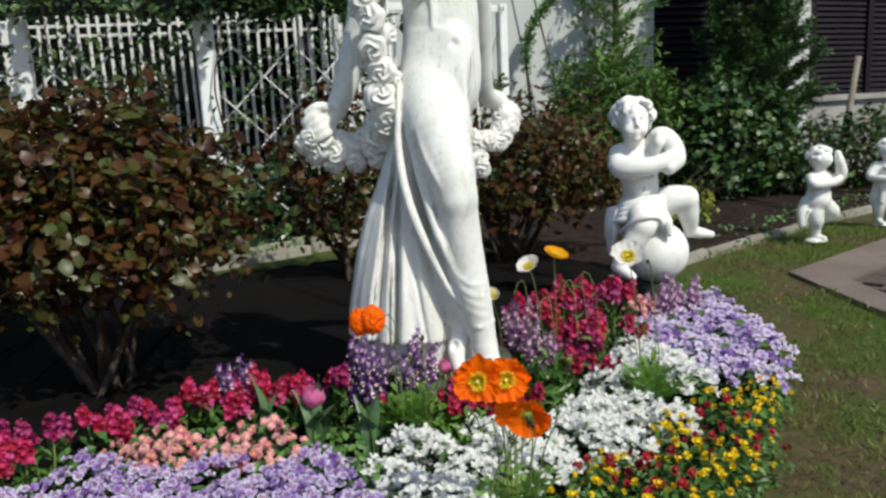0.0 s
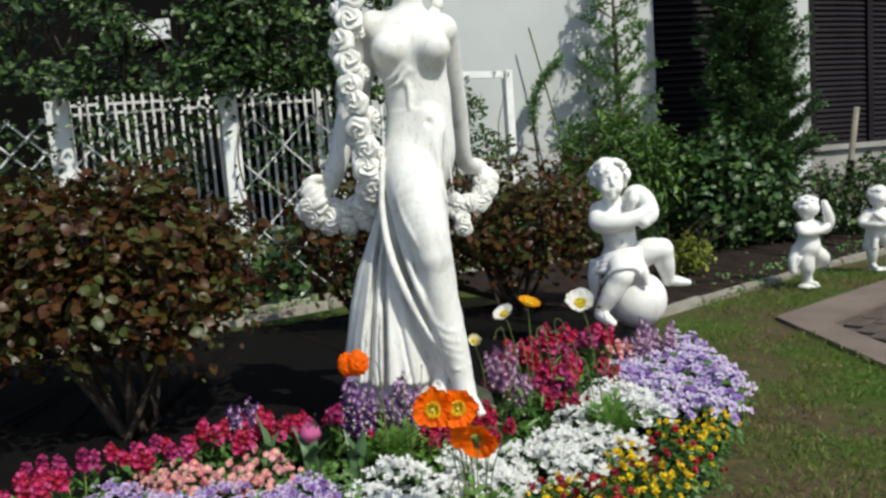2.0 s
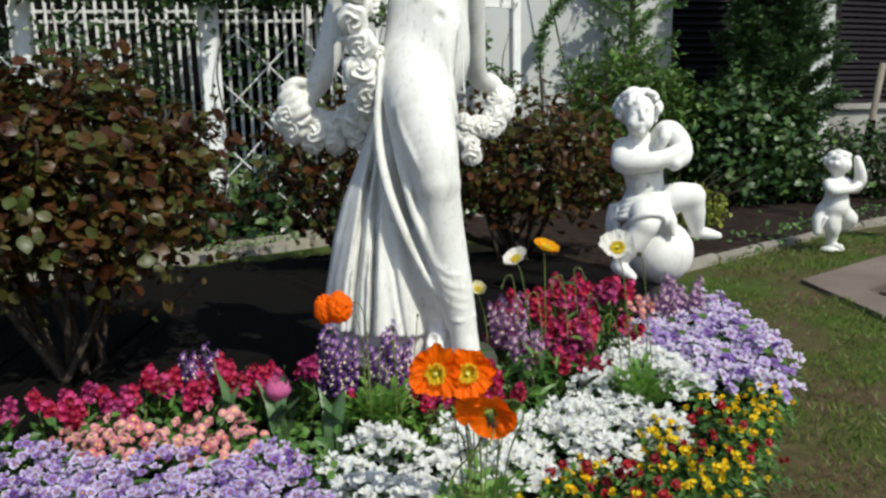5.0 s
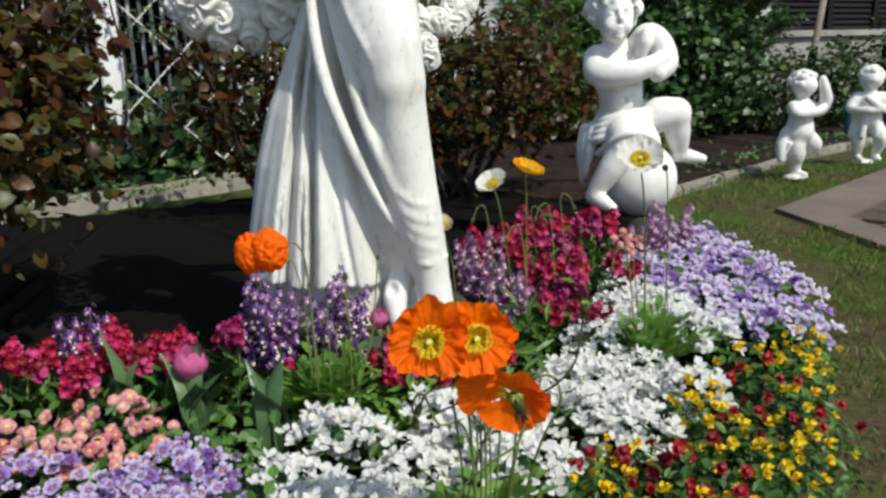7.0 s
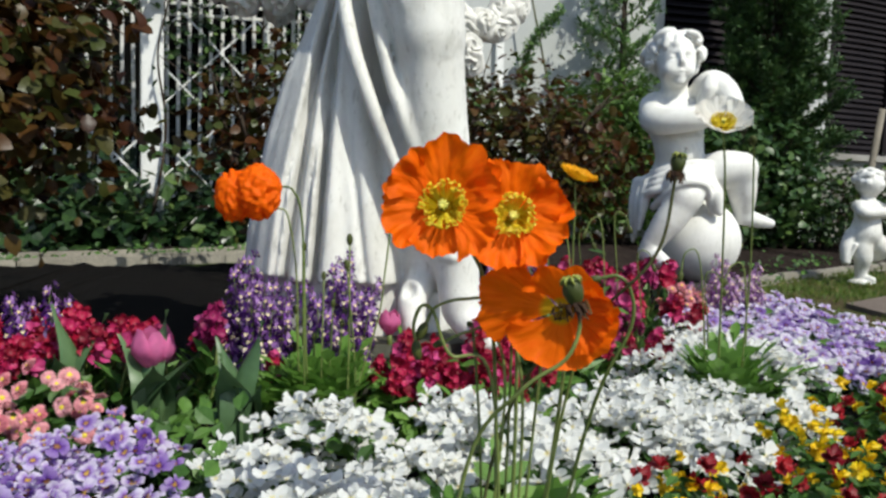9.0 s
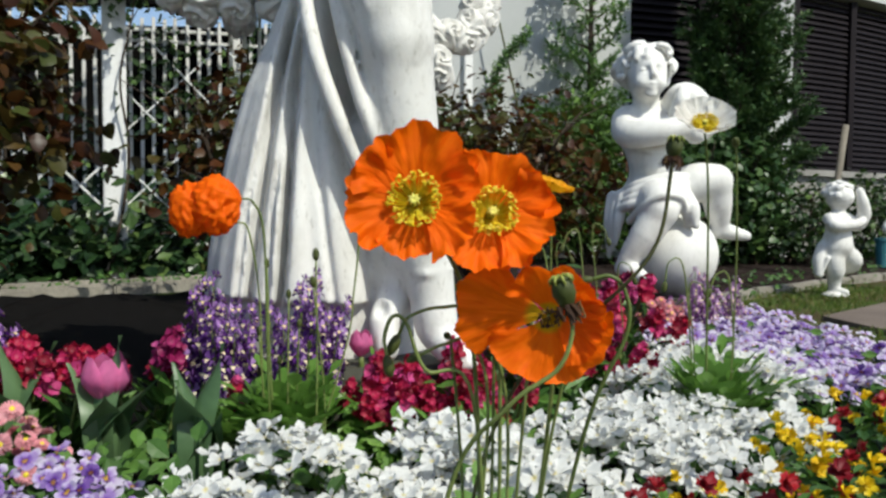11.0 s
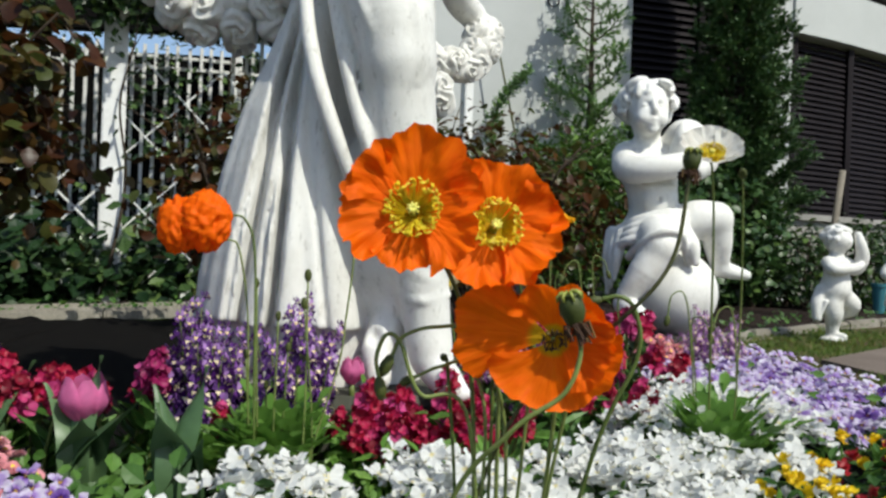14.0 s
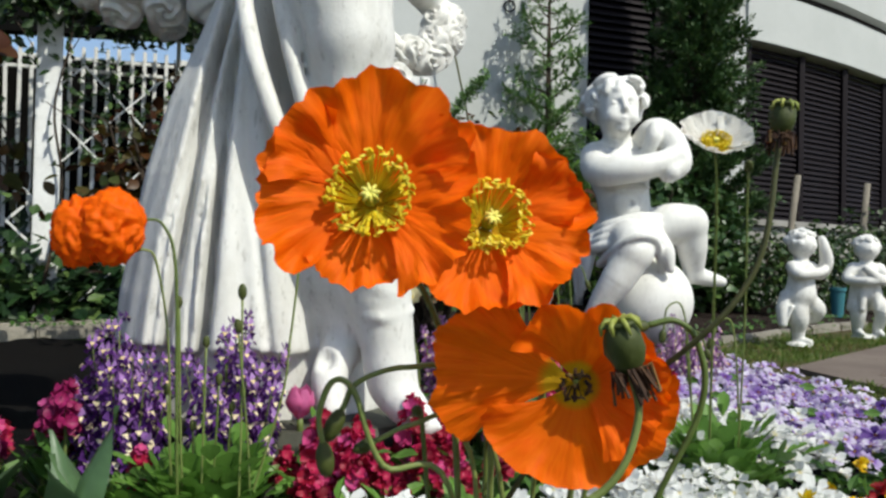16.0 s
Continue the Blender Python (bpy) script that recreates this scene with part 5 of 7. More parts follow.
# ---- shrubs, climbers and conifers ----


def shrub(name, centre, radii, leaves, size, material, label, category="shrub", stems=9, low=0.5, lumps=0.25, seed=0.0, floor=0.05, droop=0.35, width=1.0, open_to=0.0):
    """A leafy shrub: woody stems that fork from the base, and a gappy crown."""
    r = np.random.default_rng(int(seed * 10) + 11)
    base = Vector((centre[0], centre[1], 0))
    e = empty(name, label, category, at=Matrix.Translation(base))
    p, d = shell_points(leaves, (0, 0, centre[2]), radii, r, low, lumps, seed, floor)
    if open_to:
        keep = r.random(len(p)) < np.clip((p[:, 2] - floor) / (open_to - floor), 0.0, 1.0) ** 1.4
        p, d = p[keep], d[keep]
    n = d * 0.5 + r.normal(size=d.shape) * 0.6 + np.array((0, 0, droop + 0.35))
    v, f = scatter_leaves(p, n, size * (0.45 + 0.85 * r.random(len(p))), r, (CURL_V, CURL_F), width)
    link("foliage", v, f, material, e)
    s = Soup()
    for i in range(stems):
        w = 2 * math.pi * i / stems + r.random()
        tip = Vector((math.cos(w) * radii[0] * 0.75, math.sin(w) * radii[1] * 0.75, centre[2] + radii[2] * (0.2 + 0.6 * r.random())))
        root = Vector((r.normal() * 0.05, r.normal() * 0.05, 0.0))
        bend = root.lerp(tip, 0.5) + Vector((r.normal() * 0.05, r.normal() * 0.05, 0.05))
        pts = curve_points([root, bend, tip], 6)
        s.add(*tube_mesh(pts, np.linspace(0.014, 0.004, len(pts)), 5))
        for q in range(4):
            a = Vector(pts[4 + q * 2])
            b = a + Vector((r.normal() * 0.14, r.normal() * 0.14, 0.10 + 0.12 * r.random()))
            s.add(*tube_mesh([a, a.lerp(b, 0.5) + Vector((0, 0, 0.02)), b], (0.006, 0.004, 0.002), 4))
    s.done("branchwork", M["bark"], e)
    return e


shrub("copper_shrub", (-1.22, 2.50, 0.60), (0.59, 0.44, 0.40), 12000, 0.044, M["copper_leaf"], "broad shrub with copper brown and green leaves", low=0.40, seed=1.0, floor=0.16, stems=16, open_to=0.80)
shrub("copper_shrub", (-2.05, 2.75, 0.58), (0.66, 0.52, 0.47), 7000, 0.046, M["copper_leaf"], "broad shrub with copper brown and green leaves", low=0.5, seed=2.0, floor=0.10, stems=12, open_to=0.60)
shrub("copper_shrub", (0.36, 4.35, 0.52), (0.66, 0.40, 0.43), 5200, 0.046, M["copper_leaf"], "copper brown shrub behind the statues", low=0.4, seed=3.0, floor=0.16, stems=13, open_to=0.45)
shrub("copper_shrub", (-0.58, 4.10, 0.60), (0.42, 0.32, 0.44), 1300, 0.052, M["copper_leaf"], "thin copper brown shrub in the shade", low=0.3, seed=3.5, floor=0.12, stems=9)
shrub("green_shrub", (2.36, 6.62, 0.55), (0.54, 0.42, 0.52), 2600, 0.072, M["hedge"], "dense green shrub at the foot of the conifer", seed=4.0)
shrub("golden_shrub", (1.66, 5.30, 0.17), (0.17, 0.16, 0.15), 700, 0.035, M["yellow_bush"], "small golden green rounded shrub", seed=5.0, floor=0.02, stems=6)
for bx, by, br in ((3.10, 6.80, 0.42), (3.75, 7.05, 0.44), (4.45, 7.45, 0.52), (2.75, 6.75, 0.38), (5.2, 7.9, 0.52)):
    shrub("green_shrub", (bx, by, br * 0.85), (br, br * 0.8, br * 0.8), 1300, 0.05, M["vine"], "loose green shrub before the louvred wall", seed=bx, stems=7)
shrub("green_shrub", (1.40, 6.60, 0.72), (0.60, 0.40, 0.64), 5200, 0.095, M["feathery"], "bright feathery green shrub before the grey wall", seed=6.5, stems=9, width=0.32, low=0.3)


def low_cover(name, line, width, height, count, size, material, label, seed, slim=1.0):
    """Low creeping leaves along a line of the plan."""
    r = np.random.default_rng(seed)
    pts = curve_points([(x, y, 0) for x, y in line], 12)
    k = r.integers(0, len(pts), count)
    p = pts[k] + np.stack([r.normal(size=count) * width, r.normal(size=count) * width, np.abs(r.normal(size=count)) * height * 0.5 + 0.02], axis=1)
    n = np.stack([r.normal(size=count) * 0.5, r.normal(size=count) * 0.5 - 0.5, np.ones(count) * 0.8], axis=1)
    v, f = scatter_leaves(p, n, size * (0.6 + 0.7 * r.random(count)), r, width=slim)
    return tagged(link(name, v, f, material, smooth=False), label, "ground cover", kind="stuff")


low_cover("ivy", [(-3.2, 3.95), (-1.95, 5.0), (-1.1, 5.75), (-0.2, 6.4), (0.6, 6.6)], 0.15, 0.50, 5600, 0.098, M["ivy"], "glossy dark ivy massed along the kerb and fence", 21)
low_cover("bedding_leaves", [(-1.30, 1.53), (-0.98, 1.70), (-0.72, 1.87), (-0.50, 1.96), (-0.22, 1.96)], 0.035, 0.10, 560, 0.027, M["foliage"], "low green leaves at the foot of the snapdragons", 23)
low_cover("bedding_leaves", [(-0.15, 1.30), (-0.175, 1.50), (-0.20, 1.66), (-0.27, 1.75), (-0.33, 1.80)], 0.022, 0.09, 380, 0.026, M["foliage"], "low green leaves between the viola plants", 24)
low_cover("bedding_leaves", [(0.22, 2.10), (0.32, 2.22), (0.40, 2.40), (0.46, 2.62), (0.50, 2.85)], 0.055, 0.13, 1100, 0.050, M["foliage"], "loose green leaves among the snapdragons", 26, 0.36)
low_cover("bedding_leaves", [(-0.16, 1.93), (-0.04, 1.94), (0.08, 1.94), (0.20, 1.97)], 0.030, 0.10, 460, 0.036, M["poppy_leaf"], "bright green leaves at the edge of the white violas", 27, 0.6)
low_cover("creeping_plants", [(-2.8, 3.62), (-1.68, 4.57), (-0.93, 5.26), (-0.1, 5.9)], 0.035, 0.05, 420, 0.032, M["foliage"], "small weeds between the kerb and the edging", 25)
low_cover("creeping_plants", [(1.55, 4.75), (2.2, 5.25), (2.9, 5.9), (3.6, 6.4)], 0.13, 0.05, 300, 0.03, M["foliage"], "low green creeping plants on the mulch", 22)


def climbing_vine(name, a, b, low, high, count, size, material, label, seed, depth=0.10, stems=12):
    """A climber on the trellis: twisting stems and clumps of leaves with gaps between."""
    r = np.random.default_rng(seed)
    a, b = Vector((*a, 0)), Vector((*b, 0))
    d = b - a
    out = Vector((d.y, -d.x, 0)).normalized()
    e = empty(name, label, "climber", at=Matrix.Translation(a))
    ps = []
    while len(ps) < count:
        t, z, o = r.random(), low + (high - low) * r.random() ** 0.8, r.normal() * depth
        c = noise.noise(Vector((t * d.length * 2.2 + seed, z * 2.2, 0))) + 0.5 * noise.noise(Vector((t * d.length * 6, z * 6, seed)))
        if c + 0.45 * (z - low) / (high - low) > 0.18 + 0.2 * r.random():
            ps.append(d * t + out * (0.05 + o) + Vector((0, 0, z)))
    ps = np.array([tuple(p) for p in ps])
    n = np.tile(np.array(tuple(out)) + (0, 0, 0.7), (len(ps), 1)) + r.normal(size=ps.shape) * 0.6
    v, f = scatter_leaves(ps, n, size * (0.55 + 0.8 * r.random(len(ps))), r, width=0.8)
    link("foliage", v, f, material, e, smooth=False)
    s = Soup()
    for i in range(stems):
        t, pts = r.random(), []
        for k in range(6):
            t = min(max(t + r.normal() * 0.06, 0), 1)
            pts.append(d * t + out * (0.04 + r.normal() * 0.03) + Vector((0, 0, 0.0 + (high - 0.1) * k / 5)))
        q = curve_points(pts, 6)
        s.add(*tube_mesh(q, np.linspace(0.011, 0.003, len(q)), 5))
    s.done("vine_wood", M["bark"], e)
    return e


climbing_vine("climbing_vine", (-4.3, 4.40), P1, 0.3, 1.6, 520, 0.055, M["vine"], "leafy vine climbing over the white lattice", 31)
climbing_vine("climbing_vine", P1, (-1.78, 5.20), 0.3, 1.6, 420, 0.05, M["vine"], "leafy vine threaded through the white trellis", 32, 0.1, 4)
climbing_vine("climbing_vine", P2, (-0.45, 5.70), 0.3, 1.55, 240, 0.05, M["vine"], "thin leafy vine on the crossed laths", 33, 0.1, 2)
climbing_vine("climbing_vine", (-3.2, 5.95), (-1.2, 6.30), 0.3, 1.9, 380, 0.052, M["vine"], "leafy vine threaded through the white pickets", 34, 0.08, 5)
climbing_vine("climbing_vine", (-1.1, 6.38), GR, 0.3, 1.7, 1500, 0.05, M["vine"], "thin leafy vine on the white gate frame", 35, 0.08)


climbing_vine("climbing_vine", (-1.85, 4.98), (-1.15, 5.30), 1.28, 1.95, 260, 0.062, M["vine"], "leafy vine hanging round the top of a white post", 37, 0.08, 1)


def vine_roof(line, low, high, depth, count, size, label, seed, gap=0.06):
    """The dense mat of a climber that spills over the tops of the posts, with ragged ends hanging down."""
    r = np.random.default_rng(seed)
    e = empty("climbing_vine", label, "climber", at=pose(line[0][0], line[0][1], 0))
    pts = curve_points([(x - line[0][0], y - line[0][1], 0) for x, y in line], 16)
    ps = []
    while len(ps) < count:
        k = r.integers(0, len(pts))
        hang = 0.5 + noise.noise(Vector((pts[k][0] * 3.1 + seed, 0, 0))) + 0.5 * noise.noise(Vector((pts[k][0] * 9, seed, 0)))
        z = low + 0.22 * (1 - hang) + (high - low) * r.random()
        if noise.noise(Vector((pts[k][0] * 2.7, z * 3.3, seed))) + 0.5 * noise.noise(Vector((pts[k][0] * 7, z * 8, seed))) > gap - 0.12 * r.random():
            ps.append(pts[k] + np.array((r.normal() * 0.05, r.normal() * depth, z)))
    ps = np.array(ps)
    n = np.tile((0.1, -0.7, 0.8), (len(ps), 1)) + r.normal(size=ps.shape) * 0.55
    v, f = scatter_leaves(ps, n, size * (0.55 + 0.8 * r.random(len(ps))), r, width=0.85)
    link("foliage", v, f, M["vine"], e, smooth=False)
    s = Soup()
    for i in range(9):
        k = r.integers(0, len(pts) - 12)
        q = pts[k:k + 12] + np.array([(0, r.normal() * 0.04, (low + high) / 2 + r.normal() * 0.12) for _ in range(12)])
        s.add(*tube_mesh(q, 0.009, 5))
    s.done("vine_wood", M["bark"], e)


vine_roof([(-4.3, 4.30), (-3.6, 4.55), (-2.62, 4.80), (-1.6, 5.10), (-0.98, 5.40)], 1.50, 2.45, 0.17, 7000, 0.062, "dense vine spilling over the tops of the trellis posts", 36)
vine_roof([(-1.62, 5.12), (-1.2, 5.32), (-0.8, 5.52), (-0.40, 5.72)], 1.44, 2.30, 0.12, 3000, 0.062, "thin dark vine trailing from the post over the gate", 38, 0.04)


def conifer(x, y, height, spread, branches, material, label, seed, bare=0.02, spray=0.17, needles=26):
    """A conifer: a straight trunk, tiers of branches, flat sprays of scale leaves on each."""
    r = np.random.default_rng(seed)
    e = empty("conifer", label, "conifer", at=pose(x, y, 0))
    s = Soup()
    s.add(*tube_mesh([(0, 0, -0.05), (0.01, 0, height * 0.5), (0, 0.01, height)], (0.045, 0.028, 0.006), 8))
    P, N, A = [], [], []
    for i in range(branches):
        t = bare + (1 - bare) * (i + r.random()) / branches
        z = height * t
        reach = spread * (1 - t) ** 0.75 * (0.65 + 0.5 * r.random()) + 0.05
        w = i * 2.399 + r.normal() * 0.3
        tip = Vector((math.cos(w) * reach, math.sin(w) * reach, reach * (0.30 + 0.5 * r.random())))
        q = curve_points([(0, 0, 0), tuple(tip * 0.55 + Vector((0, 0, -0.02))), tuple(tip)], 5) + (0, 0, z)
        s.add(*tube_mesh(q, np.linspace(0.009, 0.002, len(q)), 4, False))
        way = tip.normalized()
        for k in range(max(4, int(reach / 0.035))):
            u = 0.15 + 0.85 * (k + r.random()) / max(4, int(reach / 0.035))
            c = np.array([np.interp(u, np.linspace(0, 1, len(q)), q[:, j]) for j in range(3)])
            side = Vector((-way.y, way.x, 0)) * (1 if k % 2 else -1)
            ax = (way * (0.6 + 0.4 * r.random()) + side * (0.3 + 0.9 * r.random()) + Vector((0, 0, r.normal() * 0.35 + 0.15))).normalized()
            length = spray * (0.5 + 0.7 * r.random()) * (1.1 - 0.5 * u)
            m = needles
            tt = r.random(m)
            fan = r.normal(size=(m, 3)) * 0.42
            P.append(c + np.array(tuple(ax)) * (tt * length)[:, None] + fan * 0.022)
            A.append(np.array(tuple(ax)) + fan)
            N.append(np.tile(np.array((0.1, -0.2, 1.0)), (m, 1)) + r.normal(size=(m, 3)) * 0.5)
    s.done("trunk", M["bark"], e)
    p, a, n = np.concatenate(P), np.concatenate(A), np.concatenate(N)
    v, f = scatter_leaves(p, n, 0.040 * (0.6 + 0.8 * r.random(len(p))), r, (NEEDLE_V, NEEDLE_F), 2.0, a)
    link("sprays", v, f, material, e, smooth=False)


conifer(1.53, 7.08, 2.82, 0.58, 46, M["conifer"], "young open conifer before the grey wall", 51, 0.16, 0.17, 22)
conifer(2.76, 7.05, 4.20, 0.54, 340, M["conifer_dark"], "tall dense dark green conifer", 52, 0.10, 0.17, 28)


def arching_branch():
    """A bare arching stem with a ferny tip, and the thin cane beside it."""
    r = np.random.default_rng(61)
    e = empty("arching_plant", "slender arching stem with a ferny green tip", "plant", at=pose(0.79, 7.02, 0) @ Matrix.Scale(1.06, 4))
    q = curve_points([(0, 0, 0), (-0.02, 0, 0.7), (-0.05, 0, 1.25), (0.02, -0.02, 1.52), (0.20, -0.05, 1.72)], 8)
    link("stem", *tube_mesh(q, np.linspace(0.016, 0.006, len(q)), 6), M["bark"], e)
    m = 900
    k = r.integers(14, len(q), m)
    p = q[k] + r.normal(size=(m, 3)) * 0.022
    v, f = scatter_leaves(p, r.normal(size=(m, 3)) + (0, -0.4, 0.6), 0.035 + 0.02 * r.random(m), r, (NEEDLE_V, NEEDLE_F), 1.4)
    link("foliage", v, f, M["conifer"], e, smooth=False)
    c = empty("plant_cane", "thin green garden cane leaning by the wall", "cane", at=pose(0.85, 7.08, 0) @ Matrix.Scale(1.045, 4))
    link("cane", *tube_mesh([(0.32, 0, 0), (0.12, 0, 1.1), (-0.10, 0, 2.05)], (0.009, 0.009, 0.008), 6), M["dark_stem"], c)


arching_branch()

# ---- bedding plants ----


def petal_fan(length, width, cup, start, steps=6, swell=0.0):
    """One rounded petal from the middle outward, along +y, then turned; swell lifts a ring between middle and edge."""
    pts, n = [(0, 0.0, 0)], steps + 1
    for i in range(n):
        a = math.pi * i / steps
        pts.append((-math.cos(a) * width / 2 * (1.0 if 0 < i < steps else 0.7), length * (0.45 + 0.55 * math.sin(a)), cup * (0.45 + 0.55 * math.sin(a)) + 0.0016 * math.sin(i * 2.2 + start * 3)))
    if swell:
        pts[1:1] = [(x * 0.62, y * 0.62, z * 0.5 + swell * (0.6 + 0.4 * math.sin(i * 2.2 + start))) for i, (x, y, z) in enumerate(pts[1:])]
    c, s = math.cos(start), math.sin(start)
    v = [(x * c - y * s, x * s + y * c, z) for x, y, z in pts]
    f = [(0, i, i + 1) for i in range(1, n)]
    return v, f + [(i, i + n, i + n + 1, i + 1) for i in range(1, n)] if swell else f


def rosette(specs, steps, swell=0.0):
    """Petals that share one middle point: (turn, length, width, cup, lift) each."""
    verts, faces = [(0, 0, 0)], []
    for turn, length, width, cup, lift in specs:
        v, f = petal_fan(length, width, cup, turn, steps, swell)
        n = len(verts) - 1
        verts += [(x, y, z + lift) for x, y, z in v[1:]]
        faces += [tuple(i + n if i else 0 for i in q) for q in f]
    return verts, faces


def viola_mesh(parent, material, name="blossom", size=0.0142, cup=0.0042):
    """Five overlapping petals: two behind, two at the sides, a broad one below."""
    v, f = rosette([(radians(a), size * l, size * w, cup * k, z) for a, l, w, z, k in ((27, 1.04, 1.15, -0.0018, -1.3), (-27, 1.0, 1.15, -0.0010, -0.5), (86, 0.94, 1.06, 0.0002, 1.0), (-86, 0.98, 1.06, 0.0008, 1.5), (180, 1.08, 1.42, 0.0016, 2.0))], 6, size * 0.13)
    return link(name, v, f, material, parent)


def ruffle_mesh(parent, material, name, size, petals=6, cup=0.008, layers=2):
    """A double, ruffled floret."""
    r = np.random.default_rng(petals * 7 + layers)
    specs = [(2 * math.pi * (i + 0.5 * k) / petals + r.normal() * 0.15, size * (1 - 0.28 * k) * (0.85 + 0.3 * r.random()), size * 0.95, cup * (0.3 + k * 1.1) * (0.7 + 0.6 * r.random()), 0.001 * k) for k in range(layers) for i in range(petals)]
    v, f = rosette(specs, 4)
    v = np.array(v)
    v[1:] += r.normal(size=(len(v) - 1, 3)) * size * 0.06
    return link(name, v, f, material, parent)


def clump_leaves(parent, count, radius, height, size, material, seed, width=0.7, up=0.8):
    r = np.random.default_rng(seed)
    a, q = r.random(count) * 2 * math.pi, np.sqrt(r.random(count)) * radius
    z = height * (1 - 0.6 * (q / radius) ** 2) * (0.35 + 0.65 * r.random(count))
    p = np.stack([np.cos(a) * q, np.sin(a) * q, z], axis=1)
    n = np.stack([np.cos(a) * 0.5, np.sin(a) * 0.5, np.full(count, up)], axis=1) + r.normal(size=(count, 3)) * 0.35
    v, f = scatter_leaves(p, n, size * (0.6 + 0.7 * r.random(count)), r, width=width)
    return link("foliage", v, f, material, parent, smooth=False)


def dome_plant(name, label, category, group, blossom, count, radius, height, leaves, leaf_size, seed, face=(0.22, -0.80, 0.40), spread=0.35, leaf_mat=None):
    """A low rounded plant whose blossoms sit close over its leaves."""
    r = np.random.default_rng(seed)
    e = empty(name, label, category, group)
    clump_leaves(e, leaves, radius * 1.05, height * 0.92, leaf_size, leaf_mat or M["foliage"], seed)
    first = None
    for i in range(count):
        q, a = radius * math.sqrt((i + 0.5) / count), i * 2.39996 + r.normal() * 0.25
        z = height * (1 - 0.42 * (q / radius) ** 2) + r.normal() * 0.008
        n = Vector((math.cos(a) * q / radius * 0.8, math.sin(a) * q / radius * 0.8, 0.7)) + Vector(face) + Vector(r.normal(size=3)) * spread
        m = Matrix.Translation((math.cos(a) * q, math.sin(a) * q, z)) @ n.to_track_quat("Z", "Y").to_matrix().to_4x4() @ pose(0, 0, 0, 0, 0, r.normal() * 25) @ Matrix.Scale(0.82 + 0.36 * r.random(), 4)
        if first is None:
            first = blossom(e)
            first.matrix_basis = m
        else:
            again(first, m, e)
    return e


def plant_out(kinds, poly, step, rng_, z=0.02, wobble=0.22, lean=5.0, scale=(0.88, 1.12)):
    """Sets copies of a few kinds of plant over a patch of the bed."""
    for i, (x, y) in enumerate(spots(poly, step, rng_, wobble)):
        m = pose(x, y, z, rng_.normal() * lean, rng_.normal() * lean, rng_.normal() * 18) @ Matrix.Scale(scale[0] + (scale[1] - scale[0]) * rng_.random(), 4)
        kind = kinds[rng_.integers(0, len(kinds))]
        if not kind.get("planted"):
            kind["planted"] = True
            kind.matrix_basis = m
        else:
            copy_thing(kind, m)["planted"] = True


VIOLA_LEFT = [(-1.12, 1.52), (-0.88, 1.67), (-0.70, 1.68), (-0.27, 1.72), (-0.18, 1.61), (-0.13, 1.24), (-1.05, 1.26)]
VIOLA_RIGHT = [(0.60, 2.56), (0.72, 2.76), (0.86, 2.90), (1.02, 3.06), (1.10, 2.82), (1.03, 2.38), (0.89, 2.05), (0.78, 2.12), (0.70, 2.36)]
WHITE_NEAR = [(-0.20, 1.70), (-0.13, 1.85), (-0.05, 1.89), (0.05, 1.87), (0.16, 1.76), (0.30, 1.60), (0.20, 1.46), (0.08, 1.32), (-0.12, 1.36)]
WHITE_FAR = [(0.20, 1.74), (0.26, 1.95), (0.38, 2.12), (0.50, 2.32), (0.62, 2.50), (0.68, 2.33), (0.75, 2.10), (0.57, 1.84), (0.38, 1.68)]
YELLOW = [(0.20, 1.48), (0.38, 1.66), (0.58, 1.82), (0.76, 2.06), (0.90, 2.04), (0.84, 1.86), (0.69, 1.60), (0.52, 1.40), (0.30, 1.32)]

rv = np.random.default_rng(71)
violas = [dome_plant("viola_plant", "low viola plant covered in lilac and pale violet blossoms", "viola", "lilac violas", lambda e: viola_mesh(e, M["viola"], size=0.0112), 44, 0.084, 0.105, 46, 0.034, 80 + i, spread=0.5) for i in range(3)]
plant_out(violas, VIOLA_LEFT, 0.116, rv)
violas_far = [dome_plant("viola_plant", "low viola plant covered in lilac and pale violet blossoms", "viola", "lilac violas", lambda e: viola_mesh(e, M["viola"]), 25, 0.083, 0.11, 34, 0.034, 84 + i, spread=0.55) for i in range(2)]
plant_out(violas_far, VIOLA_RIGHT, 0.125, rv)
whites = [dome_plant("viola_plant", "low viola plant covered in pure white blossoms", "viola", "white violas", lambda e: viola_mesh(e, M["viola_white"], size=0.0118, cup=0.0070), 48, 0.084, 0.112, 64, 0.030, 90 + i, spread=0.6) for i in range(3)]
plant_out(whites, WHITE_NEAR, 0.110, rv)
plant_out(whites, WHITE_FAR, 0.122, rv)
yellows = [dome_plant("bedding_daisy", "small leafy plant with yellow cup blossoms", "bedding plant", "yellow and red bedding", lambda e: ruffle_mesh(e, M["yellow"], "blossom", 0.0086, 6, 0.008), 7, 0.062, 0.125, 84, 0.025, 100 + i, spread=0.5) for i in range(2)]
reds = [dome_plant("bedding_daisy", "small leafy plant with dark red blossoms", "bedding plant", "yellow and red bedding", lambda e: ruffle_mesh(e, M["red"], "blossom", 0.0098, 7, 0.007), 7, 0.062, 0.115, 84, 0.025, 104 + i, spread=0.5) for i in range(2)]
plant_out([yellows[0], reds[0], yellows[1], reds[1]], YELLOW, 0.088, rv, wobble=0.3)


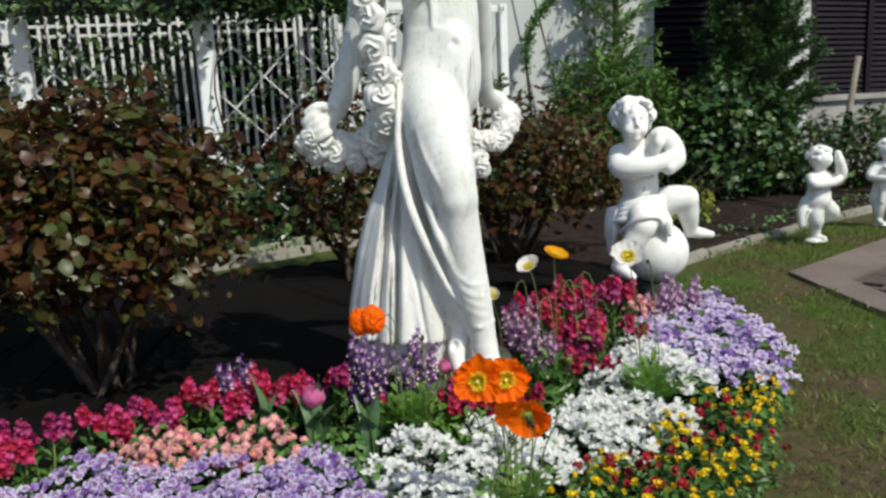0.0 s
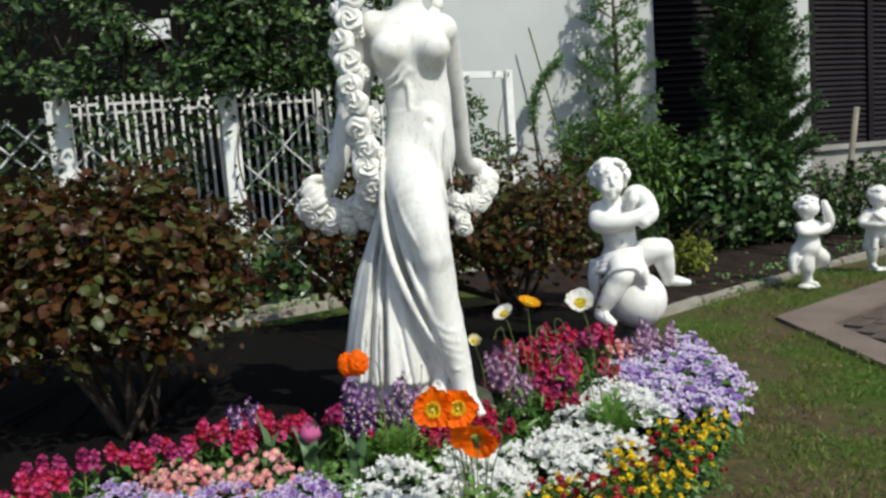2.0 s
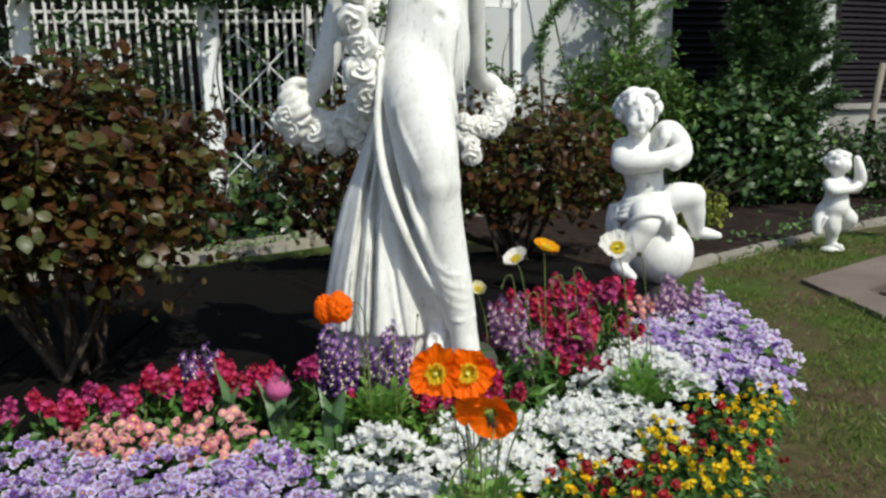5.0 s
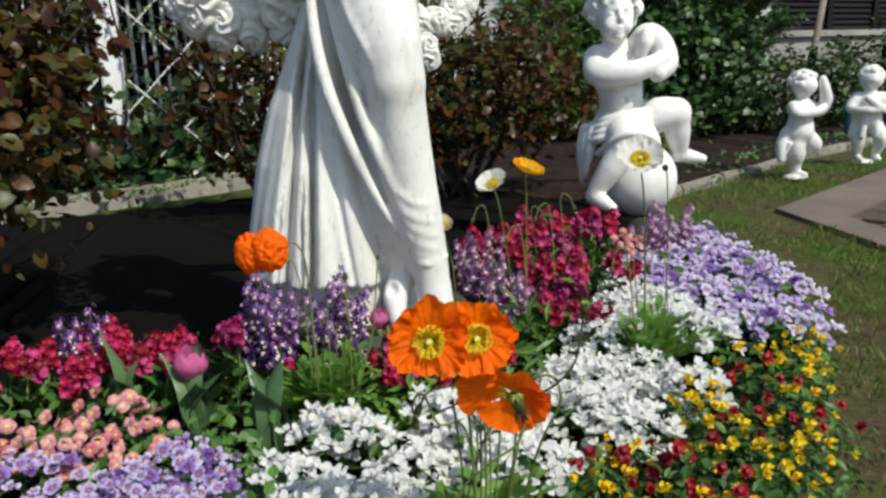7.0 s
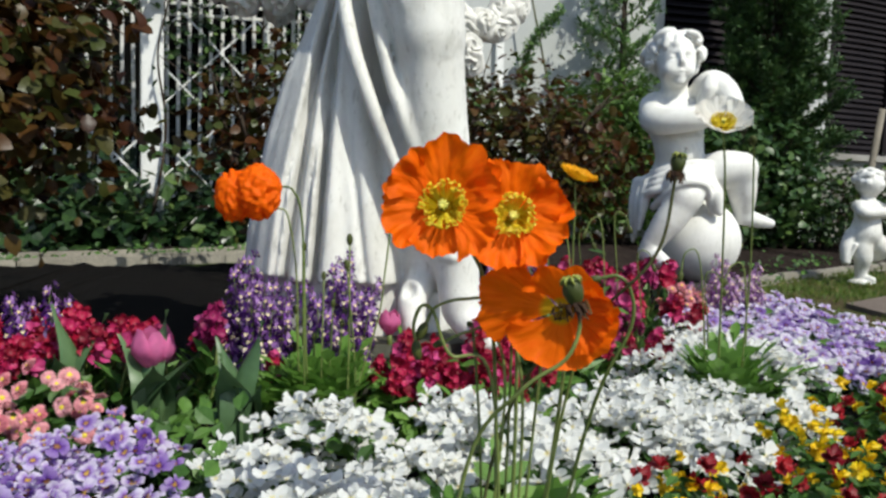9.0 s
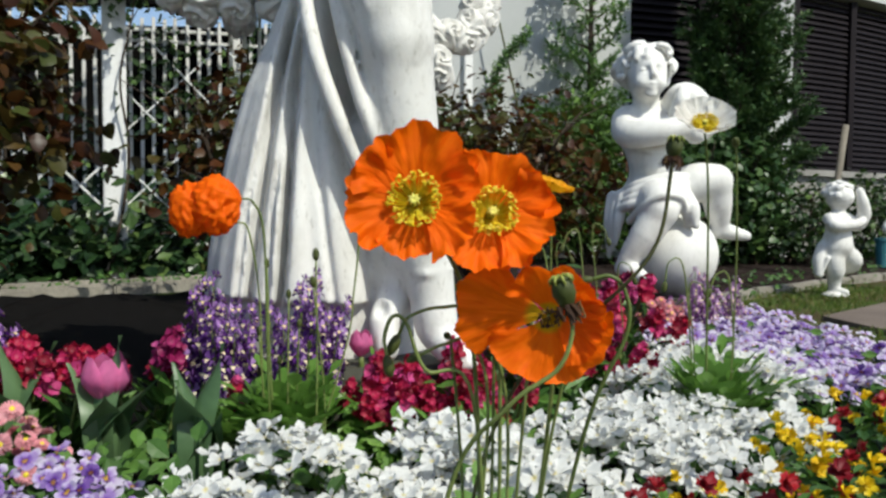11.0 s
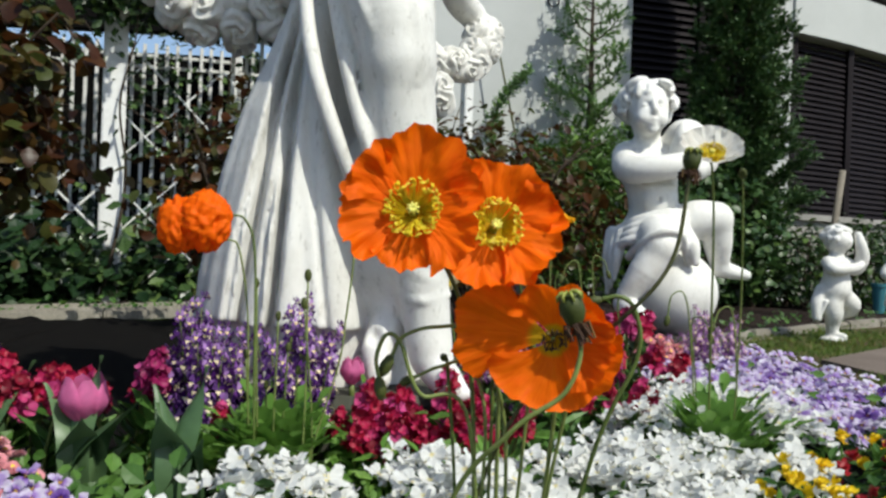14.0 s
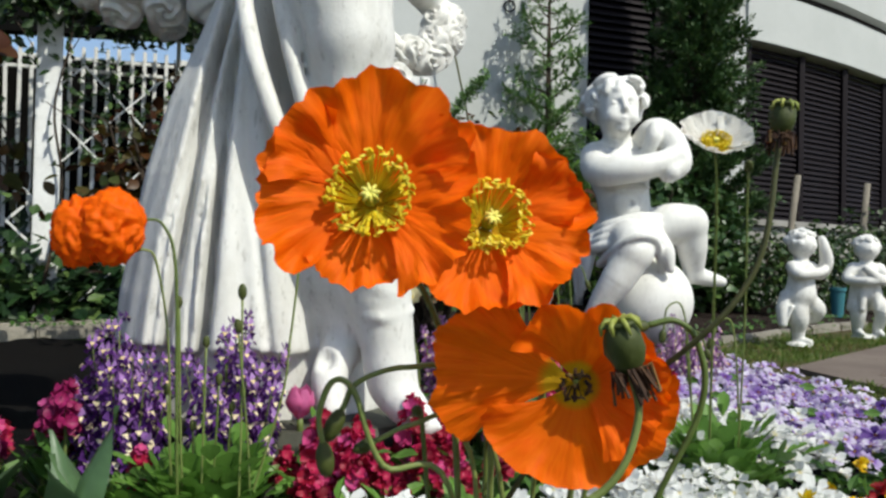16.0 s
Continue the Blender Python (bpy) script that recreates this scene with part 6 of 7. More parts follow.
def daisy_mesh(e):
    """A double pompon daisy: three tiers of narrow petals round a small yellow eye."""
    s = Soup()
    for k, (count, l, up) in enumerate(((20, 0.0125, 0.0), (16, 0.0105, 0.0018), (12, 0.0078, 0.0036))):
        for i in range(count):
            v, f = petal_fan(l, 0.0044, 0.0015 + up * 0.5, 2 * math.pi * (i + 0.5 * k) / count, 3)
            s.add(np.array(v) + (0, 0, 0.001 + up), f)
    eye = [(0.0030 * math.cos(a), 0.0030 * math.sin(a), 0.0060) for a in [2 * math.pi * i / 8 for i in range(8)]] + [(0, 0, 0.0078)]
    s.add(eye, [(i, (i + 1) % 8, 8) for i in range(8)], 1)
    return s.done("blossom", [M["daisy"], M["stamen"]], e)


daisies = [dome_plant("pink_daisy", "low daisy plant with double salmon pink pompons", "daisy", "pink daisies", daisy_mesh, 14, 0.070, 0.115, 46, 0.034, 110 + i, (0.1, -0.8, 0.3)) for i in range(2)]
plant_out(daisies, [(-0.82, 1.75), (-0.86, 1.87), (-0.60, 1.88), (-0.40, 1.86), (-0.335, 1.78), (-0.45, 1.74)], 0.082, rv, 0.015)
for x, y in ((0.68, 2.72), (0.73, 2.80)):
    copy_thing(daisies[0], pose(x, y, 0.05, 0, 0, 40))["planted"] = True


def spike_plant(name, label, category, group, material, height, florets, size, spikes, seed, leaf_mat=None, spread=0.05):
    """An upright plant: leafy stems, each with ruffled florets set round its upper part."""
    r = np.random.default_rng(seed)
    e = empty(name, label, category, group)
    s, first = Soup(), None
    P, A = [], []
    for k in range(spikes):
        w = k * 2.4 + r.random()
        b = Vector((math.cos(w) * spread * 0.5, math.sin(w) * spread * 0.5, 0)) if spikes > 1 else Vector()
        h = height * (0.82 + 0.3 * r.random())
        t = b * 2.0 + Vector((r.normal() * 0.012, r.normal() * 0.012, h))
        q = curve_points([b, b.lerp(t, 0.5) + Vector((r.normal() * 0.006, 0, 0)), t], 5)
        s.add(*tube_mesh(q, np.linspace(0.0032, 0.0018, len(q)), 5))
        for i in range(14):
            u = 0.05 + 0.55 * r.random()
            P.append(np.array(tuple(b.lerp(t, u))))
            a = r.random() * 6.28
            A.append((math.cos(a), math.sin(a), 0.7 + r.random() * 0.6))
        for i in range(florets):
            u = 0.74 + 0.26 * i / max(florets - 1, 1)
            a = i * 2.4 + r.random() * 0.5
            o = Vector((math.cos(a), math.sin(a), 0.25 + 0.8 * max(u - 0.8, 0) * 4))
            c = b.lerp(t, u) + o.normalized() * size * (0.85 - 0.45 * (u - 0.7) / 0.3)
            m = Matrix.Translation(c) @ (o + Vector((0, -0.25, 0.1))).to_track_quat("Z", "Y").to_matrix().to_4x4() @ pose(0, 0, 0, 0, 0, r.random() * 360) @ Matrix.Scale((1.15 - 0.40 * (u - 0.7) / 0.3) * (0.85 + 0.3 * r.random()), 4)
            if first is None:
                first = ruffle_mesh(e, material, "floret", size, 5, size * 0.5)
                first.matrix_basis = m
            else:
                again(first, m, e)
    s.done("stem", M["stem"], e)
    P, A = np.array(P), np.array(A)
    v, f = scatter_leaves(P, np.tile((0.0, 0.0, 1.0), (len(P), 1)) + r.normal(size=P.shape) * 0.3, 0.05 * (0.6 + 0.6 * r.random(len(P))), r, (LEAF_V, LEAF_F), 0.45, A)
    link("foliage", v, f, leaf_mat or M["foliage"], e, smooth=False)
    return e


snaps = [spike_plant("snapdragon", "upright snapdragon with ruffled crimson florets", "snapdragon", "crimson snapdragons", M["crimson"], 0.165, 12, 0.0140, 3, 120 + i) for i in range(3)]
snaps_m = [spike_plant("snapdragon", "upright snapdragon with magenta pink florets", "snapdragon", "crimson snapdragons", M["magenta"], 0.175, 11, 0.0135, 3, 124 + i) for i in range(2)]
SNAP_LEFT = [(-0.28, 2.02), (-0.50, 2.00), (-0.70, 1.88), (-0.93, 1.72), (-1.20, 1.52), (-1.32, 1.62), (-1.02, 1.87), (-0.78, 2.08), (-0.50, 2.18), (-0.26, 2.14)]
SNAP_MID = [(0.20, 2.18), (0.44, 2.16), (0.58, 2.60), (0.66, 3.02), (0.36, 3.05), (0.22, 2.65)]
plant_out([snaps[0], snaps_m[0], snaps[1], snaps[2], snaps_m[1]], SNAP_LEFT, 0.098, rv, 0.02)
plant_out([snaps[1], snaps[0], snaps_m[0], snaps[2], snaps_m[1]], SNAP_MID, 0.110, rv, 0.02, 0.3, 7.0, (0.80, 1.42))
for x, y, k in ((-0.02, 1.965, 0.82), (0.055, 1.965, 0.72), (0.09, 1.97, 0.85), (0.125, 1.96, 0.70), (0.44, 2.18, 1.0), (-0.16, 1.97, 0.9), (0.16, 1.98, 0.8), (0.21, 2.04, 0.9), (0.19, 1.97, 0.7), (0.085, 2.00, 1.15), (-0.035, 2.03, 1.05), (0.15, 2.02, 0.9), (0.17, 2.07, 1.0)):
    copy_thing(snaps[int(x * 100) % 3], pose(x, y, 0.02, 0, 0, x * 700) @ Matrix.Scale(k, 4))["planted"] = True


def linaria(seed, spikes, height, spread, colour="linaria", label="bushy toadflax with tiny purple and yellow flowers"):
    """A bushy toadflax: many thin stems thick with tiny purple flowers, each with a yellow lip."""
    r = np.random.default_rng(seed)
    e = empty("toadflax", label, "toadflax", "purple toadflax")
    for k in range(spikes):
        w, q = r.random() * 6.28, spread * math.sqrt(r.random())
        b = Vector((math.cos(w) * q * 0.35, math.sin(w) * q * 0.35, 0))
        t = Vector((math.cos(w) * q, math.sin(w) * q, height * (0.78 + 0.3 * r.random()) * (1 - 0.25 * q / spread)))
        s = Soup()
        line = curve_points([b, b.lerp(t, 0.5) + Vector((0, 0, 0.01)), t], 4)
        s.add(*tube_mesh(line, np.linspace(0.0020, 0.0010, len(line)), 4), 0)
        for i in range(17):
            u = 0.42 + 0.58 * i / 16
            c = b.lerp(t, u)
            a = i * 2.4 + r.random()
            o = Vector((math.cos(a), math.sin(a), 0.35)).normalized()
            g = 0.0100 * (1.2 - 0.55 * (u - 0.42) / 0.58)
            side = Vector((-math.sin(a), math.cos(a), 0))
            p = c + o * 0.009
            up = o.cross(side)
            for sg in (1, -1):
                s.add([p, p + side * g * sg + up * g * 0.5 + o * g * 0.4, p + side * g * 0.5 * sg + up * g * 1.7 * (-1 if up.z < 0 else 1), p + up * g * 0.3], [(0, 1, 2), (0, 2, 3)], 1)
                s.add([p, p + side * g * sg * 1.1 - up * g * 0.3 + o * g * 0.5, p + side * g * 0.4 * sg - up * g * 1.2 + o * g * 0.5], [(0, 1, 2)], 1)
            s.add([p + o * g * 0.8 + side * g * 0.5, p + o * g * 0.8 - side * g * 0.5, p + o * g * 1.1 - up * g * 0.8], [(0, 1, 2)], 2)
        s.done("flower_spike", [M["stem"], M[colour], M["lip"]], e, smooth=False)
    clump_leaves(e, 90, spread * 0.8, height * 0.5, 0.035, M["foliage"], seed, 0.3)
    return e


for i, (x, y, n_, h, sp) in enumerate(((-0.240, 2.07, 24, 0.290, 0.070), (-0.100, 2.03, 24, 0.290, 0.068), (-0.62, 2.08, 8, 0.24, 0.06))):
    linaria(130 + i, n_, h, sp).matrix_basis = pose(x, y, 0.02)
for i, (x, y, n_, h, sp) in enumerate(((0.235, 2.42, 11, 0.30, 0.07), (0.28, 2.27, 9, 0.25, 0.06), (0.80, 2.80, 16, 0.25, 0.085), (0.92, 2.90, 10, 0.22, 0.07))):
    linaria(140 + i, n_, h, sp, "linaria_pale", "loose toadflax with tiny pale mauve flowers").matrix_basis = pose(x, y, 0.02)


def blade_leaf(parent, length, width, bend, turn, name="leaf", material=None, fold=0.35):
    """A broad upright tulip leaf, folded along its middle and bending outward."""
    verts, faces, n, m = [], [], 10, 5
    for i in range(n + 1):
        u = i / n
        w = width * (math.sin(math.pi * min(u * 0.92 + 0.10, 1.0)) ** 0.75) * (1 - u ** 6)
        y0, z0 = bend * u * u, length * (u - 0.25 * (bend / length) * u * u)
        for j in range(m):
            s = j / (m - 1) * 2 - 1
            verts.append((s * w / 2, y0 - fold * w * (1 - s * s) + 0.004 * math.sin(u * 9 + s), z0))
    for i in range(n):
        for j in range(m - 1):
            a = i * m + j
            faces.append((a, a + 1, a + m + 1, a + m))
    c, s = math.cos(radians(turn)), math.sin(radians(turn))
    verts = [(x * c - y * s, x * s + y * c, z) for x, y, z in verts]
    return link(name, verts, faces, material or M["tulip_leaf"], parent)


def tulip(x, y, height, flower, leaves, seed, label):
    r = np.random.default_rng(seed)
    e = empty("tulip", label, "tulip", "tulips", at=pose(x, y, 0.02))
    for i, (ln, wd, bd, tn) in enumerate(leaves):
        blade_leaf(e, ln, wd, bd, tn)
    if flower:
        q = curve_points([(0, 0, 0), (0.004, 0.004, height * 0.5), (0, 0, height)], 6)
        link("stem", *tube_mesh(q, 0.0045, 7), M["stem"], e)
        for i in range(6):
            inner = i % 2
            verts, faces, n, m = [], [], 9, 7
            for a in range(n + 1):
                u = a / n
                rad = flower * (0.16 + 0.86 * math.sin(min(u * 1.6, 1.0) * math.pi / 2) - 0.22 * max(u - 0.5, 0) / 0.5) * (0.92 if inner else 1.0)
                half = 0.74 * (math.sin(math.pi * (0.12 + 0.78 * u)) ** 0.45)
                for b in range(m):
                    s_ = b / (m - 1) * 2 - 1
                    w = 2 * math.pi * i / 6 + s_ * half
                    verts.append((math.cos(w) * rad, math.sin(w) * rad, height + flower * (1.85 + 0.12 * ((i * 5) % 3)) * u * (1 - 0.13 * s_ * s_ * u) + 0.0015 * math.sin(7 * s_ + i)))
            for a in range(n):
                for b in range(m - 1):
                    k = a * m + b
                    faces.append((k, k + 1, k + m + 1, k + m))
            link("petal", verts, faces, M["tulip"], e)
    return e


tulip(-0.37, 1.94, 0.112, 0.033, [(0.18, 0.070, 0.06, 75), (0.21, 0.06, 0.02, -50), (0.16, 0.065, 0.08, 200), (0.17, 0.065, 0.08, -105)], 1, "pink tulip in bloom with broad grey green leaves")
tulip(-0.515, 1.99, 0, 0, [(0.21, 0.06, 0.03, 90), (0.20, 0.055, 0.05, -70), (0.15, 0.06, 0.06, 180)], 2, "broad grey green tulip leaves with no flower")
tulip(-0.205, 1.82, 0, 0, [(0.20, 0.066, 0.05, 60), (0.22, 0.060, 0.025, -60), (0.19, 0.066, 0.06, 165), (0.15, 0.05, 0.05, -140), (0.18, 0.055, 0.03, 110)], 3, "broad grey green tulip leaves with no flower")
tulip(-0.02, 2.06, 0.155, 0.020, [(0.16, 0.04, 0.04, 200), (0.15, 0.04, 0.04, 20)], 4, "pink tulip beside the statue plinth")
tulip(0.48, 2.52, 0.16, 0.020, [(0.17, 0.045, 0.03, 150), (0.18, 0.05, 0.03, -20)], 5, "pink tulip among the crimson snapdragons")

# ---- poppies ----


def poppy_petals(e, R, cup, material, name="petal", frill=1.0, seed=0, petals=None, spin=0.0):
    """Crinkled petals round a cup: (turn, half spread, length, slope at the heart, slope at the rim) each."""
    r = np.random.default_rng(seed)
    if petals is None:
        rim = math.degrees(math.atan2(cup * 1.8, R))
        petals = [(spin + a, w, l, 6, rim) for a, w, l in ((90, 1.25, 1.12), (-90, 1.2, 1.10), (0, 1.12, 1.06), (180, 1.12, 1.06))]
    n, m = 22, 57
    for i, (turn, half, length, low, high) in enumerate(petals):
        ph, k = r.random() * 9 + seed % 7, R / 0.046 * frill
        us = np.linspace(0, 1, n + 1)
        slope = np.radians(low + (high - low) * us)
        rr = np.concatenate([[0], np.cumsum(np.cos(slope[1:]))]) / n
        zz = np.concatenate([[0], np.cumsum(np.sin(slope[1:]))]) / n
        verts, faces, uvs = [], [], []
        for a, u in enumerate(us):
            for b in range(m):
                s_ = b / (m - 1) * 2 - 1
                s_ = s_ + 0.10 * u * (1 - s_ * s_) * noise.noise(Vector((s_ * 3.1 + ph, u * 3.0, 9)))
                w = radians(turn) + s_ * half * (0.70 + 0.30 * u)
                edge = 1 - 0.13 * abs(s_) ** 5 * u + frill * (0.09 * u * u * noise.noise(Vector((s_ * 2.0 + ph, ph, 0))) + 0.055 * u ** 3 * noise.noise(Vector((s_ * 5.2, ph, 2))) + 0.050 * u ** 5 * noise.noise(Vector((s_ * 13.5, ph, 5))) + 0.034 * u ** 8 * noise.noise(Vector((s_ * 31, ph, 8))))
                ripple = k * (0.010 * u ** 1.6 * noise.noise(Vector((s_ * 2.0 + ph, u * 1.1, ph))) + 0.0105 * u ** 3 * noise.noise(Vector((s_ * 5.0 + ph, u * 1.8, 0))) + 0.0024 * u ** 1.3 * noise.noise(Vector((s_ * 10 + ph, u * 3.2, 4))) + 0.0013 * u * noise.noise(Vector((s_ * 21 + ph, u * 7.0, 7))))
                c, q = math.cos(slope[a]), math.sin(slope[a])
                rad = max(R * length * rr[a] * edge - ripple * q, 0.0) + R * 0.03
                z = R * length * zz[a] * edge + ripple * c + (0.0022 if i >= 2 else 0.0) * (1 - 0.3 * u)
                verts.append((math.cos(w) * rad, math.sin(w) * rad, z))
                uvs.append(((s_ + 1) / 2, u))
        for a in range(n):
            for b in range(m - 1):
                v = a * m + b
                faces.append((v, v + 1, v + m + 1, v + m))
        link(name, verts, faces, material, e, uvs=uvs)


def poppy_middle(e, size, seed, count=130, ring=None):
    """A brush of fine stamens round the pistil, whose top carries a pale star."""
    r = np.random.default_rng(seed)
    s = Soup()
    for i in range(count):
        a, k = i * 2.39996 + r.normal() * 0.12, 0.66 + 0.44 * r.random() ** 0.7
        root = Vector((math.cos(a), math.sin(a), 0.1)) * size * 0.22
        tip = Vector((math.cos(a) * size * k, math.sin(a) * size * k, size * (0.62 + 0.30 * r.random())))
        mid = root.lerp(tip, 0.55) + Vector((0, 0, -0.0012))
        s.add(*tube_mesh([root, mid, tip], (0.00042, 0.00036, 0.00036), 3, False))
        ax = Vector((-math.sin(a) * 0.5 + r.normal() * 0.4, math.cos(a) * 0.5 + r.normal() * 0.4, r.normal() * 0.5)).normalized() * 0.0016
        s.add(*tube_mesh([tip - ax, tip, tip + ax], (0.0005, 0.0009, 0.0005), 4))
    s.done("stamen_ring", ring or M["stamen"], e, "bright yellow stamens", smooth=False)
    verts, faces, m = [], [], 16
    prof = [(0.0, 0.0), (0.30, 0.05), (0.42, 0.28), (0.38, 0.52), (0.30, 0.62), (0.0, 0.68)]
    for a, z in prof:
        for b in range(m):
            w = 2 * math.pi * b / m
            k = size * 0.46 * a * (1 + 0.14 * (b % 2))
            verts.append((math.cos(w) * k, math.sin(w) * k, size * z))
    for a in range(len(prof) - 1):
        for b in range(m):
            faces.append((a * m + b, a * m + (b + 1) % m, (a + 1) * m + (b + 1) % m, (a + 1) * m + b))
    p = link("pistil", verts, faces, M["pistil"], e, "ribbed green pistil")
    t = Soup()
    for b in range(8):
        w = 2 * math.pi * b / 8 + 0.2
        t.add(*tube_mesh([(0, 0, size * 0.70), (math.cos(w) * size * 0.13, math.sin(w) * size * 0.13, size * 0.74), (math.cos(w) * size * 0.25, math.sin(w) * size * 0.25, size * 0.68)], (size * 0.05, size * 0.055, size * 0.03), 5))
    t.done("star", ring or M["star"], p, "pale yellow star of the pistil")


def poppy(label, place, facing, R, cup, material, stem, seed, spin=0.0, middle=True, frill=1.0, stem_mat=None, petal="petal", petals=None, ring=None, heart=0.37):
    """One poppy: its stem from the soil to the flower, petals and middle."""
    root = Vector(stem[0])
    e = empty("poppy", label, "poppy", "poppies", at=Matrix.Translation(root))
    head = new("flower")
    head.empty_display_size = 0.02
    head.parent = e
    head.matrix_basis = Matrix.Translation(Vector(place) - root) @ Vector(facing).to_track_quat("Z", "Y").to_matrix().to_4x4()
    poppy_petals(head, R, cup, material, petal, frill, seed, petals, spin)
    if middle:
        poppy_middle(head, R * heart, seed, 130 if heart > 0.3 else 26, ring)
    back = Vector(place) - Vector(facing).normalized() * 0.004
    q = curve_points([Vector(p) - root for p in stem] + [back - root], 8)
    link("stem", *tube_mesh(q, np.linspace(0.0020, 0.0014, len(q)), 7), stem_mat or M["stem"], e)
    return e


def nodding_poppy(label, stem, lobes, seed):
    """A poppy whose crumpled petals have not yet spread: a rounded lobe for each pair."""
    root = Vector(stem[0])
    e = empty("poppy", label, "poppy", "poppies", at=Matrix.Translation(root))
    q = curve_points([Vector(p) - root for p in stem], 8)
    link("stem", *tube_mesh(q, np.linspace(0.0018, 0.0014, len(q)), 7), M["stem"], e)
    for k, (c, rad) in enumerate(lobes):
        n, m = 34, 72
        verts, uvs, faces = [], [], []
        for i in range(n + 1):
            u = i / n
            for j in range(m):
                w = 2 * math.pi * j / m
                d = Vector((-math.cos(u * 2.7) * (1 if k else -1), math.sin(u * 2.7) * math.cos(w), math.sin(u * 2.7) * math.sin(w)))
                pleat = abs(math.sin(w * 9 + 3.0 * noise.noise(d * 2.5 + Vector((seed, k, 0))) + seed))
                fold = abs(noise.noise(d * 2.1 + Vector((seed + k * 5, 0, 0)))) * 0.40 + abs(noise.noise(d * 4.5 + Vector((0, seed + k, 0)))) * 0.12 + 0.13 * pleat * math.sin(u * 2.7) + 0.035 * noise.noise(d * 15)
                flare = 1.0 + (0.30 * (u - 0.45) if k else 0.0)
                verts.append(tuple(Vector(c) - root + Vector((d.x * rad[0], d.y * rad[1], d.z * rad[2])) * (1.16 - fold) * flare))
                uvs.append((j / m, 0.45 + 0.5 * u))
        for i in range(n):
            for j in range(m):
                faces.append((i * m + j, i * m + (j + 1) % m, (i + 1) * m + (j + 1) % m, (i + 1) * m + j))
        link("petal", verts, faces, M["orange_petal"], e, uvs=uvs)
    return e


def pod(label, stem, size, seed, withered=True, stem_mat=None, thick=0.003):
    """A seed pod on its stem, with the dried remains of the flower below it."""
    r = np.random.default_rng(seed)
    root = Vector(stem[0])
    e = empty("poppy_pod", label, "poppy pod", "poppies", at=Matrix.Translation(root))
    q = curve_points([Vector(p) - root for p in stem], 9)
    link("stem", *tube_mesh(q, np.linspace(thick, thick * 0.75, len(q)), 8), stem_mat or M["dark_stem"], e)
    tip, way = Vector(q[-1]), (Vector(q[-1]) - Vector(q[-3])).normalized()
    t = Matrix.Translation(tip) @ way.to_track_quat("Z", "Y").to_matrix().to_4x4()
    verts, faces, m = [], [], 16
    prof = [(0.0, 0.0), (0.18, 0.03), (0.33, 0.22), (0.43, 0.52), (0.43, 0.80), (0.36, 1.00), (0.30, 1.06), (0.41, 1.10), (0.36, 1.17), (0.0, 1.20)]
    for a, z in prof:
        for b in range(m):
            w = 2 * math.pi * b / m
            k = size * a * (1 + 0.06 * (b % 2)) * (1 + 0.05 * r.normal())
            verts.append((math.cos(w) * k, math.sin(w) * k, size * z))
    for a in range(len(prof) - 1):
        for b in range(m):
            faces.append((a * m + b, a * m + (b + 1) % m, (a + 1) * m + (b + 1) % m, (a + 1) * m + b))
    link("capsule", verts, faces, M["pod"], e).matrix_basis = t
    s = Soup()
    for b in range(8):
        w = 2 * math.pi * b / 8
        s.add(*tube_mesh([(0, 0, size * 1.19), (math.cos(w) * size * 0.3, math.sin(w) * size * 0.3, size * 1.22), (math.cos(w) * size * 0.42, math.sin(w) * size * 0.42, size * 1.13), (math.cos(w + 0.1) * size * 0.47, math.sin(w + 0.1) * size * 0.47, size * (0.98 - 0.12 * r.random()))], (size * 0.06, size * 0.075, size * 0.07, size * 0.03), 5))
    s.done("crown", M["pistil"], e).matrix_basis = t
    if withered:
        s = Soup()
        for b in range(60):
            w, o = r.random() * 6.28, 0.20 + 0.30 * r.random()
            s.add(*tube_mesh([(math.cos(w) * size * 0.12, math.sin(w) * size * 0.12, -size * 0.02), (math.cos(w) * size * o, math.sin(w) * size * o, size * (0.02 + 0.16 * r.random())), (math.cos(w + 0.3) * size * (o + 0.08), math.sin(w + 0.3) * size * (o + 0.08), -size * (0.10 + 0.55 * r.random() ** 1.5))], (0.0004, 0.0004, 0.0006), 4))
        s.done("dried_fringe", M["withered"], e, "dried brown stamens", smooth=False).matrix_basis = t
    return e


def bud(label, stem, size, thick=0.0013):
    """A nodding oval bud on a thin hairy stem."""
    root = Vector(stem[0])
    e = empty("poppy_bud", label, "poppy bud", "poppies", at=Matrix.Translation(root))
    q = curve_points([Vector(p) - root for p in stem], 8)
    link("stem", *tube_mesh(q, thick, 6), M["stem"], e)
    way = (Vector(q[-1]) - Vector(q[-2])).normalized()
    bm = bmesh.new()
    bmesh.ops.create_uvsphere(bm, u_segments=12, v_segments=9, radius=1.0)
    for v in bm.verts:
        v.co = Vector((v.co.x * size * 0.55, v.co.y * size * 0.55, (v.co.z + 0.85) * size))
        if abs(v.co.x) < size * 0.08:
            v.co.y *= 0.9
    b = part("bud", bm, M["pod"], e, smooth=True)
    b.matrix_basis = Matrix.Translation(Vector(q[-1])) @ way.to_track_quat("Z", "Y").to_matrix().to_4x4()
    return e


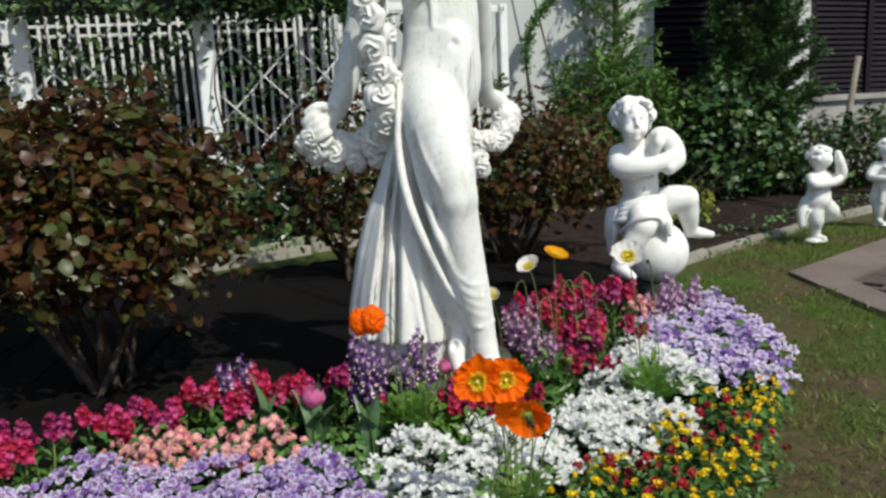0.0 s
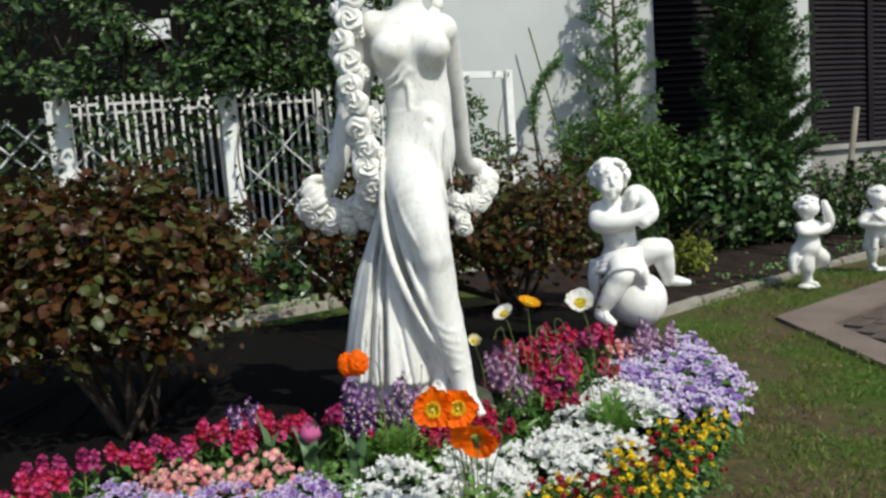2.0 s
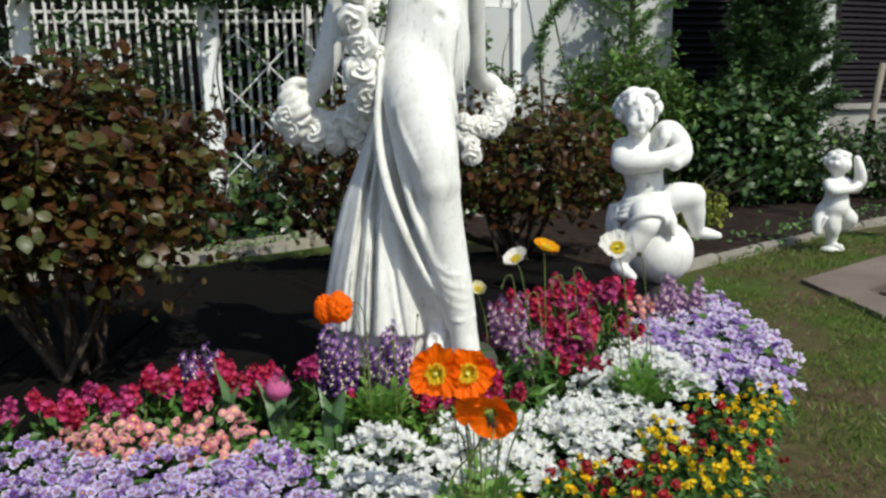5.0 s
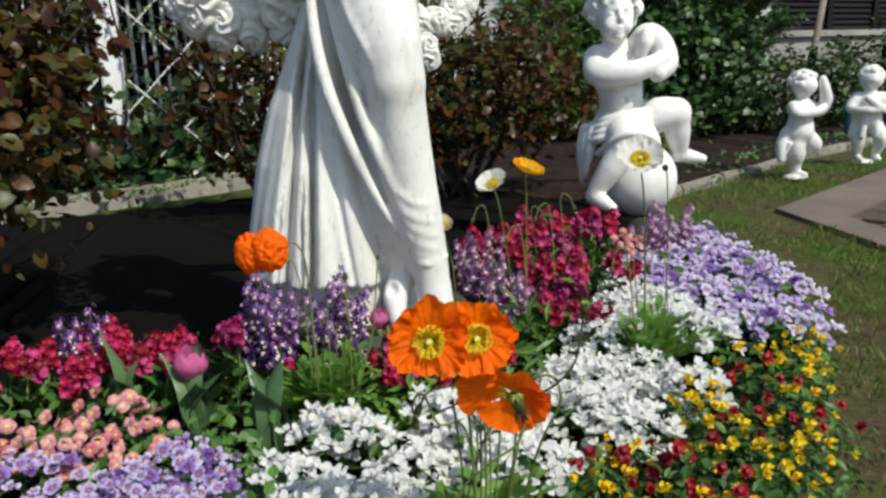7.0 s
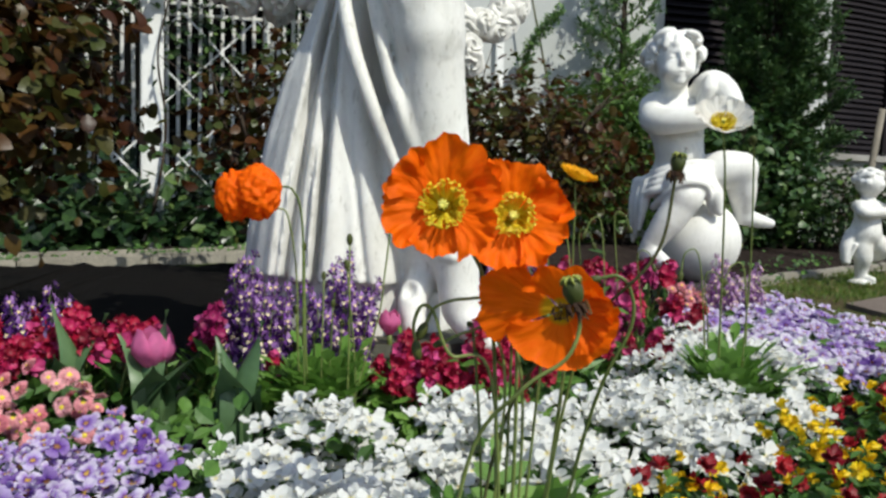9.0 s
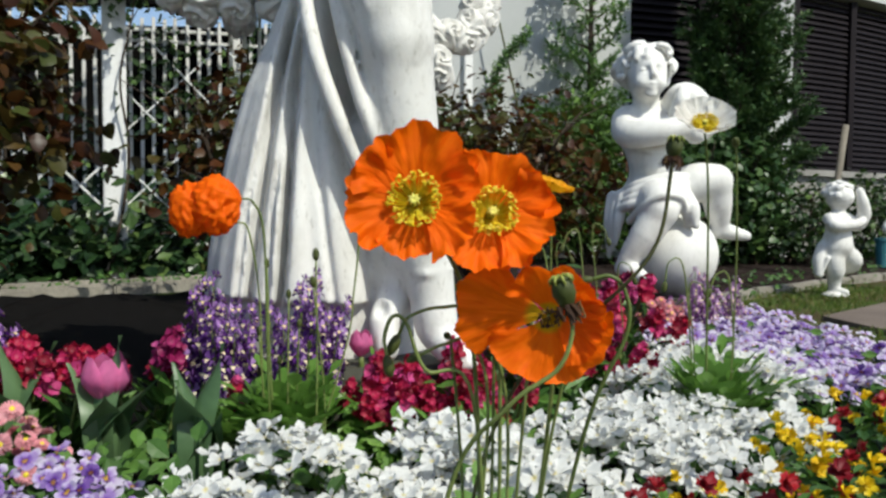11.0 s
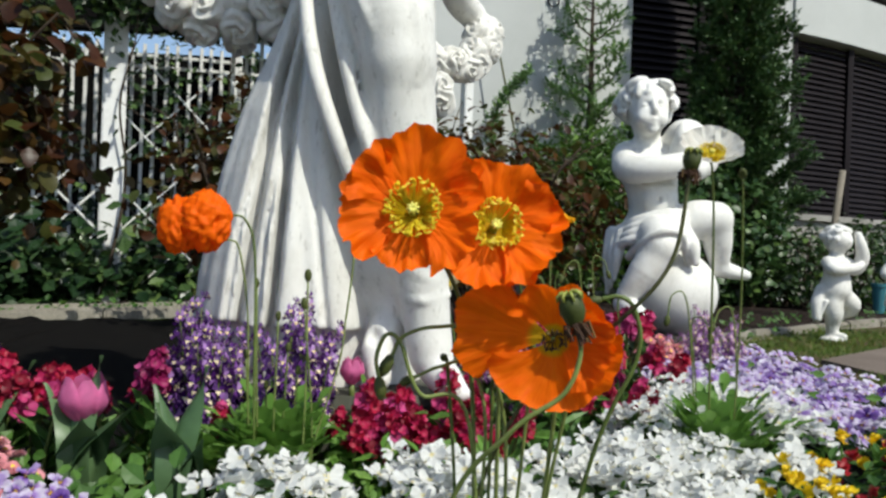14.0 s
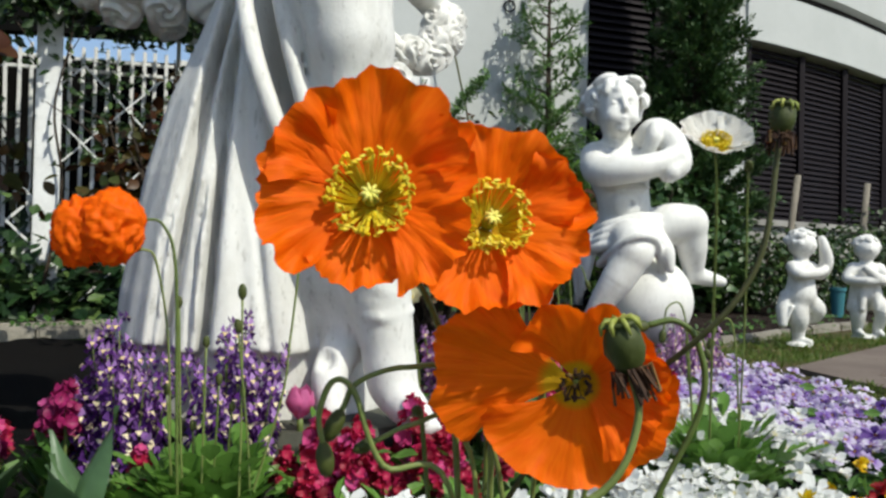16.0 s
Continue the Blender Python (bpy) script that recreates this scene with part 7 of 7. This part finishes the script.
def lobed_clump(x, y, radius, height, count, size, seed, label, group="poppies", steep=20, z=0.05, broad=0.060):
    """A basal clump of lobed poppy leaves that arch outward."""
    r = np.random.default_rng(seed)
    e = empty("poppy_foliage", label, "poppy leaves", group, at=pose(x, y, z))
    first = []
    for k in range(3):
        s = Soup()
        n = 5
        mid = [np.array((0, u, 0.50 * u - 0.60 * u * u)) for u in np.linspace(0, 0.9, n)]
        for i, c in enumerate(mid):
            u = i / (n - 1)
            w = 0.27 * math.sin(math.pi * (0.18 + 0.66 * u)) + 0.04
            for sg in (-1, 1) if i < n - 1 else (0,):
                ax = np.array((sg * w, 0.11 + 0.05 * u, 0.02 * r.normal())) if sg else np.array((0, 0.20, -0.10))
                sd = np.array((ax[1], -ax[0], 0)) / np.hypot(ax[0], ax[1]) * broad
                s.add([c - (0, 0.06, 0), c + ax * 0.35 + sd, c + ax * 0.8 + sd * 0.9, c + ax * 1.05, c + ax * 0.8 - sd * 0.9, c + ax * 0.35 - sd, c + (0, 0.07, 0)], [(0, 1, 2), (0, 2, 3), (0, 3, 4), (0, 4, 5), (0, 5, 6)])
        first.append(s)
    made = [None] * 3
    for i in range(count):
        k = i % 3
        a, tilt = i * 2.4 + r.random(), steep + 50 * r.random()
        m = Matrix.Translation((math.cos(a) * radius * 0.12, math.sin(a) * radius * 0.12, 0)) @ pose(0, 0, 0, 0, 0, math.degrees(a) - 90) @ pose(0, 0, 0, tilt, 0, 0) @ Matrix.Scale(size * (0.6 + 0.5 * r.random()), 4)
        if made[k] is None:
            made[k] = first[k].done("leaf", M["poppy_leaf"], e, smooth=False)
            made[k].matrix_basis = m
        else:
            again(made[k], m, e)
    return e


ORANGE = M["orange_petal"]
poppy("large orange poppy fully open with a ring of yellow stamens", (0.055, 1.362, 0.408), (-0.07, -1.0, 0.22), 0.0460, 0.038, ORANGE, [(0.110, 1.49, 0.02), (0.112, 1.47, 0.15), (0.098, 1.42, 0.32), (0.072, 1.39, 0.385)], 201,
      petals=[(96, 1.45, 1.10, 12, 40), (-98, 1.30, 0.80, 2, 18), (176, 1.10, 1.02, 8, 32), (-8, 1.15, 1.02, 10, 36)])
poppy("large orange poppy open beside another on its stem", (0.107, 1.382, 0.400), (0.14, -0.95, 0.30), 0.0440, 0.037, ORANGE, [(0.125, 1.50, 0.02), (0.13, 1.49, 0.15), (0.124, 1.45, 0.30), (0.116, 1.41, 0.38)], 202,
      petals=[(70, 1.40, 1.04, 12, 40), (-105, 1.30, 0.95, 2, 18), (165, 1.00, 0.90, 14, 46), (-15, 1.25, 1.02, 10, 38)])
poppy("large orange poppy hanging sideways behind a pod", (0.150, 1.382, 0.330), (-0.16, -0.92, -0.24), 0.045, 0.030, ORANGE, [(0.14, 1.50, 0.02), (0.155, 1.46, 0.14), (0.162, 1.43, 0.26), (0.158, 1.40, 0.315)], 206, frill=0.7, ring=M["withered"],
      petals=[(62, 1.50, 0.92, 8, 34), (-80, 1.60, 1.02, 6, 34), (0, 1.20, 0.88, 10, 40), (168, 0.75, 1.42, -4, 14)], heart=0.15)
nodding_poppy("orange poppy half closed, nodding on a thin stem", [(-0.125, 1.86, 0.02), (-0.128, 1.845, 0.22), (-0.130, 1.832, 0.37), (-0.142, 1.826, 0.413), (-0.160, 1.820, 0.418)], (((-0.186, 1.812, 0.409), (0.029, 0.024, 0.036)), ((-0.222, 1.818, 0.404), (0.023, 0.020, 0.033))), 204)
poppy("white poppy with a yellow heart", (0.455, 1.886, 0.522), (-0.10, -0.66, 0.74), 0.042, 0.030, M["white_petal"], [(0.53, 2.04, 0.02), (0.52, 2.02, 0.20), (0.485, 1.94, 0.42), (0.462, 1.895, 0.50)], 205, 15, frill=0.5)
poppy("white poppy seen from the side", (0.247, 2.27, 0.425), (-0.35, -0.35, 0.70), 0.037, 0.026, M["white_petal"], [(0.30, 2.33, 0.02), (0.29, 2.32, 0.2), (0.262, 2.285, 0.37), (0.25, 2.273, 0.41)], 206, 30, frill=0.5)
poppy("yellow poppy with upright petals", (0.330, 2.315, 0.445), (0.25, -0.2, 0.75), 0.038, 0.026, M["yellow_petal"], [(0.33, 2.36, 0.02), (0.335, 2.35, 0.2), (0.33, 2.32, 0.38), (0.328, 2.315, 0.43)], 207, 40, frill=0.7)
poppy("cream poppy half open by the statue", (0.135, 2.375, 0.315), (0.1, -0.6, 0.6), 0.026, 0.026, M["cream_petal"], [(0.17, 2.40, 0.02), (0.16, 2.39, 0.2), (0.14, 2.38, 0.29)], 208, 10, frill=0.4)

pod("tall dark stem with a ripe green seed pod", [(0.090, 1.46, 0.05), (0.110, 1.45, 0.20), (0.150, 1.425, 0.295), (0.186, 1.355, 0.345), (0.212, 1.338, 0.384), (0.221, 1.337, 0.438)], 0.0118, 301, thick=0.0016)
pod("green seed pod drooping before an orange poppy", [(0.055, 1.36, 0.05), (0.078, 1.33, 0.225), (0.112, 1.305, 0.285), (0.140, 1.300, 0.308), (0.149, 1.300, 0.330), (0.146, 1.300, 0.346)], 0.0160, 302, stem_mat=M["stem"], thick=0.0017)
bud("nodding green poppy bud on a looping stem", [(0.150, 1.46, 0.02), (0.176, 1.38, 0.245), (0.200, 1.362, 0.320), (0.198, 1.36, 0.350), (0.188, 1.36, 0.360), (0.176, 1.362, 0.358)], 0.006, thick=0.0015)
bud("nodding green poppy bud on a looping stem", [(0.120, 1.46, 0.03), (0.100, 1.41, 0.263), (0.064, 1.40, 0.288), (0.050, 1.40, 0.322), (0.040, 1.40, 0.327), (0.034, 1.40, 0.312), (0.036, 1.40, 0.298)], 0.0085, thick=0.0015)
bud("nodding green poppy bud on a looping stem", [(0.130, 1.47, 0.03), (0.128, 1.43, 0.25), (0.100, 1.41, 0.325), (0.075, 1.405, 0.333), (0.052, 1.405, 0.326), (0.044, 1.405, 0.312)], 0.0085, thick=0.0014)
bud("nodding green poppy bud on a looping stem", [(0.10, 1.47, 0.03), (0.112, 1.42, 0.24), (0.100, 1.41, 0.305), (0.078, 1.405, 0.306), (0.060, 1.405, 0.298)], 0.006, thick=0.0013)
for k, (dx, z) in enumerate(((0.0, 0.30), (0.014, 0.31), (0.028, 0.29), (-0.016, 0.30))):
    bud("slender poppy bud under the open flowers", [(0.120 + dx, 1.48, 0.03), (0.118 + dx * 1.5, 1.44, 0.2), (0.116 + dx * 2.0, 1.42, z), (0.113 + dx * 2.0, 1.41, z + 0.01)], 0.005)
bud("upright green poppy bud", [(-0.07, 1.87, 0.02), (-0.066, 1.86, 0.2), (-0.067, 1.852, 0.340)], 0.0085)
bud("upright green poppy bud", [(-0.06, 1.87, 0.02), (-0.056, 1.86, 0.15), (-0.070, 1.852, 0.305)], 0.0080)
bud("nodding green poppy bud", [(-0.09, 1.89, 0.02), (-0.03, 1.87, 0.22), (-0.018, 1.86, 0.30), (-0.010, 1.85, 0.375)], 0.005)
bud("nodding green poppy bud", [(-0.14, 1.89, 0.02), (-0.140, 1.86, 0.27), (-0.148, 1.835, 0.370), (-0.160, 1.83, 0.388), (-0.178, 1.826, 0.380)], 0.005)
for k, (dx, dy, z) in enumerate(((-0.030, 0.00, 0.24), (-0.018, -0.01, 0.33), (-0.005, 0.01, 0.20), (0.010, -0.01, 0.29), (0.022, 0.00, 0.25), (0.034, 0.01, 0.22))):
    bud("slender poppy bud among upright stems", [(-0.112 + dx * 0.4, 1.872, 0.02), (-0.112 + dx * 0.8, 1.868 + dy, z * 0.6), (-0.112 + dx, 1.862 + dy, z)], 0.0065)
bud("pale green poppy bud", [(0.56, 2.03, 0.02), (0.555, 2.0, 0.3), (0.53, 1.95, 0.47), (0.515, 1.92, 0.50)], 0.010)
bud("nodding green poppy bud", [(0.52, 2.05, 0.02), (0.49, 2.02, 0.25), (0.47, 2.0, 0.33), (0.45, 2.0, 0.33), (0.445, 2.0, 0.30)], 0.009)
for k, (x, y, z) in enumerate(((0.38, 2.30, 0.36), (0.42, 2.36, 0.37), (0.30, 2.22, 0.33), (0.45, 2.28, 0.30), (0.24, 2.36, 0.35), (0.52, 2.10, 0.28), (0.57, 2.06, 0.30), (0.36, 2.42, 0.33))):
    bud("nodding green poppy bud among the snapdragons", [(x + 0.02, y + 0.02, 0.02), (x + 0.015, y + 0.01, z * 0.6), (x, y, z), (x - 0.02 * (-1) ** k, y, z + 0.008), (x - 0.03 * (-1) ** k, y, z - 0.015)], 0.009)
lobed_clump(0.13, 1.50, 0.12, 0.2, 40, 0.098, 401, "lobed green poppy leaves among white violas", z=0.065)
lobed_clump(0.07, 1.42, 0.08, 0.2, 20, 0.080, 405, "lobed green poppy leaves at the foot of the tall stems", z=0.075)
lobed_clump(-0.105, 1.905, 0.09, 0.2, 44, 0.105, 402, "lobed bright green poppy leaves below the toadflax", steep=26, z=0.085, broad=0.088)
lobed_clump(-0.165, 1.905, 0.09, 0.2, 30, 0.090, 407, "lobed bright green poppy leaves below the toadflax", steep=22, z=0.075, broad=0.088)
lobed_clump(0.545, 2.045, 0.12, 0.2, 54, 0.135, 403, "lobed green poppy leaves among white violas", steep=32)
lobed_clump(0.34, 2.33, 0.11, 0.2, 40, 0.12, 404, "lobed green poppy leaves among the snapdragons")

# ---- lawn blades ----


def lawn():
    r = np.random.default_rng(91)
    x, y = r.uniform(0.5, 4.6, 90000), r.uniform(0.9, 6.6, 90000)
    keep = ~inside(BED, x, y) & ~inside(PATH_OUT, x, y) & ~inside(BORDER, x, y)
    x, y = x[keep], y[keep]
    patch = np.array([noise.noise(Vector((a * 1.4 + 3, b * 1.4, 0))) + 0.6 * noise.noise(Vector((a * 5, b * 5, 2))) for a, b in zip(x, y)])
    keep = patch * 1.8 + r.random(len(x)) * 0.8 + 0.45 * np.clip((y - 2.6) / 1.5, 0, 1) > 0.48
    x, y = x[keep], y[keep]
    p = np.stack([x, y, np.full(len(x), -0.004)], axis=1)
    a = np.stack([r.normal(size=len(x)) * 0.55, r.normal(size=len(x)) * 0.55, np.ones(len(x)) * 0.8], axis=1)
    v, f = scatter_leaves(p, r.normal(size=p.shape), 0.024 * (0.5 + r.random(len(x))), r, (NEEDLE_V, NEEDLE_F), 0.8, a)
    tagged(link("grass", v, f, M["grass"], smooth=False), "short worn grass, green and straw coloured", "grass", kind="stuff")


lawn()
